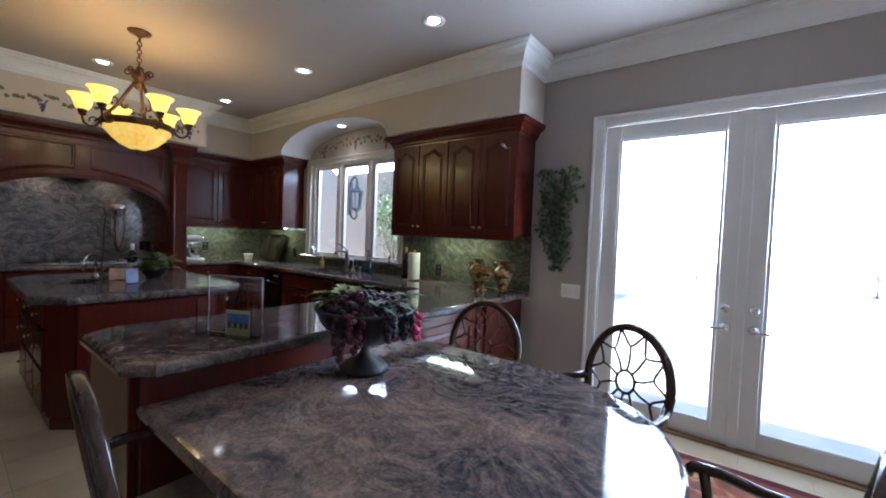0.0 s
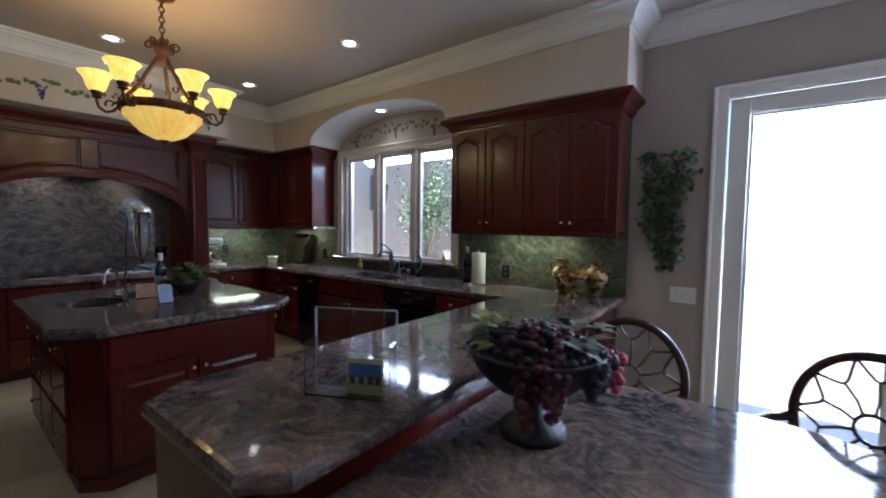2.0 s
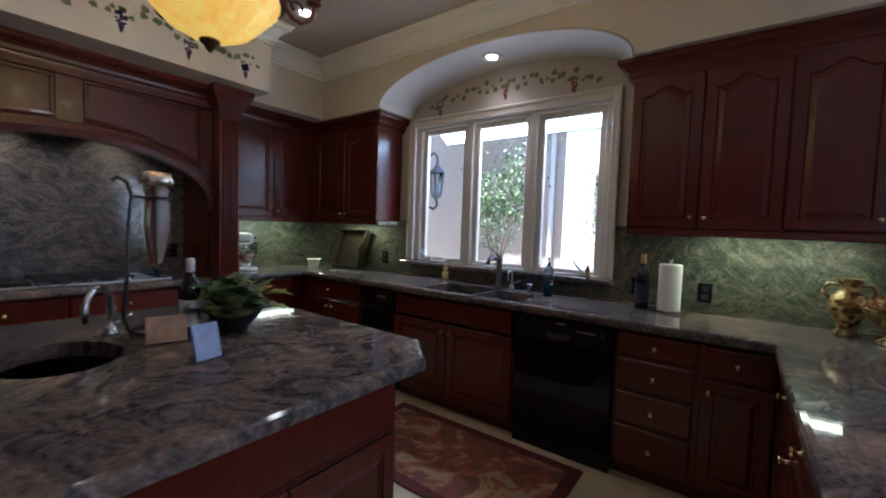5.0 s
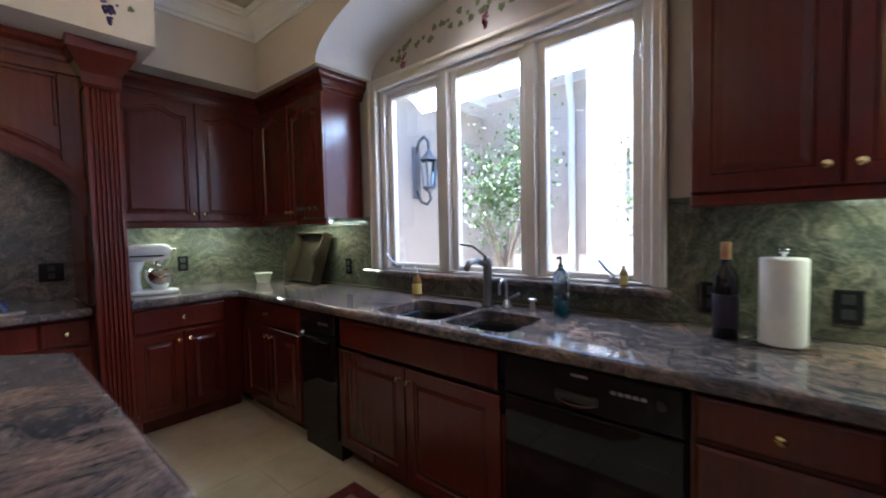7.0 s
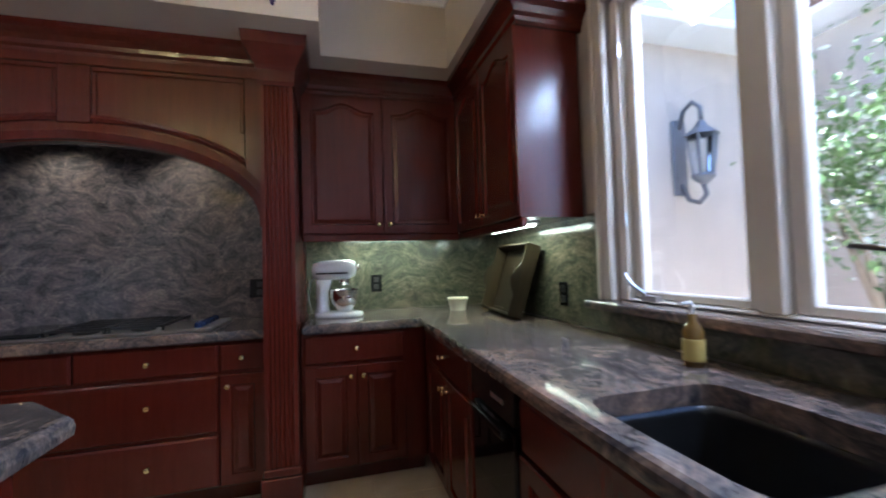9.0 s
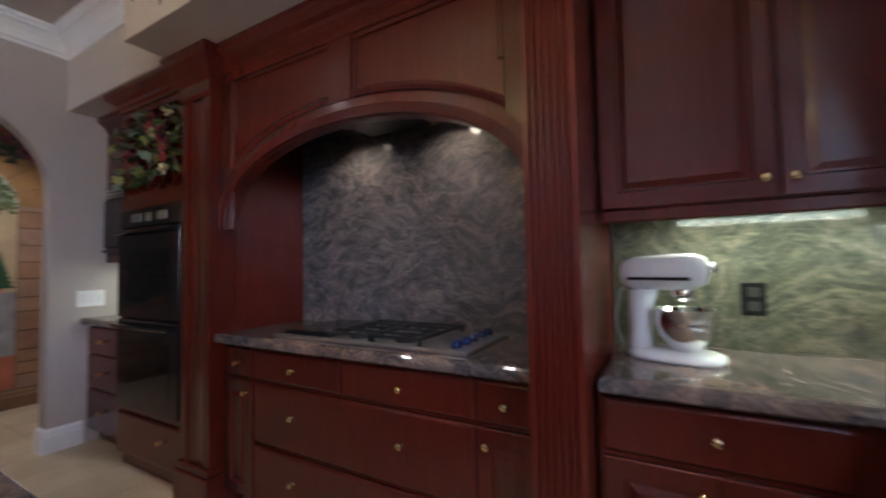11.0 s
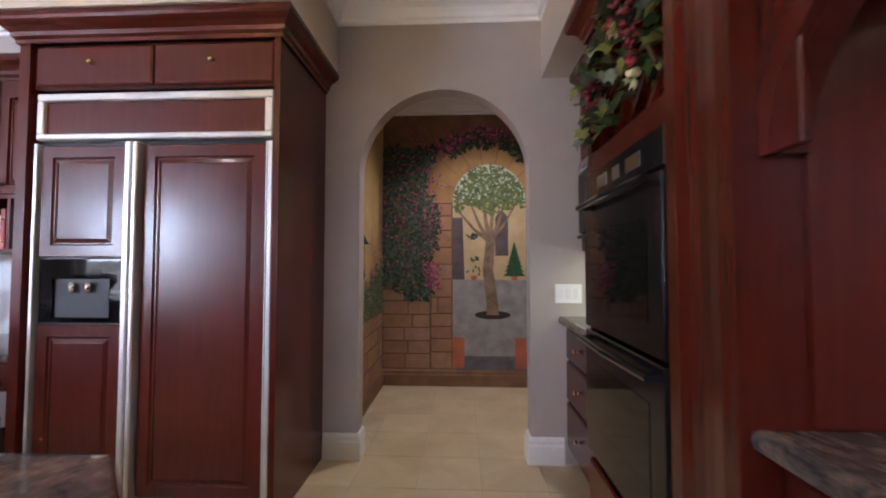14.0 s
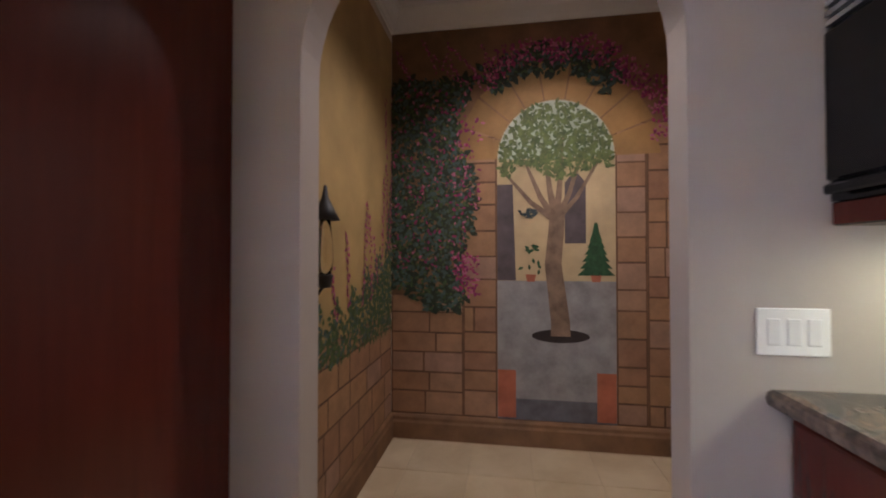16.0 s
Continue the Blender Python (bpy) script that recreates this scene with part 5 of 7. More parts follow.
def web_chair():
    """Armchair with a round spider-web back; faces +y, the back at y = 0."""
    t = thing("dining_chair", "dark carved wooden armchair with a round web-pattern back", "chair", None, "chairs round the table")
    lean = math.tan(radians(9))

    def P(x, z):
        return (x, -(z - 0.46) * lean, z)
    cz, rx, rz = 0.72, 0.245, 0.27
    ringp = [P(rx * math.cos(a), cz + rz * math.sin(a)) for a in [2 * math.pi * i / 40 for i in range(40)]]
    bm = bmesh.new()
    loops = []
    for i in range(40):
        a = 2 * math.pi * i / 40
        cs, sn = math.cos(a), math.sin(a)
        loop = []
        for dr, dy in ((-0.017, -0.012), (-0.012, -0.02), (0.012, -0.02), (0.018, -0.01), (0.018, 0.01), (0.012, 0.018), (-0.012, 0.018), (-0.017, 0.012)):
            p = P((rx + dr) * cs, cz + (rz + dr) * sn)
            loop.append((p[0], p[1] + dy, p[2]))
        loops.append(loop)
    loops.append(loops[0])
    part("back_frame", loft(bm, loops, False, False), CHAIR_WOOD, t, "", True)
    hub = 0.055
    part("back_hub", tube([P(hub * math.cos(a), cz + hub * math.sin(a)) for a in [2 * math.pi * i / 20 for i in range(20)]], 0.008, 6, closed=True), CHAIR_WOOD, t, "", True)
    k = 10
    node = []
    for i in range(k):
        a = 2 * math.pi * (i + 0.5) / k
        node.append((0.66 * rx * math.cos(a), 0.66 * rz * math.sin(a)))
        part("spoke", tube([P(hub * math.cos(a), cz + hub * math.sin(a)), P(0.4 * rx * math.cos(a + 0.06), cz + 0.4 * rz * math.sin(a + 0.06)), P(node[-1][0], cz + node[-1][1])], 0.0065, 6), CHAIR_WOOD, t, "", True)
    for i in range(k):
        a0, a1 = 2 * math.pi * i / k, 2 * math.pi * (i + 1) / k
        pts = []
        for j in range(9):
            s = j / 8
            a = a0 + (a1 - a0) * s
            r = 0.97 - 0.31 * math.sin(math.pi * s)
            pts.append(P(r * rx * math.cos(a), cz + r * rz * math.sin(a)))
        part("web_arc", tube(pts, 0.0065, 6), CHAIR_WOOD, t, "", True)
    sp = [(-0.25, 0.02), (0.25, 0.02), (0.28, 0.25), (0.27, 0.42), (0.2, 0.48), (0, 0.5), (-0.2, 0.48), (-0.27, 0.42), (-0.28, 0.25)]
    part("seat_rail", loft(bmesh.new(), [[(x, y, z) for x, y in offset_poly(sp, d)] for d, z in ((0.01, 0.385), (0.0, 0.395), (0.0, 0.435), (0.015, 0.445))]), CHAIR_WOOD, t)
    part("seat", loft(bmesh.new(), [[(x, y, z) for x, y in offset_poly(sp, d)] for d, z in ((0.02, 0.446), (0.018, 0.465), (0.05, 0.482), (0.12, 0.488))]), SEAT, t, "woven natural seat", True)
    for s in (-1, 1):
        part("leg", tube([(s * 0.24, 0.44, 0.39), (s * 0.255, 0.455, 0.25), (s * 0.25, 0.45, 0.12), (s * 0.265, 0.47, 0.0)], 0.026, 8, taper=0.6), CHAIR_WOOD, t, "", True)
        part("leg", tube([P(s * 0.15, 0.50), (s * 0.21, 0.02, 0.44), (s * 0.215, 0.03, 0.3), (s * 0.225, -0.03, 0.12), (s * 0.235, -0.09, 0.0)], 0.024, 8, taper=0.7), CHAIR_WOOD, t, "", True)
        arm = part("arm", tube([P(s * 0.235, 0.68), (s * 0.29, 0.06, 0.665), (s * 0.315, 0.18, 0.65), (s * 0.31, 0.30, 0.66), (s * 0.295, 0.37, 0.655), (s * 0.29, 0.385, 0.63)], 0.02, 8), CHAIR_WOOD, t, "", True)
        part("arm_post", tube([(s * 0.30, 0.34, 0.65), (s * 0.295, 0.32, 0.56), (s * 0.27, 0.34, 0.45), (s * 0.255, 0.36, 0.42)], 0.018, 8), CHAIR_WOOD, t, "", True)
    part("stretcher", tube([(-0.22, 0.02, 0.18), (0, 0.2, 0.2), (0.22, 0.02, 0.18)], 0.012, 6), CHAIR_WOOD, t)
    return t


chair = web_chair()
chair.matrix_world = pose(5.30, -1.31, 0, 0, 0, 180)
copy_thing(chair, pose(6.13, -1.32, 0, 0, 0, 152))
copy_thing(chair, pose(6.80, -2.17, 0, 0, 0, 78))
copy_thing(chair, pose(5.22, -3.10, 0, 0, 0, -4))
desk_chair = copy_thing(chair, pose(3.85, -3.95, 0, 0, 0, 178))
tagged(desk_chair, "dark carved wooden armchair drawn up to the desk", "chair")
# ---- rugs ----


def rug_material():
    m, nt, b = mat("floral_rug", 0.95)
    v = coords(nt)
    vor = nt.nodes.new("ShaderNodeTexVoronoi")
    vor.inputs["Scale"].default_value = 7
    nt.links.new(v, vor.inputs["Vector"])
    f = noise_node(nt, v, 5, 4, 0.6, 1.5)
    a = ramp(nt, f, (0.32, (0.02, 0.04, 0.02)), (0.42, (0.13, 0.02, 0.012)), (0.52, (0.26, 0.055, 0.025)), (0.6, (0.35, 0.25, 0.12)), (0.7, (0.06, 0.09, 0.03)))
    c = ramp(nt, vor.outputs["Distance"], (0.25, (0.36, 0.20, 0.08)), (0.45, (0.40, 0.27, 0.18)))
    nt.links.new(mix(nt, 0.85, c, a), b.inputs["Base Color"])
    bump(nt, b, noise_node(nt, v, 300, 2), 0.5, 0.004)
    return m


RUG = rug_material()
BORDER = plain("rug_border", (0.10, 0.015, 0.015), 0.95, vary=0.3, scale=20, bumps=0.4)


def rug(label, m, w, d, z=0.0):
    t = thing("area_rug", label, "rug", m)
    part("field", boxes((-w / 2 + 0.07, w / 2 - 0.07, -d / 2 + 0.07, d / 2 - 0.07, 0.001, 0.011)), RUG, t)
    part("border", boxes((-w / 2, w / 2, -d / 2, -d / 2 + 0.07, 0.001, 0.010), (-w / 2, w / 2, d / 2 - 0.07, d / 2, 0.001, 0.010), (-w / 2, -w / 2 + 0.07, -d / 2 + 0.07, d / 2 - 0.07, 0.001, 0.010), (w / 2 - 0.07, w / 2, -d / 2 + 0.07, d / 2 - 0.07, 0.001, 0.010)), BORDER, t, "dark red woven border")
    return t


rug("dark red floral rug in front of the sink", pose(2.72, -1.09, 0), 1.40, 0.76)
rug("red and cream floral rug inside the patio doors", pose(6.72, -0.72, 0), 1.25, 0.85)

# ---- leaves ----
LEAF = plain("green_leaf", (0.045, 0.085, 0.022), 0.45, vary=0.5, scale=18, bumps=0.15)
LEAF_PALE = plain("yellow_green_leaf", (0.22, 0.24, 0.06), 0.5, vary=0.35, scale=18, bumps=0.15)
LEAF_SILVER = plain("silver_green_leaf", (0.13, 0.17, 0.12), 0.5, vary=0.35, scale=18, bumps=0.15)
STEM = plain("brown_stem", (0.08, 0.05, 0.025), 0.7, vary=0.3, bumps=0.2)
LOBES = [(0, 0), (0.28, -0.12), (0.5, 0.12), (0.36, 0.3), (0.52, 0.56), (0.27, 0.58), (0.0, 1.0), (-0.27, 0.58), (-0.52, 0.56), (-0.36, 0.3), (-0.5, 0.12), (-0.28, -0.12)]
OVAL = [(0, 0), (0.2, 0.2), (0.27, 0.5), (0.16, 0.8), (0, 1.0), (-0.16, 0.8), (-0.27, 0.5), (-0.2, 0.2)]


def leaf(bm, p, way, up, size, shape=LOBES, fold=0.25):
    """One leaf at p that points along way and is folded along its midrib."""
    w = Vector(way).normalized()
    s = w.cross(Vector(up))
    s = s.normalized() if s.length > 1e-4 else Vector((1, 0, 0))
    n = s.cross(w)
    mid = bm.verts.new(Vector(p) + w * size * 0.45 - n * size * 0.02)
    vs = [bm.verts.new(Vector(p) + s * (a * size) + w * (b * size) + n * (abs(a) * fold * size - 0.18 * size * b * b)) for a, b in shape]
    for i in range(len(vs)):
        bm.faces.new((mid, vs[i], vs[(i + 1) % len(vs)]))


def rnd(a, b):
    return random.uniform(a, b)


def any_way():
    while True:
        v = Vector((rnd(-1, 1), rnd(-1, 1), rnd(-1, 1)))
        if 0.1 < v.length < 1:
            return v.normalized()


def ball(bm, c, r, seg=8, rings=5):
    loops = []
    for j in range(1, rings):
        a = math.pi * j / rings
        loops.append([(c[0] + r * math.sin(a) * math.cos(2 * math.pi * i / seg), c[1] + r * math.sin(a) * math.sin(2 * math.pi * i / seg), c[2] - r * math.cos(a)) for i in range(seg)])
    loft(bm, loops)


def grape_bunch(name, mat_, parent, at, length, width, r, n, label):
    bm = bmesh.new()
    for i in range(n):
        s = i / n
        w = width * (1 - s) ** 0.7 + 0.004
        a = rnd(0, 6.28)
        ball(bm, (at[0] + w * math.cos(a) * rnd(0.5, 1), at[1] + w * math.sin(a) * rnd(0.5, 1), at[2] - length * s), r * rnd(0.85, 1.1))
    return part(name, bm, mat_, parent, label, True)


GRAPE_RED = plain("red_grapes", (0.08, 0.009, 0.022), 0.3, vary=0.4, scale=25, bumps=0)
GRAPE_DARK = plain("dark_grapes", (0.025, 0.012, 0.03), 0.35, vary=0.5, scale=25, bumps=0)
GRAPE_PINK = plain("pink_grapes", (0.45, 0.03, 0.09), 0.3, vary=0.3, scale=25, bumps=0)


def fruit_bowl():
    t = thing("fruit_bowl", "dark pedestal bowl heaped with artificial grapes and leaves", "bowl", pose(5.19, -2.16, 0.761))
    part("pedestal", fluted([(0.001, 0.0), (0.11, 0.0), (0.112, 0.02), (0.10, 0.035), (0.075, 0.05), (0.04, 0.075), (0.025, 0.10), (0.032, 0.115), (0.03, 0.13)], 64, 22, 0.015), BLACK_MATT, t, "", True)
    bm = fluted([(0.03, 0.125), (0.075, 0.135), (0.14, 0.17), (0.195, 0.225), (0.225, 0.285), (0.235, 0.30), (0.228, 0.302), (0.19, 0.25), (0.08, 0.19)], 64, 20, 0.01)
    part("basin", bm, BLACK_MATT, t, "dark cast metal basin", True)
    gr = bmesh.new()
    gd = bmesh.new()
    for i in range(190):
        a, q = rnd(0, 6.28), math.sqrt(rnd(0, 1)) * 0.2
        ball(gr if i % 3 == 0 else gd, (q * math.cos(a), q * math.sin(a), 0.285 + 0.07 * (1 - (q / 0.2) ** 2) + rnd(-0.01, 0.02)), rnd(0.012, 0.017))
    part("grape_cluster", gr, GRAPE_RED, t, "dark red grapes", True)
    part("grape_cluster", gd, GRAPE_DARK, t, "purple black grapes", True)
    for a, mm, l in ((-1.25, GRAPE_RED, 0.2), (-0.9, GRAPE_RED, 0.16), (-0.2, GRAPE_DARK, 0.12), (0.25, GRAPE_DARK, 0.12)):
        grape_bunch("grape_bunch", mm, t, (0.215 * math.cos(a), 0.215 * math.sin(a), 0.30), l, 0.045, 0.0135, 34, "hanging bunch of grapes")
    grape_bunch("grape_bunch", GRAPE_PINK, t, (0.24, 0.10, 0.29), 0.12, 0.03, 0.013, 24, "bright pink grapes")
    for mm, a0, a1, n, lab in ((LEAF_PALE, 2.2, 4.3, 22, "yellow-green vine leaves"), (LEAF, 0.6, 4.0, 18, "green vine leaves"), (LEAF_SILVER, -0.5, 1.0, 10, "silvery vine leaves")):
        bm = bmesh.new()
        for i in range(n):
            a = rnd(a0, a1)
            q = rnd(0.12, 0.22)
            leaf(bm, (q * math.cos(a), q * math.sin(a), rnd(0.31, 0.37)), (math.cos(a), math.sin(a), rnd(-0.5, 0.5)), (0, 0, 1), rnd(0.05, 0.085))
        part("leaves", bm, mm, t, lab)
    part("wire_fan", tube([(0.10, -0.17, 0.20), (0.15, -0.165, 0.15), (0.17, -0.14, 0.21)], 0.002, 5), CHROME, t)
    return t


fruit_bowl()
ACRYLIC = glass_mat("clear_acrylic", (0.97, 0.98, 1.0))
# opaque pale grey for the glint along the clear edges
EDGE_GLINT = plain("edge_glint", (0.32, 0.33, 0.36), 0.2, vary=0.1, bumps=0)


def sign_holder():
    t = thing("sign_holder", "clear acrylic leaflet holder with a small picture card", "sign holder", pose(4.76, -2.59, CT + 0.001, 0, 0, 27))
    part("back", boxes((-0.14, 0.14, 0.03, 0.034, 0.0, 0.27)), ACRYLIC, t)
    part("front_lip", boxes((-0.14, 0.14, -0.04, -0.037, 0.0, 0.05)), ACRYLIC, t)
    part("tray", boxes((-0.14, 0.14, -0.037, 0.03, 0.0, 0.004)), ACRYLIC, t)
    for s in (-1, 1):
        part("side", boxes((s * 0.14 - 0.002, s * 0.14 + 0.002, -0.04, 0.034, 0.004, 0.17)), ACRYLIC, t)
    # added bars that paint the light caught in the rim
    for z0 in (0.0, 0.266):
        part("edge", boxes((-0.14, 0.14, 0.0285, 0.0355, z0, z0 + 0.004)), EDGE_GLINT, t, "pale bar for the glint along the edge")
    for x0 in (-0.142, 0.138):
        part("edge", boxes((x0, x0 + 0.004, 0.0285, 0.0355, 0.004, 0.266)), EDGE_GLINT, t, "pale bar for the glint along the edge")
    c = part("card", boxes((-0.01, 0.11, -0.012, -0.009, 0.006, 0.12)), plain("card_paper", (0.38, 0.35, 0.16), 0.5, vary=0.15), t, "small card with a picture of a house")
    part("card_sky", boxes((-0.005, 0.105, -0.0135, -0.0125, 0.06, 0.105)), plain("card_blue", (0.06, 0.13, 0.32), 0.5, vary=0.3, scale=40), c)
    part("card_house", boxes(*[(x, x + 0.018, -0.015, -0.014, 0.04, 0.065) for x in (0.0, 0.03, 0.06, 0.085)]), plain("card_dark", (0.05, 0.035, 0.03), 0.5), c)
    return t


sign_holder()

# ---- things on the island ----
IT = CT + 0.005


def gooseneck(x, y, z, h, reach, ang, r=0.011, mat_=CHROME, name="faucet", label="chrome gooseneck prep faucet"):
    t = thing(name, label, "faucet", pose(x, y, z, 0, 0, ang))
    part("base", lathe([(0.001, 0), (0.028, 0), (0.028, 0.008), (0.018, 0.02), (0.016, 0.04), (0.001, 0.041)], 16), mat_, t, "", True)
    R = reach / 2
    pts = [(0, 0, 0.03), (0, 0, h - R)] + [(R - R * math.cos(a), 0, h - R + R * math.sin(a)) for a in [math.pi * k / 12 for k in range(1, 13)]] + [(reach, 0, h - R - 0.04)]
    part("spout", tube(pts, r, 10), mat_, t, "", True)
    part("lever", tube([(0, 0.015, 0.05), (0, 0.05, 0.065), (0, 0.075, 0.08)], 0.006, 6), mat_, t, "", True)
    return t


gooseneck(2.08, -2.55, IT, 0.20, 0.16, -40)


def hanging_decanter():
    t = thing("decanter_stand", "black iron hook stand holding a tall glass wine decanter", "decanter", pose(2.14, -2.41, IT))
    b = tube([(0.09 * math.cos(a), 0.09 * math.sin(a), 0.008) for a in [2 * math.pi * i / 24 for i in range(24)]], 0.007, 6, closed=True)
    part("foot_ring", b, BLACK_MATT, t)
    part("hook", tube([(0.0, -0.09, 0.008), (0.0, -0.115, 0.06), (0.0, -0.10, 0.25), (0.0, -0.095, 0.45), (0.0, -0.085, 0.55), (0.0, -0.10, 0.605), (0.0, -0.13, 0.62), (0.0, -0.145, 0.605)], 0.007, 8), BLACK_MATT, t)
    part("neck_ring", tube([(0.045 * math.cos(a), 0.045 * math.sin(a), 0.55) for a in [2 * math.pi * i / 20 for i in range(20)]], 0.005, 6, closed=True), BLACK_MATT, t)
    part("arm", tube([(0, -0.088, 0.55), (0, -0.045, 0.55)], 0.006, 6), BLACK_MATT, t)
    part("vessel", lathe([(0.042, 0.60), (0.05, 0.585), (0.044, 0.56), (0.047, 0.5), (0.05, 0.44), (0.043, 0.36), (0.026, 0.29), (0.014, 0.26), (0.001, 0.255)], 24), glass_mat("clear_glass", (0.95, 0.97, 0.98)), t, "clear tapered glass vessel", True)
    part("crown_stopper", fluted([(0.03, 0.595), (0.055, 0.60), (0.06, 0.62), (0.05, 0.635), (0.052, 0.65), (0.02, 0.655)], 48, 8, 0.05), plain("silver_lid", (0.8, 0.72, 0.66), 0.15, 1.0, bumps=0), t, "shiny metal crown stopper", True)
    part("tap", lathe([(0.001, 0.225), (0.012, 0.235), (0.012, 0.25), (0.02, 0.258), (0.001, 0.262)], 12), BLACK_MATT, t, "", True)
    return t


hanging_decanter()


def bottle(x, y, z, r, h, glass, cap, label, band=None, ang=0):
    t = thing("wine_bottle", label, "bottle", pose(x, y, z, 0, 0, ang))
    part("body", lathe([(0.001, 0.0), (r, 0.0), (r, h * 0.60), (r * 0.9, h * 0.66), (r * 0.42, h * 0.76), (r * 0.38, h * 0.8), (r * 0.38, h * 0.985), (0.001, h * 0.985)], 20), glass, t, "dark glass", True)
    part("cap", lathe([(r * 0.41, h * 0.82), (r * 0.43, h * 0.99), (r * 0.3, h), (0.001, h)], 16), cap, t, "", True)
    if band:
        part("label", lathe([(r * 1.015, h * 0.12), (r * 1.02, h * 0.13), (r * 1.02, h * 0.45), (r * 1.015, h * 0.46)], 20), band, t, "paper label", True)
    return t


DARK_GLASS = plain("dark_bottle_glass", (0.012, 0.01, 0.014), 0.06, vary=0.2, bumps=0)
PAPER = plain("label_paper", (0.5, 0.48, 0.44), 0.6, vary=0.15, scale=50)
bottle(2.28, -2.34, IT, 0.037, 0.31, DARK_GLASS, plain("white_foil", (0.7, 0.68, 0.66), 0.35), "dark wine bottle with a white capsule", PAPER)
bottle(3.58, -0.19, CT + 0.001, 0.04, 0.35, DARK_GLASS, plain("cork", (0.42, 0.22, 0.1), 0.7), "dark wine bottle with a cork by the paper towels", plain("dark_label", (0.03, 0.02, 0.04), 0.4))


def pear_figure():
    t = thing("ceramic_pear", "small greenish ceramic pear jar", "ornament", pose(2.17, -2.31, IT))
    part("body", lathe([(0.001, 0), (0.035, 0.0), (0.042, 0.03), (0.034, 0.075), (0.04, 0.10), (0.028, 0.13), (0.03, 0.145), (0.024, 0.165), (0.001, 0.175)], 18), plain("olive_ceramic", (0.22, 0.20, 0.07), 0.25, vary=0.3), t, "", True)


pear_figure()


def leafy_bowl():
    t = thing("plant_bowl", "dark bowl of green and yellowish leaves on the island", "plant", pose(2.34, -2.19, IT))
    part("bowl", lathe([(0.001, 0), (0.05, 0.0), (0.055, 0.012), (0.09, 0.05), (0.115, 0.09), (0.118, 0.095), (0.11, 0.092), (0.06, 0.05), (0.001, 0.045)], 24), BLACK_MATT, t, "dark metal bowl", True)
    for mm, n, lab in ((LEAF, 60, "green leaves"), (LEAF_PALE, 30, "yellow-green leaves"), (LEAF_SILVER, 16, "grey-green leaves")):
        bm = bmesh.new()
        for i in range(n):
            a, q = rnd(0, 6.28), rnd(0.02, 0.15)
            leaf(bm, (q * math.cos(a), q * math.sin(a), rnd(0.08, 0.20)), (math.cos(a), math.sin(a), rnd(-0.3, 1.0)), (0, 0, 1), rnd(0.05, 0.095))
        part("leaves", bm, mm, t, lab)
    return t


leafy_bowl()


def picture_block(x, y, ang, w, h, col, label):
    t = thing("tile_easel", label, "ornament", pose(x, y, IT, 0, 0, ang))
    o = part("panel", boxes((-w / 2, w / 2, -0.006, 0.006, 0.0, h), bevel=0.002), plain("panel_paint", col, 0.35, vary=0.35, scale=18), t)
    o.matrix_local = pose(0, 0, 0.002, -14)
    part("foot", boxes((-0.02, 0.02, 0.0, 0.05, 0.0, 0.008)), BLACK_MATT, t)


picture_block(2.36, -2.45, 75, 0.13, 0.10, (0.36, 0.22, 0.14), "small painted landscape tile standing on the island")
picture_block(2.66, -2.43, 100, 0.09, 0.12, (0.10, 0.12, 0.24), "small dark blue card standing on the island")

# ---- things along the sink wall ----


def paper_towel():
    t = thing("paper_towel_holder", "full white paper towel roll on a wire stand", "paper towel", pose(3.74, -0.23, CT + 0.001))
    part("roll", lathe([(0.02, 0.012), (0.062, 0.012), (0.064, 0.02), (0.064, 0.29), (0.062, 0.298), (0.02, 0.298)], 28), plain("paper", (0.80, 0.78, 0.72), 0.9, vary=0.04, scale=40, bumps=0.3), t, "white quilted paper roll", True)
    part("rod", lathe([(0.006, 0.0), (0.006, 0.31), (0.014, 0.318), (0.012, 0.33), (0.001, 0.334)], 12), CHROME, t, "", True)
    part("wire_base", tube([(-0.10, -0.07, 0.005), (0.09, -0.08, 0.005), (0.10, 0.07, 0.005), (-0.08, 0.08, 0.005)], 0.004, 6, closed=True), CHROME, t, "bent wire base")
    part("wire_cross", tube([(-0.095, -0.01, 0.005), (0, 0, 0.005), (0.1, 0.0, 0.005)], 0.004, 6), CHROME, t)


paper_towel()


def gold_mosaic():
    m, nt, b = mat("gold_mosaic", 0.28, 0.35)
    v = coords(nt)
    vor = nt.nodes.new("ShaderNodeTexVoronoi")
    vor.inputs["Scale"].default_value = 38
    nt.links.new(v, vor.inputs["Vector"])
    bw = nt.nodes.new("ShaderNodeRGBToBW")
    nt.links.new(vor.outputs["Color"], bw.inputs[0])
    nt.links.new(ramp(nt, bw.outputs[0], (0.15, (0.05, 0.02, 0.012)), (0.4, (0.2, 0.11, 0.035)), (0.6, (0.33, 0.21, 0.07)), (0.85, (0.55, 0.42, 0.22))), b.inputs["Base Color"])
    bump(nt, b, vor.outputs["Distance"], 0.6, 0.004)
    return m


GOLD = gold_mosaic()


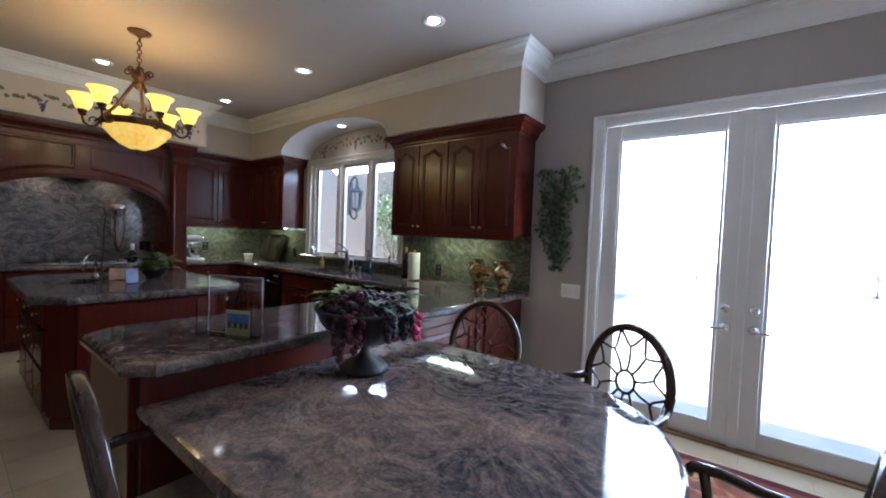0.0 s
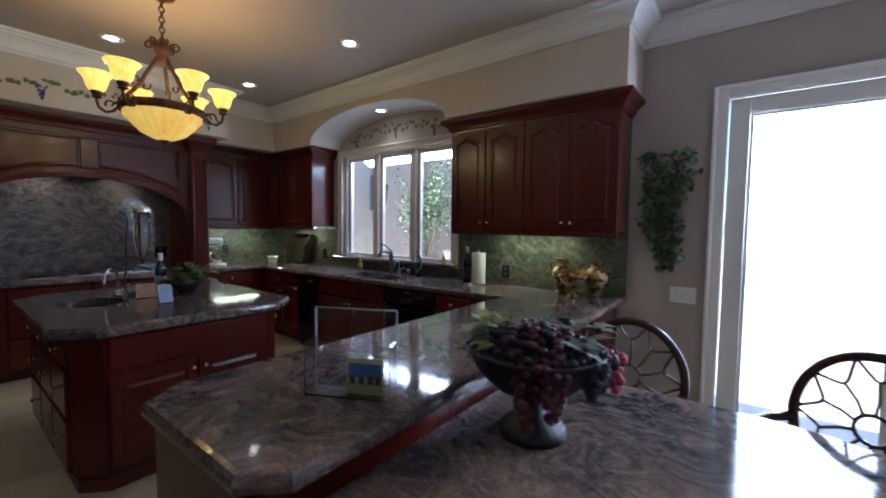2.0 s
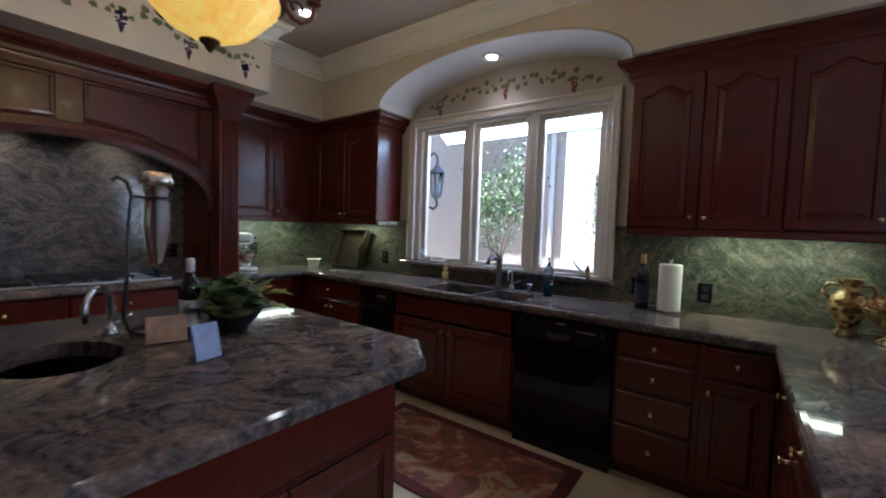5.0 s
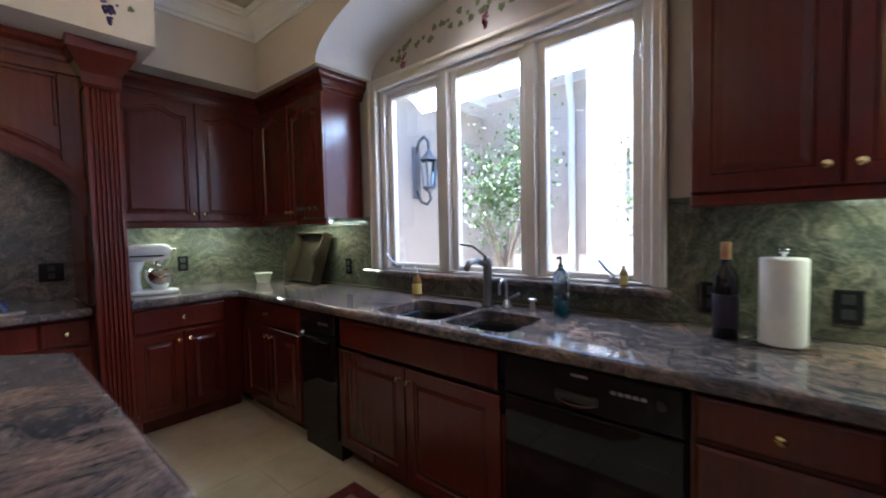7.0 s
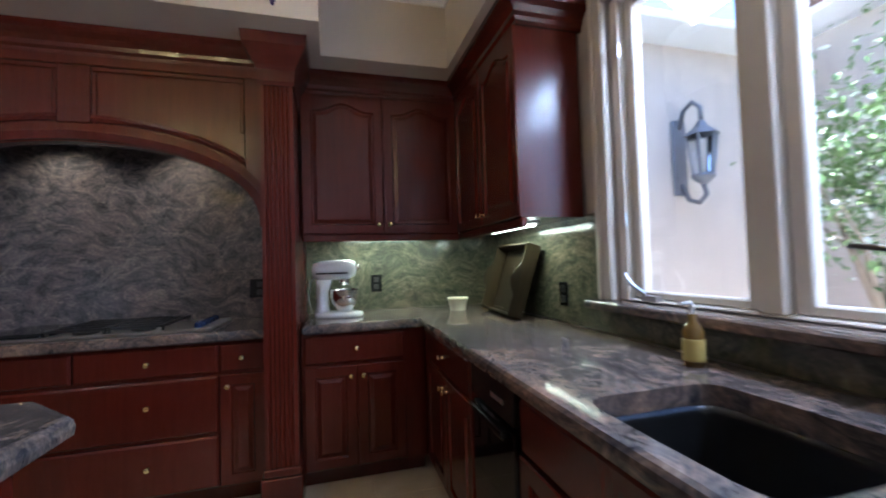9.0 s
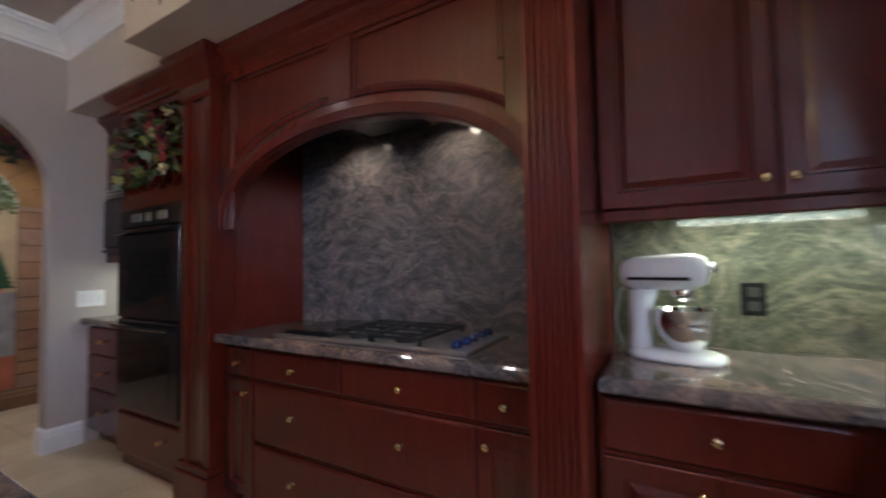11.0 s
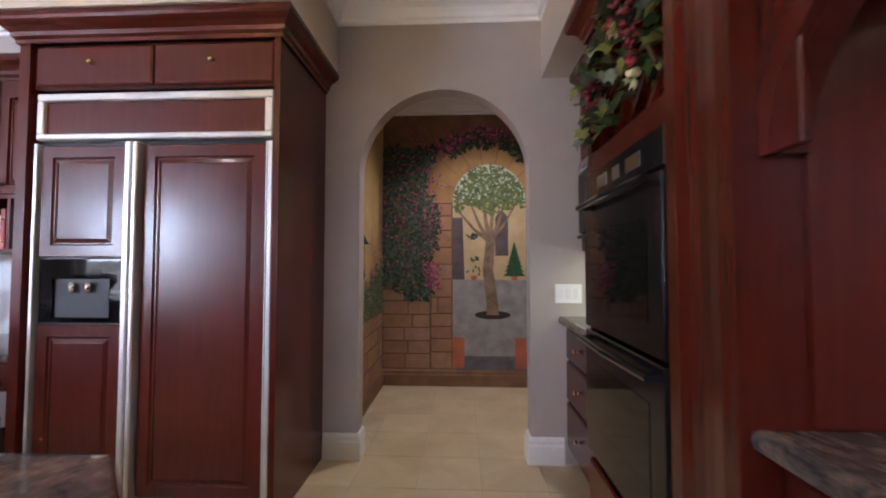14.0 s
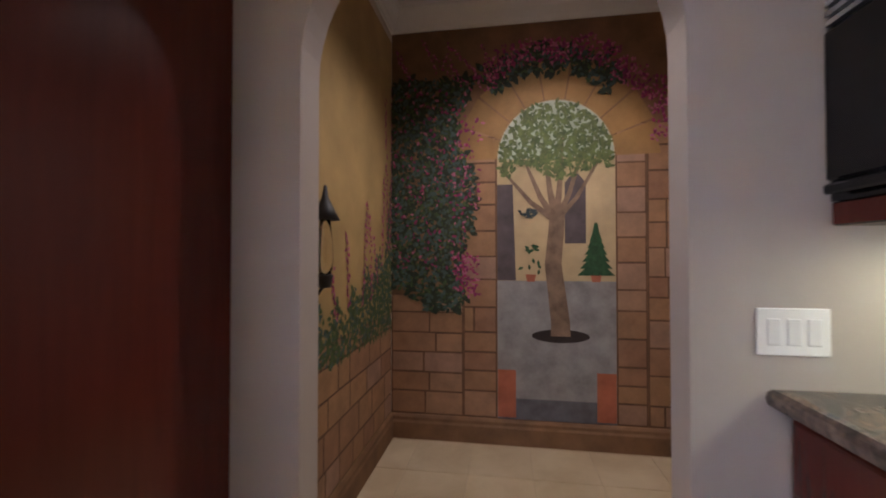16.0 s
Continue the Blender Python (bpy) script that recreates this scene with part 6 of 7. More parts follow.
def urn(x, y, k, label):
    t = thing("mosaic_urn", label, "vase", pose(x, y, CT + 0.001), "gold urns")
    part("body", lathe([(0.001, 0), (0.058 * k, 0), (0.06 * k, 0.015), (0.045 * k, 0.035), (0.055 * k, 0.07), (0.095 * k, 0.15), (0.10 * k, 0.2), (0.085 * k, 0.24), (0.05 * k, 0.27), (0.045 * k, 0.30), (0.065 * k, 0.335), (0.07 * k, 0.345), (0.05 * k, 0.34)], 28), GOLD, t, "", True)
    for s in (-1, 1):
        part("handle", tube([(s * 0.05 * k, 0, 0.30), (s * 0.10 * k, 0, 0.31), (s * 0.125 * k, 0, 0.26), (s * 0.09 * k, 0, 0.215)], 0.009, 8), GOLD, t, "", True)
    t.scale = (1, 1, 0.84)


urn(4.53, -0.19, 0.8, "gold and brown mosaic urn on the worktop")
urn(4.80, -0.17, 0.9, "taller gold and brown mosaic urn")


def potpourri():
    t = thing("potpourri_bowl", "footed gold bowl heaped with dried brown petals", "bowl", pose(4.66, -0.30, CT + 0.001))
    part("bowl", lathe([(0.001, 0), (0.05, 0), (0.05, 0.01), (0.02, 0.03), (0.02, 0.06), (0.07, 0.10), (0.11, 0.16), (0.115, 0.17), (0.105, 0.168), (0.05, 0.12)], 28), GOLD, t, "", True)
    bm = bmesh.new()
    for i in range(130):
        a, q = rnd(0, 6.28), math.sqrt(rnd(0, 1)) * 0.11
        leaf(bm, (q * math.cos(a), q * math.sin(a), 0.165 + 0.045 * (1 - (q / 0.11) ** 2)), any_way(), any_way(), rnd(0.02, 0.04), OVAL, 0.4)
    part("petals", bm, plain("dried_petals", (0.36, 0.19, 0.06), 0.7, vary=0.6, scale=60), t, "dried brown petals")


potpourri()


FAUCET_STEEL = plain("dark_faucet_steel", (0.22, 0.21, 0.20), 0.28, 1.0, 0.1, bumps=0)


def kitchen_faucet():
    t = thing("kitchen_faucet", "tall dark steel pull-down kitchen faucet", "faucet", pose(2.52, -0.165, CT + 0.001))
    part("column", lathe([(0.001, 0), (0.03, 0.0), (0.03, 0.01), (0.024, 0.02), (0.024, 0.21), (0.027, 0.225), (0.02, 0.26), (0.001, 0.268)], 18), FAUCET_STEEL, t, "", True)
    part("spout", tube([(0, -0.01, 0.22), (0, -0.09, 0.255), (0, -0.16, 0.245), (0, -0.19, 0.21)], 0.016, 10), FAUCET_STEEL, t, "", True)
    part("lever", tube([(0, 0.0, 0.26), (-0.02, -0.02, 0.285), (-0.06, -0.05, 0.325), (-0.12, -0.08, 0.335)], 0.009, 8, taper=0.6), FAUCET_STEEL, t, "", True)


kitchen_faucet()
gooseneck(2.63, -0.15, CT + 0.001, 0.15, 0.07, -90, 0.007, STEEL, "filter_tap", "small brushed steel filtered-water tap")


def air_gap():
    t = thing("air_gap_cap", "small steel air gap cap beside the sink", "fitting", pose(2.79, -0.17, CT + 0.001))
    part("body", lathe([(0.001, 0), (0.014, 0), (0.012, 0.05), (0.022, 0.054), (0.022, 0.064), (0.001, 0.066)], 14), STEEL, t, "", True)


air_gap()


def soap_bottle(x, y, z, body, liquid_label, tall=False):
    t = thing("soap_bottle", liquid_label, "bottle", pose(x, y, z))
    h = 0.19 if tall else 0.10
    r = 0.036 if tall else 0.03
    part("body", lathe([(0.001, 0), (r, 0.0), (r, h), (r * 0.7, h + 0.02), (0.012, h + 0.032), (0.012, h + 0.05), (0.001, h + 0.051)], 18), body, t, "", True)
    part("pump", tube([(0, 0, h + 0.045), (0, 0, h + 0.075), (0, -0.004, h + 0.085), (0, -0.04, h + 0.082)], 0.006, 8), BLACK_MATT if tall else WHITE, t, "", True)
    if not tall:
        part("label", lathe([(r * 1.01, 0.015), (r * 1.02, 0.02), (r * 1.02, 0.075), (r * 1.01, 0.08)], 18), plain("soap_label", (0.5, 0.4, 0.12), 0.5), t, "yellow label", True)
    else:
        part("liquid", lathe([(0.001, 0.003), (r * 0.93, 0.003), (r * 0.93, 0.075), (0.001, 0.076)], 18), plain("green_soap", (0.01, 0.12, 0.11), 0.2, vary=0.1, bumps=0), t, "teal liquid soap", True)
    return t


soap_bottle(1.96, -0.14, CT + 0.001, plain("amber_soap", (0.16, 0.09, 0.02), 0.15, vary=0.2, bumps=0), "small amber hand soap bottle with a white pump")
soap_bottle(2.94, -0.17, CT + 0.001, glass_mat("blue_glass", (0.75, 0.88, 0.95)), "tall clear glass soap dispenser with teal soap", True)
tiny = soap_bottle(3.19, -0.06, 1.064, plain("small_amber", (0.3, 0.18, 0.06), 0.2, bumps=0), "tiny amber bottle on the window sill")
tiny.scale = (0.6, 0.6, 0.62)


def mixer():
    t = thing("stand_mixer", "white stand mixer with a steel bowl", "mixer", pose(0.26, -1.15, CT + 0.001, 0, 0, 72))
    W = plain("white_enamel", (0.78, 0.78, 0.78), 0.15, vary=0.03, bumps=0)
    base = ring(0.02, 0, 0.17, 0.105, 2.6, 32)
    part("base", loft(bmesh.new(), [[(x, y, z) for x, y in offset_poly(base, d)] for d, z in ((0.004, 0.0), (0, 0.01), (0.004, 0.026), (0.03, 0.036))]), W, t, "", True)
    part("column", loft(bmesh.new(), [[(x0 + rx * c, ry * s, z) for c, s in [(math.cos(2 * math.pi * i / 20), math.sin(2 * math.pi * i / 20)) for i in range(20)]] for x0, rx, ry, z in ((-0.10, 0.05, 0.07, 0.03), (-0.10, 0.04, 0.052, 0.09), (-0.10, 0.042, 0.05, 0.18), (-0.085, 0.055, 0.055, 0.26))]), W, t, "", True)
    part("head", loft(bmesh.new(), [[(x, r * 0.9 * math.cos(a), zc + r * math.sin(a)) for a in [2 * math.pi * i / 20 for i in range(20)]] for x, r, zc in ((-0.165, 0.03, 0.325), (-0.155, 0.055, 0.325), (-0.10, 0.07, 0.325), (0.03, 0.07, 0.33), (0.10, 0.064, 0.335), (0.135, 0.05, 0.335), (0.145, 0.02, 0.335))]), W, t, "white motor head", True)
    part("band", boxes((-0.12, 0.10, -0.068, 0.068, 0.30, 0.312)), BLACK, t, "dark trim band")
    part("hub", lathe([(0.001, 0), (0.018, 0), (0.018, 0.03), (0.001, 0.031)], 14), CHROME, t, "chrome attachment hub", True).matrix_local = pose(0.14, 0, 0.345, 0, 90)
    part("planetary", lathe([(0.001, 0.22), (0.03, 0.22), (0.04, 0.25), (0.04, 0.27), (0.001, 0.27)], 16, at=(0.06, 0, 0)), CHROME, t, "", True)
    part("bowl", lathe([(0.001, 0.04), (0.05, 0.04), (0.055, 0.05), (0.085, 0.09), (0.098, 0.14), (0.10, 0.19), (0.104, 0.192), (0.096, 0.188), (0.08, 0.09), (0.001, 0.06)], 28, at=(0.06, 0, 0)), CHROME, t, "polished steel bowl", True)
    part("cord", tube([(-0.13, 0.02, 0.30), (-0.19, 0.02, 0.25), (-0.21, 0.02, 0.12), (-0.19, 0.03, 0.02)], 0.006, 6), plain("grey_cord", (0.35, 0.36, 0.38), 0.5), t, "grey power cord", True)
    t.scale = (0.9, 0.9, 0.9)


mixer()


def white_pot():
    t = thing("ceramic_pot", "small white ribbed ceramic pot", "pot", pose(0.33, -0.36, CT + 0.001))
    part("pot", fluted([(0.001, 0.0), (0.05, 0.0), (0.052, 0.005), (0.063, 0.07), (0.07, 0.072), (0.071, 0.085), (0.06, 0.086), (0.05, 0.02), (0.001, 0.015)], 96, 32, 0.008), plain("cream_ceramic", (0.74, 0.71, 0.60), 0.3, vary=0.05), t, "", True)


white_pot()


def tray():
    t = thing("serving_tray", "dark wooden tray with a woven base leaning on the wall", "tray", pose(0.66, -0.17, CT + 0.003, 0, 0, -4) @ pose(0, 0, 0, -18))
    D = wood("tray_wood", (0.014, 0.0095, 0.005), (0.036, 0.024, 0.011), 0.6, (14, 14, 0.9), 0.0)
    D.node_tree.nodes["Principled BSDF"].inputs["Specular IOR Level"].default_value = 0.15
    w, h = 0.50, 0.42
    for i in range(30):
        z = 0.02 + i * (h - 0.04) / 30
        part("weave_strip", boxes((-w / 2 + 0.012, w / 2 - 0.012, 0.0 + (0.002 if i % 2 else 0.0), 0.006 + (0.002 if i % 2 else 0.0), z, z + (h - 0.04) / 30 - 0.001)), D, t)
    part("rim", boxes((-w / 2, w / 2, -0.075, 0.01, 0.0, 0.014), bevel=0.003), D, t)
    part("rim", boxes((-w / 2, w / 2, -0.075, 0.01, h - 0.014, h), bevel=0.003), D, t)
    for s in (-1, 1):
        bm = bmesh.new()
        x0, x1 = (s * w / 2 - 0.014, s * w / 2) if s > 0 else (s * w / 2, s * w / 2 + 0.014)
        prof = [(0.01, 0.014), (-0.075, 0.014), (-0.075, 0.12), (-0.105, 0.17), (-0.115, 0.21), (-0.105, 0.25), (-0.075, 0.30), (-0.075, h - 0.014), (0.01, h - 0.014)]
        loft(bm, [[(x, y, z) for y, z in prof] for x in (x0, x1)])
        part("handle_side", bm, D, t)


tray()

# ---- wall greenery ----


def ivy():
    t = thing("hanging_ivy", "trailing green ivy arrangement hung on the wall", "plant", pose(5.245, -0.02, 0))
    bm = bmesh.new()
    dark = bmesh.new()
    for i in range(560):
        s = rnd(0, 1) ** 1.25
        z = 2.02 - s * 0.86
        w = 0.145 * (1 - s) ** 0.5 + 0.045 if s < 0.9 else 0.06
        if 0.42 < s < 0.5:
            w *= 0.7
        x = rnd(-w, w) + 0.03 * math.sin(9 * s)
        y = -rnd(0.01, 0.13) * (1 - 0.5 * s)
        leaf(bm if i % 3 else dark, (x, y, z), (rnd(-1, 1), rnd(-1.2, 0.1), rnd(-1.2, 0.5)), any_way(), rnd(0.028, 0.05))
    part("leaves", bm, LEAF, t, "dull green leaves")
    part("leaves", dark, LEAF_SILVER, t, "grey-green leaves")
    for k in range(6):
        part("vine", tube([(rnd(-0.12, 0.12), -0.02, 1.98), (rnd(-0.1, 0.1), -0.05, 1.75), (rnd(-0.05, 0.05), -0.04, 1.45), (rnd(-0.05, 0.05), -0.03, 1.22)], 0.004, 5), STEM, t)


ivy()


def rack_garland():
    t = thing("grape_garland", "artificial vine with red grapes and pale flowers on the wine rack", "plant")
    for mm, n, lab in ((LEAF, 70, "green vine leaves"), (LEAF_PALE, 24, "yellowish vine leaves"), (LEAF_SILVER, 30, "grey-green vine leaves")):
        bm = bmesh.new()
        for i in range(n):
            y, z = rnd(-4.30, -3.58), rnd(1.78, 2.24)
            if z < 2.0 and -4.0 < y < -3.85:
                z += 0.2
            leaf(bm, (rnd(0.57, 0.64), y, z), (rnd(0.1, 1), rnd(-1, 1), rnd(-1, 0.6)), (0, 0, 1), rnd(0.05, 0.09))
        part("leaves", bm, mm, t, lab)
    for y, z in ((-4.14, 2.02), (-3.75, 2.12), (-3.9, 2.22)):
        grape_bunch("grape_bunch", plain("rack_grapes", (0.22, 0.02, 0.03), 0.35, vary=0.4, scale=20, bumps=0), t, (0.62, y, z), 0.20, 0.035, 0.014, 40, "red grape bunch")
    for y, z in ((-3.72, 1.86), (-3.85, 2.1), (-3.68, 2.2)):
        bm = bmesh.new()
        for i in range(14):
            leaf(bm, (0.63, y, z), any_way(), any_way(), 0.04, OVAL, 0.4)
        part("flower", bm, plain("pale_flower", (0.62, 0.56, 0.30), 0.6, vary=0.2), t, "pale yellow flower")
    part("vine", tube([(0.60, -4.28, 2.25), (0.61, -4.1, 2.1), (0.61, -3.9, 2.2), (0.61, -3.7, 2.0), (0.61, -3.6, 1.85)], 0.006, 6), STEM, t)


rack_garland()

# ---- desk things ----


def phone():
    t = thing("wall_phone", "grey wall telephone above the desk", "telephone", pose(4.42, SOUTH + 0.008, 0.87, 0, 0, 180))
    G = plain("grey_plastic", (0.42, 0.42, 0.40), 0.45, vary=0.05)
    part("body", boxes((-0.10, 0.06, -0.06, 0.0, 0.0, 0.22), bevel=0.012, seg=2), G, t)
    part("handset", tube([(0.09, -0.07, 0.02), (0.10, -0.09, 0.06), (0.10, -0.095, 0.15), (0.09, -0.07, 0.2)], 0.022, 10), G, t, "", True)
    part("keypad", boxes((-0.085, 0.03, -0.064, -0.06, 0.02, 0.12)), WHITE_WALL, t, "pale keypad panel")
    part("cord", tube([(0.09 + 0.012 * math.cos(i), -0.05 + 0.012 * math.sin(i), 0.02 - i * 0.0018) for i in range(70)], 0.003, 5), G, t, "coiled cord")
    n = thing("note_paper", "pale yellow paper taped to the wall", "paper", pose(3.98, SOUTH + 0.008, 0.96, 0, 0, 180))
    part("sheet", boxes((-0.06, 0.06, -0.002, 0.0, 0, 0.18)), plain("yellow_paper", (0.68, 0.66, 0.42), 0.7, vary=0.04), n)


phone()

# ---- stencilled grapevine borders ----
STENCIL_GREEN = plain("stencil_green", (0.14, 0.16, 0.07), 0.8, vary=0.4, scale=30, bumps=0)
STENCIL_PURPLE = plain("stencil_purple", (0.10, 0.06, 0.18), 0.8, vary=0.4, scale=60, bumps=0)
STENCIL_RED = plain("stencil_red", (0.18, 0.04, 0.07), 0.8, vary=0.4, scale=60, bumps=0)


def flat_leaf(bm, u, v, size, ang, place, shape=LOBES):
    c, s = math.cos(ang), math.sin(ang)
    vs = [bm.verts.new(place(u + size * (a * c - b * s), v + size * (a * s + b * c))) for a, b in shape]
    mid = bm.verts.new(place(u + size * (-0.45 * s), v + size * 0.45 * c))
    for i in range(len(vs)):
        bm.faces.new((mid, vs[i], vs[(i + 1) % len(vs)]))


def disc(bm, u, v, r, place, n=7):
    vs = [bm.verts.new(place(u + r * math.cos(2 * math.pi * i / n), v + r * math.sin(2 * math.pi * i / n))) for i in range(n)]
    bm.faces.new(vs)


def border(label, place, u0, u1, v_at, grapes, grape_mat):
    t = thing("stencil_border", label, "wall stencil")
    bm = bmesh.new()
    n = int((u1 - u0) / 0.035)
    for i in range(n):
        u = u0 + (u1 - u0) * (i + rnd(-0.3, 0.3)) / n
        flat_leaf(bm, u, v_at(u) + rnd(-0.045, 0.05), rnd(0.028, 0.052), rnd(0, 6.28), place)
    part("leaves", bm, STENCIL_GREEN, t, "painted green vine leaves")
    for g in grapes:
        bm = bmesh.new()
        for j in range(38):
            s = rnd(0, 1)
            disc(bm, g + rnd(-1, 1) * 0.038 * (1 - s) ** 0.8, v_at(g) - 0.01 - 0.12 * s, 0.0085, place)
        part("grape_cluster", bm, grape_mat, t, "painted grape cluster")
    return t


border("painted grapevine border on the hood soffit", lambda u, v: (0.9015, u, v), -3.45, -1.28, lambda u: 2.65 + 0.02 * math.sin(5 * u), (-3.2, -2.75, -2.2, -1.82, -1.42), STENCIL_PURPLE)
border("painted grapevine border above the window", lambda u, v: (u, -0.0015, v), 1.62, 3.24, lambda u: 2.525 + 0.09 * math.sin(math.pi * (u - 1.55) / 1.75), (1.74, 2.42, 3.0), STENCIL_RED)

# ---- garden mural ----
OCHRE = plain("mural_ochre", (0.30, 0.165, 0.055), 0.75, vary=0.3, scale=4, bumps=0.05)
UMBER = plain("mural_umber", (0.19, 0.10, 0.046), 0.75, vary=0.3, scale=5, bumps=0.05)


def painted_stone():
    m, nt, b = mat("mural_stone", 0.75)
    geo = nt.nodes.new("ShaderNodeNewGeometry")
    f = noise_node(nt, geo.outputs["Position"], 9, 5, 0.65)
    info = nt.nodes.new("ShaderNodeObjectInfo")
    a = ramp(nt, info.outputs["Random"], (0.0, (0.27, 0.14, 0.08)), (0.5, (0.34, 0.19, 0.09)), (1.0, (0.31, 0.19, 0.14)))
    nt.links.new(mix(nt, 0.6, a, ramp(nt, f, (0.3, (0.6, 0.6, 0.6)), (0.7, (1.3, 1.25, 1.2))), "MULTIPLY"), b.inputs["Base Color"])
    return m


STONES = painted_stone()
MUR = -6.53


def on_mural(layer):
    return lambda u, v: (u * 1.02 + 0.07, MUR + 0.0012 * layer, 0.17 + (v - 0.17) * 1.046)


def on_side(layer):
    return lambda u, v: (2.03 - 0.0012 * layer, u, v)


def poly(bm, pts, place):
    bm.faces.new([bm.verts.new(place(u, v)) for u, v in pts])


def stone_courses(parent, u0, u1, v0, v1, place, course=0.135):
    v = v0
    while v < v1 - 0.03:
        h = min(rnd(0.8, 1.35) * course, v1 - v)
        u = u0
        while u < u1 - 0.02:
            w = min(rnd(0.13, 0.31), u1 - u)
            if u1 - u - w < 0.05:
                w = u1 - u
            g = rnd(0.0045, 0.0075)
            bm = bmesh.new()
            poly(bm, [(u + g, v + g), (u + w - g, v + g), (u + w - g, v + h - g), (u + g, v + h - g)], place)
            part("painted_stone", bm, STONES, parent)
            u += w
        v += h


def mural():
    t = thing("garden_mural", "painted mural of a vine-covered stone arch and courtyard tree", "mural")
    cx, hw, spring = 0.83, 0.37, 1.82
    bm = bmesh.new()
    poly(bm, [(-0.066, 0.165), (1.918, 0.165), (1.918, 2.75), (-0.066, 2.75)], on_mural(1))
    part("ground_colour", bm, UMBER, t, "painted brown ground")
    joint = plain("mural_joint", (0.125, 0.064, 0.033), 0.8, vary=0.3, scale=12, bumps=0)
    for a, b, top in ((1.203, 1.425, 2.02), (0.275, 0.458, 2.02), (-0.066, 0.272, 2.02), (1.426, 1.917, 0.95)):
        bm = bmesh.new()
        poly(bm, [(a, 0.168), (b, 0.168), (b, top), (a, top)], on_mural(1.5))
        part("painted_joint", bm, joint, t, "painted dark mortar joints")
        stone_courses(t, a + 0.003, b - 0.003, 0.17, top, on_mural(2))
    n = 9
    for i in range(n):
        bm = bmesh.new()
        a0, a1 = math.pi * i / n + 0.012, math.pi * (i + 1) / n - 0.012
        poly(bm, [(cx + r * math.cos(a), spring + r * math.sin(a)) for r, a in ((hw + 0.005, a0), (hw + 0.27, a0), (hw + 0.27, a1), (hw + 0.005, a1))], on_mural(2.2))
        part("arch_stone", bm, OCHRE, t, "painted ochre arch stone")
    # view through the painted arch
    arch = [(cx - hw, 0.17), (cx + hw, 0.17)] + [(cx + hw * math.cos(math.pi * i / 20), spring + hw * math.sin(math.pi * i / 20)) for i in range(21)]
    bm = bmesh.new()
    poly(bm, arch, on_mural(3))
    part("facade", bm, plain("mural_facade", (0.48, 0.36, 0.20), 0.75, vary=0.15, scale=5, bumps=0), t, "painted cream facade")
    bm = bmesh.new()
    poly(bm, [(cx - hw, 0.17), (cx + hw, 0.17), (cx + hw, 1.045), (cx - hw, 1.045)], on_mural(4))
    part("paving", bm, plain("mural_paving", (0.27, 0.26, 0.26), 0.75, vary=0.25, scale=9, bumps=0), t, "painted grey paving")
    bm = bmesh.new()
    poly(bm, [(cx - hw, 0.17), (cx + hw, 0.17), (cx + hw - 0.1, 0.30), (cx - hw + 0.1, 0.30)], on_mural(5))
    part("threshold", bm, plain("mural_slate", (0.12, 0.12, 0.14), 0.75, vary=0.3, bumps=0), t, "painted dark threshold")
    bm = bmesh.new()
    poly(bm, [(cx + hw - 0.12, 1.046), (cx + hw, 1.046), (cx + hw, 1.66), (cx + hw - 0.10, 1.66)], on_mural(4))
    shadow = plain("mural_shadow", (0.09, 0.07, 0.075), 0.75, vary=0.3, bumps=0)
    part("painted_doorway", bm, shadow, t, "painted dark doorway")
    bm = bmesh.new()
    poly(bm, [(0.64, 1.28), (0.77, 1.28), (0.77, 1.66), (0.705, 1.74), (0.64, 1.66)], on_mural(4))
    part("painted_window", bm, shadow, t, "painted dark arched window")
    bm = bmesh.new()
    poly(bm, [(cx + (hw - 0.004) * math.cos(math.pi * i / 20), spring + (hw - 0.004) * math.sin(math.pi * i / 20)) for i in range(21)], on_mural(3.5))
    part("painted_sky", bm, plain("mural_sky", (0.42, 0.46, 0.40), 0.75, vary=0.25, scale=14, bumps=0), t, "pale painted sky behind the tree")
    bm = bmesh.new()
    for i in range(26):
        flat_leaf(bm, 1.0 + rnd(-0.045, 0.045), 1.475 + rnd(-0.025, 0.03), 0.03, rnd(0, 6.28), on_mural(6 + 0.02 * i), OVAL)
    part("painted_basket", bm, plain("mural_basket", (0.03, 0.045, 0.05), 0.75, vary=0.4, bumps=0), t, "painted hanging basket of leaves")
    clay = plain("mural_terracotta", (0.40, 0.12, 0.06), 0.75, vary=0.2, bumps=0)
    for s in (-1, 1):
        x = cx + s * (hw - 0.06)
        bm = bmesh.new()
        poly(bm, [(x - 0.058, 0.18), (x + 0.058, 0.18), (x + 0.058, 0.48), (x - 0.058, 0.48)], on_mural(6))
        part("painted_block", bm, clay, t, "painted terracotta block")
    for x in (0.985, 0.58):
        bm = bmesh.new()
        poly(bm, [(x - 0.024, 1.04), (x + 0.024, 1.04), (x + 0.034, 1.085), (x - 0.034, 1.085)], on_mural(6))
        part("painted_pot", bm, clay, t, "painted terracotta pot")
    bm = bmesh.new()
    vs = [on_mural(5)(0.80 + 0.18 * math.cos(2 * math.pi * i / 28), 0.70 + 0.042 * math.sin(2 * math.pi * i / 28)) for i in range(28)]
    bm.faces.new([bm.verts.new(v) for v in vs])
    part("tree_pit", bm, plain("mural_soil", (0.03, 0.02, 0.018), 0.8, vary=0.3, bumps=0), t, "painted dark soil")

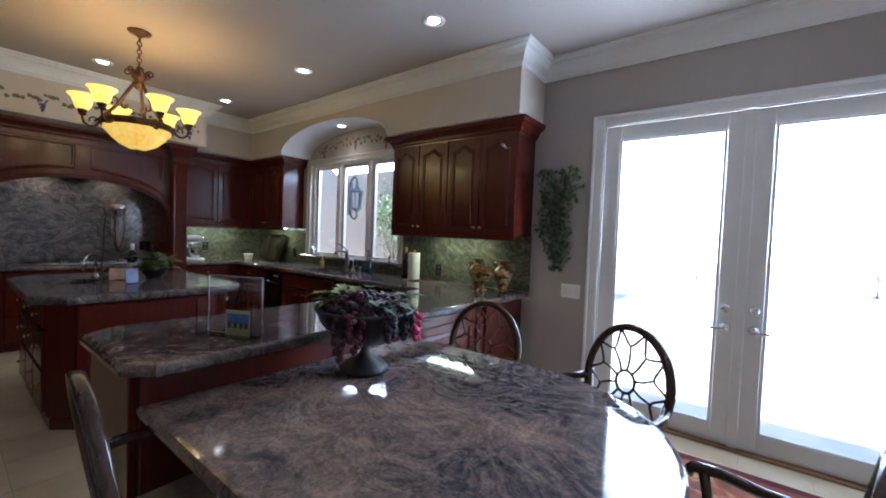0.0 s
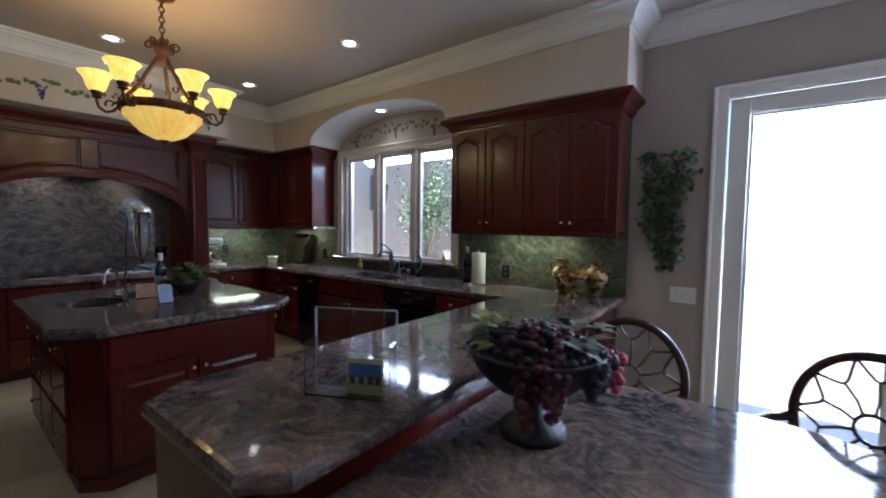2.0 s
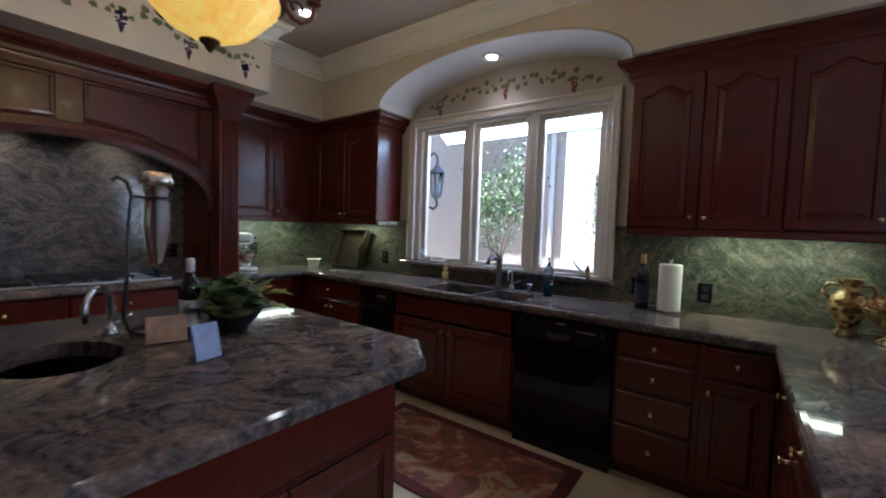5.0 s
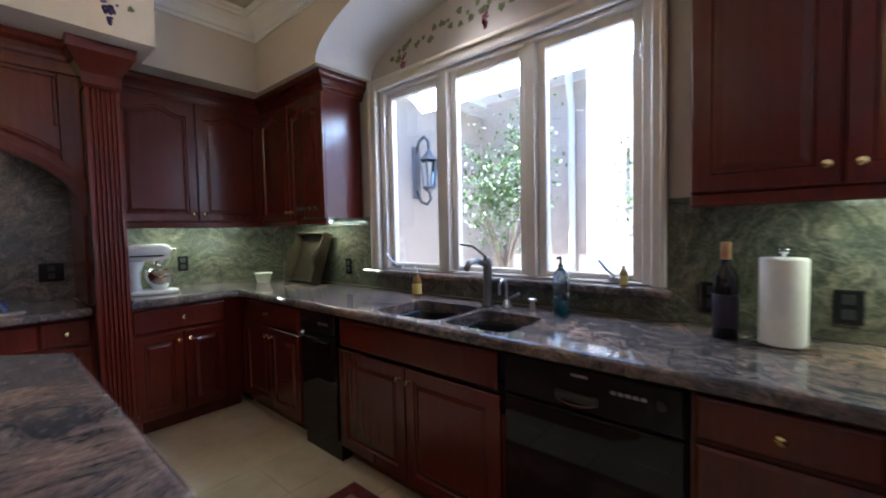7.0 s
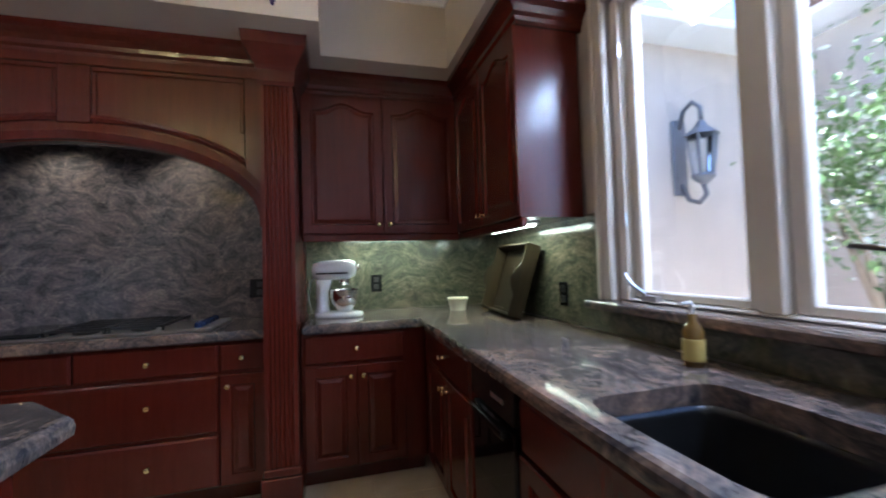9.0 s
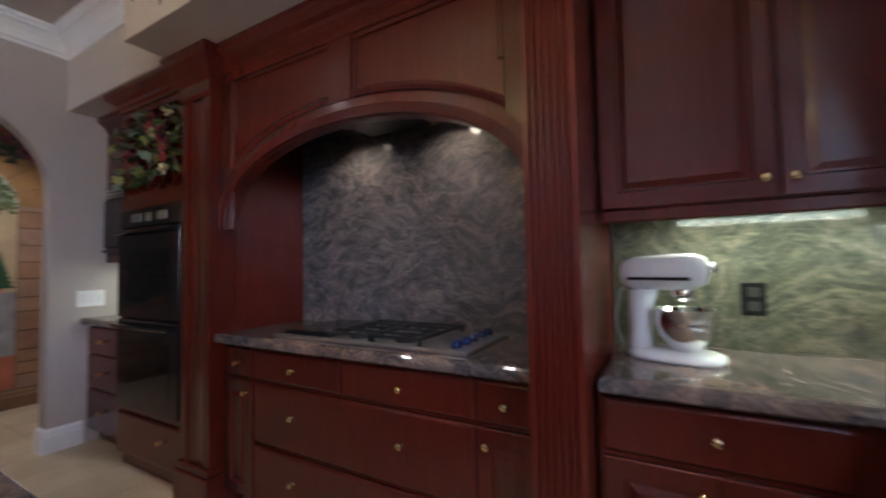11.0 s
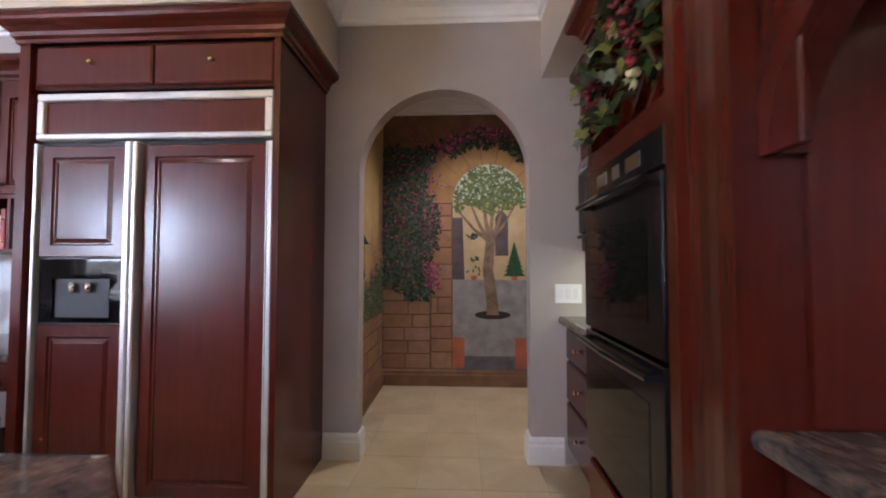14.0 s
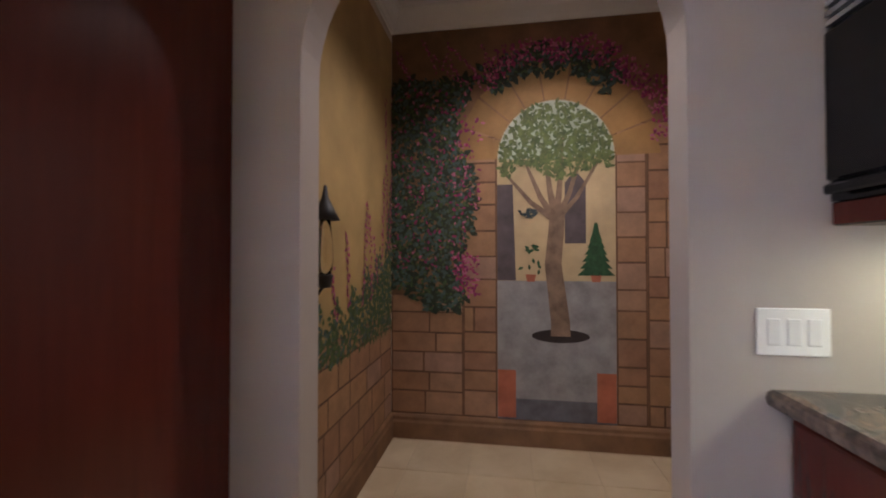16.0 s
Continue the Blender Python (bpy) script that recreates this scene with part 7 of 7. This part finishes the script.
    def limb(bm, pts, w0, w1, layer=7.0):
        prev = None
        for i, (u, v) in enumerate(pts):
            w = w0 + (w1 - w0) * i / (len(pts) - 1)
            a = pts[min(i + 1, len(pts) - 1)]
            b = pts[max(i - 1, 0)]
            d = Vector((a[0] - b[0], a[1] - b[1])).normalized()
            cur = [bm.verts.new(on_mural(layer)(u - d.y * w, v + d.x * w)), bm.verts.new(on_mural(layer)(u + d.y * w, v - d.x * w))]
            if prev:
                bm.faces.new((prev[0], prev[1], cur[1], cur[0]))
            prev = cur
    bark = plain("mural_bark", (0.20, 0.13, 0.085), 0.75, vary=0.35, scale=14, bumps=0)
    bm = bmesh.new()
    limb(bm, [(0.80, 0.70), (0.80, 0.78), (0.82, 0.95), (0.845, 1.15), (0.825, 1.35), (0.815, 1.50)], 0.062, 0.046)
    for tip, w in (((1.14, 1.72), 0.022), ((1.02, 1.80), 0.025), ((0.90, 1.9), 0.028), ((0.78, 1.95), 0.026), ((0.66, 1.85), 0.022), ((0.56, 1.80), 0.018)):
        bl = bmesh.new()
        limb(bl, [(0.825, 1.42), (0.5 * (0.825 + tip[0]), 1.42 + 0.4 * (tip[1] - 1.42)), tip], w, 0.008, 6.2 + tip[0] * 0.5)
        part("painted_limb", bl, bark, t)
    part("painted_trunk", bm, bark, t, "painted brown tree trunk")
    greens = [plain("mural_green", c, 0.75, vary=0.4, scale=30, bumps=0) for c in ((0.055, 0.085, 0.025), (0.10, 0.13, 0.04), (0.055, 0.09, 0.075))]
    pinks = [plain("mural_pink", c, 0.75, vary=0.35, scale=30, bumps=0) for c in ((0.30, 0.025, 0.10), (0.42, 0.12, 0.19), (0.20, 0.02, 0.09))]

    def dab(bms, layer, n, where, sizes, place=on_mural):
        for i in range(n):
            k = random.randrange(len(bms))
            u, v = where()
            flat_leaf(bms[k], u, v, rnd(*sizes), rnd(0, 6.28), place(layer + 0.25 * k + rnd(0, 0.2)), OVAL)

    def finish(bms, mats, name, label):
        for b, m in zip(bms, mats):
            part(name, b, m, t, label)
    g = [bmesh.new() for _ in greens[:2]]

    def crown():
        while True:
            u, v = rnd(cx - hw, cx + hw), rnd(1.70, spring + hw)
            if (u - cx) ** 2 + max(0, v - spring) ** 2 < (hw - 0.02) ** 2 and v > 1.72 + 0.06 * math.sin(14 * u):
                return u, v
    dab(g, 8, 1100, crown, (0.022, 0.045))
    finish(g, greens[:2], "painted_crown", "painted tree foliage")
    g = [bmesh.new() for _ in greens]

    def vine():
        while True:
            u, v = rnd(1.36, 1.915), rnd(0.86, 2.36)
            edge = 1.42 + 0.07 * math.sin(7 * v)
            if u > edge - 0.03 and v > 0.9 + 0.1 * math.sin(11 * u):
                return u, v

    def vine_arch():
        a = rnd(0.25, 0.85) * math.pi * 0.75 + 0.3
        r = rnd(0.58, 0.74)
        return cx + 0.05 + r * math.cos(math.pi - a) * -1, spring + r * math.sin(a) * 0.95
    mass = [bmesh.new()]
    dab(mass, 8.2, 700, vine, (0.05, 0.08))
    dab(mass, 8.2, 120, vine_arch, (0.05, 0.09))
    finish(mass, (plain("mural_vine_shade", (0.02, 0.03, 0.014), 0.75, vary=0.4, scale=20, bumps=0),), "painted_vine_shade", "dark painted vine shade")
    dab(g, 9, 2200, vine, (0.022, 0.045))
    dab(g, 9, 380, vine_arch, (0.022, 0.045))
    finish(g, (greens[0], plain("mural_dark_green", (0.022, 0.035, 0.014), 0.75, vary=0.4, scale=30, bumps=0), greens[2]), "painted_vine", "painted climbing vine leaves")
    g = [bmesh.new() for _ in pinks]

    def flowers():
        q = rnd(0, 1)
        if q < 0.62:
            a = rnd(0.8, 3.0)
            r = rnd(0.64, 0.80) - 0.05 * rnd(0, 1) * math.sin(9 * a)
            return cx + r * math.cos(a), spring + r * math.sin(a) * 0.97
        if q < 0.72:
            return rnd(1.33, 1.47), rnd(0.95, 1.2)
        if q < 0.94:
            return rnd(1.4, 1.9), rnd(1.1, 2.3)
        return rnd(1.3, 1.46), rnd(1.5, 2.1)
    dab(g, 11, 1050, flowers, (0.018, 0.034))
    finish(g, pinks, "painted_bougainvillea", "painted magenta bougainvillea")
    g = [bmesh.new() for _ in pinks]
    for k in range(9):
        u0, v0 = rnd(1.2, 1.8), 2.32 + rnd(-0.05, 0.1)
        for j in range(18):
            flat_leaf(g[j % 3], u0 + 0.011 * j * (1 if k % 2 else 0.5), v0 + 0.012 * j, 0.02, rnd(0, 6.28), on_mural(11), OVAL)
    finish(g, pinks, "painted_sprays", "painted reddish shoots")
    bm = bmesh.new()
    for i in range(7):
        w = 0.115 * (1 - i / 7.5)
        z = 1.08 + i * 0.043
        poly(bm, [(0.58 - w, z), (0.58 + w, z), (0.58 + w * 0.35, z + 0.07), (0.58 - w * 0.35, z + 0.07)], on_mural(6 + 0.2 * i))
    fir = plain("mural_fir", (0.02, 0.07, 0.025), 0.75, vary=0.4, scale=30, bumps=0)
    part("painted_fir", bm, fir, t, "painted potted fir")
    bm = bmesh.new()
    for i in range(14):
        flat_leaf(bm, 0.985 + rnd(-0.06, 0.06), 1.1 + rnd(0, 0.2), 0.035, rnd(0, 6.28), on_mural(6 + 0.05 * i), OVAL)
    part("painted_shrub", bm, fir, t, "painted potted shrub")
    # side wall of the hall
    bm = bmesh.new()
    poly(bm, [(-6.528, 0.165), (-5.092, 0.165), (-5.092, 2.75), (-6.528, 2.75)], on_side(1))
    part("side_ground", bm, plain("mural_gold", (0.36, 0.24, 0.09), 0.75, vary=0.2, scale=3, bumps=0.04), t, "painted golden plaster")
    bm = bmesh.new()
    poly(bm, [(-6.526, 0.168), (-5.094, 0.168), (-5.094, 0.86), (-6.526, 0.86)], on_side(1.5))
    part("painted_joint", bm, joint, t, "painted dark mortar joints")
    stone_courses(t, -6.525, -5.095, 0.17, 0.86, on_side(2))
    g = [bmesh.new() for _ in range(3)]

    def hedge():
        while True:
            u, v = rnd(-6.52, -5.3), rnd(0.72, 1.75)
            top = 0.98 + 0.45 * max(0, (-5.7 - u)) + 4.0 * max(0, -6.4 - u) + 0.06 * math.sin(30 * u)
            if 0.76 < v < top:
                return u, v
    dab(g, 3, 1500, hedge, (0.025, 0.05), on_side)
    finish(g, (greens[0], greens[2], greens[0]), "side_hedge", "painted greenery over the low wall")
    g = [bmesh.new() for _ in pinks]
    for u0, v0, n, lean in ((-5.75, 1.0, 26, 0.1), (-5.95, 1.0, 40, -0.15), (-6.1, 1.0, 34, 0.1), (-6.3, 1.2, 40, -0.1), (-6.42, 1.3, 70, 0.05), (-6.48, 1.3, 80, -0.05), (-5.6, 0.95, 18, 0.2), (-6.2, 1.1, 20, 0.3)):
        for j in range(n):
            flat_leaf(g[j % 3], u0 + lean * j * 0.013 + rnd(-0.008, 0.008), v0 + j * 0.0145, rnd(0.024, 0.038), rnd(0, 6.28), on_side(5), OVAL)
    finish(g, pinks, "side_sprays", "painted tall reddish shoots")
    return t


mural()
structure("baseboard_hall", sweep([(0.0, -5.09), (0.0, MUR), (2.03, MUR), (2.03, -5.09)], [(o * 1.1, h) for o, h in BASE]), UMBER, "brown painted baseboard")


def hall_sconce():
    t = thing("wall_lantern", "slim black iron wall lantern with a glass chimney", "wall lamp", pose(2.03, -5.28, 1.0, 0, 0, 90))
    part("back_bar", boxes((-0.008, 0.008, 0.004, 0.016, 0.0, 0.42), bevel=0.003), BLACK_MATT, t)
    part("arm", tube([(0, 0.01, 0.1), (0, 0.05, 0.06), (0, 0.085, 0.1)], 0.006, 6), BLACK_MATT, t)
    part("cup", lathe([(0.001, 0.09), (0.02, 0.09), (0.028, 0.12), (0.026, 0.125), (0.001, 0.12)], 14, at=(0, 0.085, 0)), BLACK_MATT, t, "", True)
    part("chimney", lathe([(0.02, 0.125), (0.028, 0.16), (0.024, 0.22), (0.018, 0.27)], 16, at=(0, 0.085, 0)), glass_mat("chimney_glass", (0.95, 0.93, 0.88)), t, "clear glass chimney", True)
    part("cap", lathe([(0.05, 0.27), (0.03, 0.30), (0.012, 0.33), (0.006, 0.36), (0.001, 0.365)], 14, at=(0, 0.085, 0)), BLACK_MATT, t, "", True)
    t.scale = (1.15, 1.15, 1.45)


hall_sconce()

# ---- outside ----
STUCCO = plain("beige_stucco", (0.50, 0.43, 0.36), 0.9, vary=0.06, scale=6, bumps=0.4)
ROOF = plain("clay_roof", (0.30, 0.17, 0.11), 0.8, vary=0.25, scale=8, bumps=0.3)
structure("ground", boxes((-60, 70, 0.15, 120, -0.25, -0.08)), plain("pale_paving", (0.50, 0.47, 0.42), 0.85, vary=0.12, scale=1.5, bumps=0.3), "pale sunlit patio paving")
structure("ground_south", boxes((-60, 70, -120, -6.65, -0.25, -0.16)), plain("yard_soil", (0.2, 0.17, 0.12), 0.9, vary=0.2, scale=1.5, bumps=0.3), "bare ground behind the house")
structure("wall_courtyard_side", boxes((-0.15, 0.16, 0.15, 3.2, -0.08, 3.06)), STUCCO, "beige stucco courtyard wall")
structure("wall_courtyard_back", boxes((-0.15, 2.02, 3.2, 3.45, -0.08, 3.24)), STUCCO, "beige stucco house wall")
# paler than the beige walls: the sun on this bay is in its colour
SUNLIT_STUCCO = plain("sunlit_stucco", (0.78, 0.75, 0.70), 0.9, vary=0.05, scale=6, bumps=0.4)
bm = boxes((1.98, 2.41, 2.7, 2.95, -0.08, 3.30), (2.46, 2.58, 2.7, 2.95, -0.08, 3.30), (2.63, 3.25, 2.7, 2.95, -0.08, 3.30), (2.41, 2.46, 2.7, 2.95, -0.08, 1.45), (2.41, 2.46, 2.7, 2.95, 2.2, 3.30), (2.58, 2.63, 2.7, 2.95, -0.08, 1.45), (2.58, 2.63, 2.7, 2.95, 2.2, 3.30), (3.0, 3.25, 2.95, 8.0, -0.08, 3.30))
structure("wall_courtyard_bay", bm, SUNLIT_STUCCO, "stucco house wall with two narrow slits, sunlight in its pale colour")
structure("roof_eave", boxes((-0.15, 3.35, 2.86, 3.5, 3.30, 3.36), (-0.15, 0.5, 0.9, 2.86, 3.06, 3.12), (3.0, 3.6, 3.5, 8.2, 3.30, 3.36), bevel=0.01), WHITE, "white boxed eave")
structure("roof_gutter", boxes((0.16, 3.4, 2.55, 2.66, 3.33, 3.45), bevel=0.03, seg=2), plain("grey_gutter", (0.30, 0.32, 0.36), 0.45, 0.2, bumps=0), "blue-grey rain gutter")
bm = bmesh.new()
loft(bm, [[(-0.15, 2.66, 3.37), (3.6, 2.66, 3.37), (3.6, 5.5, 4.2), (-0.15, 5.5, 4.2)], [(-0.15, 2.66, 3.43), (3.6, 2.66, 3.43), (3.6, 5.5, 4.26), (-0.15, 5.5, 4.26)]])
structure("roof_courtyard", bm, ROOF, "low clay tile roof")


def downspout():
    t = thing("downspout", "white metal rain downspout with an elbow", "downspout")
    part("pipe", tube([(1.78, 2.62, 3.36), (1.78, 2.64, 3.24), (1.64, 3.08, 2.95), (1.62, 3.14, 2.85), (1.62, 3.14, 1.0), (1.62, 3.14, -0.08)], 0.045, 8), WHITE, t, "", True)


downspout()


def outdoor_lantern():
    t = thing("wall_lantern", "large iron coach lantern on the courtyard wall, haze in its grey", "wall lamp", pose(0.16, 1.72, 1.75))
    # iron lightened: the haze in front of the lantern is in its colour
    I = plain("hazy_iron", (0.20, 0.20, 0.21), 0.5, 0.4, 0.2)
    part("back_plate", boxes((0.0, 0.025, -0.06, 0.06, 0.0, 0.55), bevel=0.01), I, t)
    part("scroll", tube([(0.02, 0, 0.48), (0.06, 0, 0.60), (0.14, 0, 0.64), (0.20, 0, 0.58), (0.20, 0, 0.50)], 0.016, 8), I, t, "", True)
    part("scroll", tube([(0.02, 0, 0.08), (0.08, 0, -0.04), (0.16, 0, -0.07), (0.22, 0, -0.02), (0.20, 0, 0.05)], 0.016, 8), I, t, "", True)
    part("roof", lathe([(0.001, 0.50), (0.02, 0.49), (0.05, 0.44), (0.10, 0.40), (0.115, 0.385), (0.08, 0.385)], 6, at=(0.20, 0, 0)), I, t)
    part("glass", lathe([(0.09, 0.385), (0.06, 0.12), (0.001, 0.12)], 6, at=(0.20, 0, 0)), glass_mat("lantern_glass", (0.8, 0.85, 0.88), 0.1), t, "frosted glass panes")
    for i in range(6):
        a = 2 * math.pi * i / 6
        part("bar", tube([(0.20 + 0.095 * math.cos(a), 0.095 * math.sin(a), 0.39), (0.20 + 0.062 * math.cos(a), 0.062 * math.sin(a), 0.11)], 0.008, 5), I, t)
    part("base_cup", lathe([(0.001, 0.04), (0.03, 0.06), (0.075, 0.10), (0.07, 0.12), (0.001, 0.12)], 12, at=(0.20, 0, 0)), I, t, "", True)
    t.scale = (1.18, 1.18, 1.18)


outdoor_lantern()
BUSH_LEAF = plain("bush_leaf", (0.15, 0.23, 0.075), 0.4, vary=0.4, scale=6, bumps=0)
# white leaves: the glare of sun on foliage put into their colour
SUNLIT_LEAF = plain("sunlit_leaf", (0.8, 0.78, 0.74), 0.6, vary=0.05, bumps=0)


def small_tree(x, y, h, spread, n, label, sunlit_count=0):
    t = thing("small_tree", label, "tree", pose(x, y, -0.08))
    tr = bmesh.new()
    tips = []
    tube([(0, 0, 0), (0.02, 0.01, h * 0.25), (0.0, 0.03, h * 0.42)], 0.035, 7, tr, taper=0.7)
    for k in range(9):
        a = k * 2.4
        tip = (spread * rnd(0.5, 0.95) * math.cos(a), spread * rnd(0.5, 0.95) * math.sin(a), h * rnd(0.55, 0.98))
        tube([(0, 0.02, h * rnd(0.28, 0.42)), (tip[0] * 0.4, tip[1] * 0.4, h * 0.55), tip], 0.018, 6, tr, taper=0.3)
        tips.append(tip)
    part("trunk", tr, plain("pale_bark", (0.34, 0.27, 0.2), 0.8, vary=0.3), t, "pale branching trunk", True)
    cr = bmesh.new()
    bl = bmesh.new()
    for i in range(n):
        c = tips[i % len(tips)]
        s = rnd(0.25, 1.05)
        p = (c[0] * s + random.gauss(0, spread * 0.22), c[1] * s + random.gauss(0, spread * 0.22), max(h * 0.46, h * 0.68 + (c[2] - h * 0.6) * s + random.gauss(0, h * 0.09)))
        # the first few leaves go into the white mesh that imitates sunlit foliage
        if i < sunlit_count:
            leaf(bl, p, any_way(), any_way(), rnd(0.04, 0.06), OVAL, 0.3)
        else:
            leaf(cr, p, any_way(), (0, 0, 1), rnd(0.035, 0.065) * (1 if spread < 1 else 3), OVAL, 0.2)
    part("crown", cr, BUSH_LEAF, t, "loose green leaves")
    if sunlit_count:
        part("blossom", bl, SUNLIT_LEAF, t, "leaves painted white as if in full sun")
    return t


small_tree(1.42, 1.75, 2.45, 0.50, 3000, "small green courtyard tree, sunlit leaves painted white, against the stucco wall", 260)
small_tree(3.0, 1.9, 1.9, 0.5, 1500, "small green courtyard shrub")
for x, y, h, s in ((9.8, 15.5, 1.7, 1.4), (12.5, 18.0, 2.4, 1.8), (4.6, 17.5, 2.0, 1.5)):
    small_tree(x, y, h, s, 700, "distant garden shrub beyond the patio")

# ---- floor tiles ----


def floor_tiles():
    s, g = 0.368, 0.0035
    fl = bpy.data.objects["floor"]
    bm = boxes((g / 2, s - g / 2, g / 2, s - g / 2, -0.006, 0.0), bevel=0.0015)
    me = bpy.data.meshes.new("tile")
    bm.to_mesh(me)
    bm.free()
    me.materials.append(TILE)
    far = bmesh.new()
    for i in range(-1, 25):
        for j in range(-19, 1):
            x, y = 0.352 + (i - 1) * s, -6.49 + (j + 19) * s - s
            if x + s > 9.0:
                continue
            if y + s > 0.0 + 0.2:
                continue
            near = x < 5.0 and not (2.1 < x < 3.1 and -2.9 < y < -2.35) and not (x < 0.1 and y > -5) and not (y < -4.7 and x > 1.9) and not (y > -0.4 or (4.7 < x and y > -3.2))
            if near:
                ob = new("tile", me)
                ob.location = (x, y, 0)
                ob.parent = fl
            else:
                box(far, x + g / 2, x + s - g / 2, y + g / 2, y + s - g / 2, -0.006, 0.0)
    o = link("far_tiles", far, TILE, fl)
    o["kind"] = "stuff"


floor_tiles()
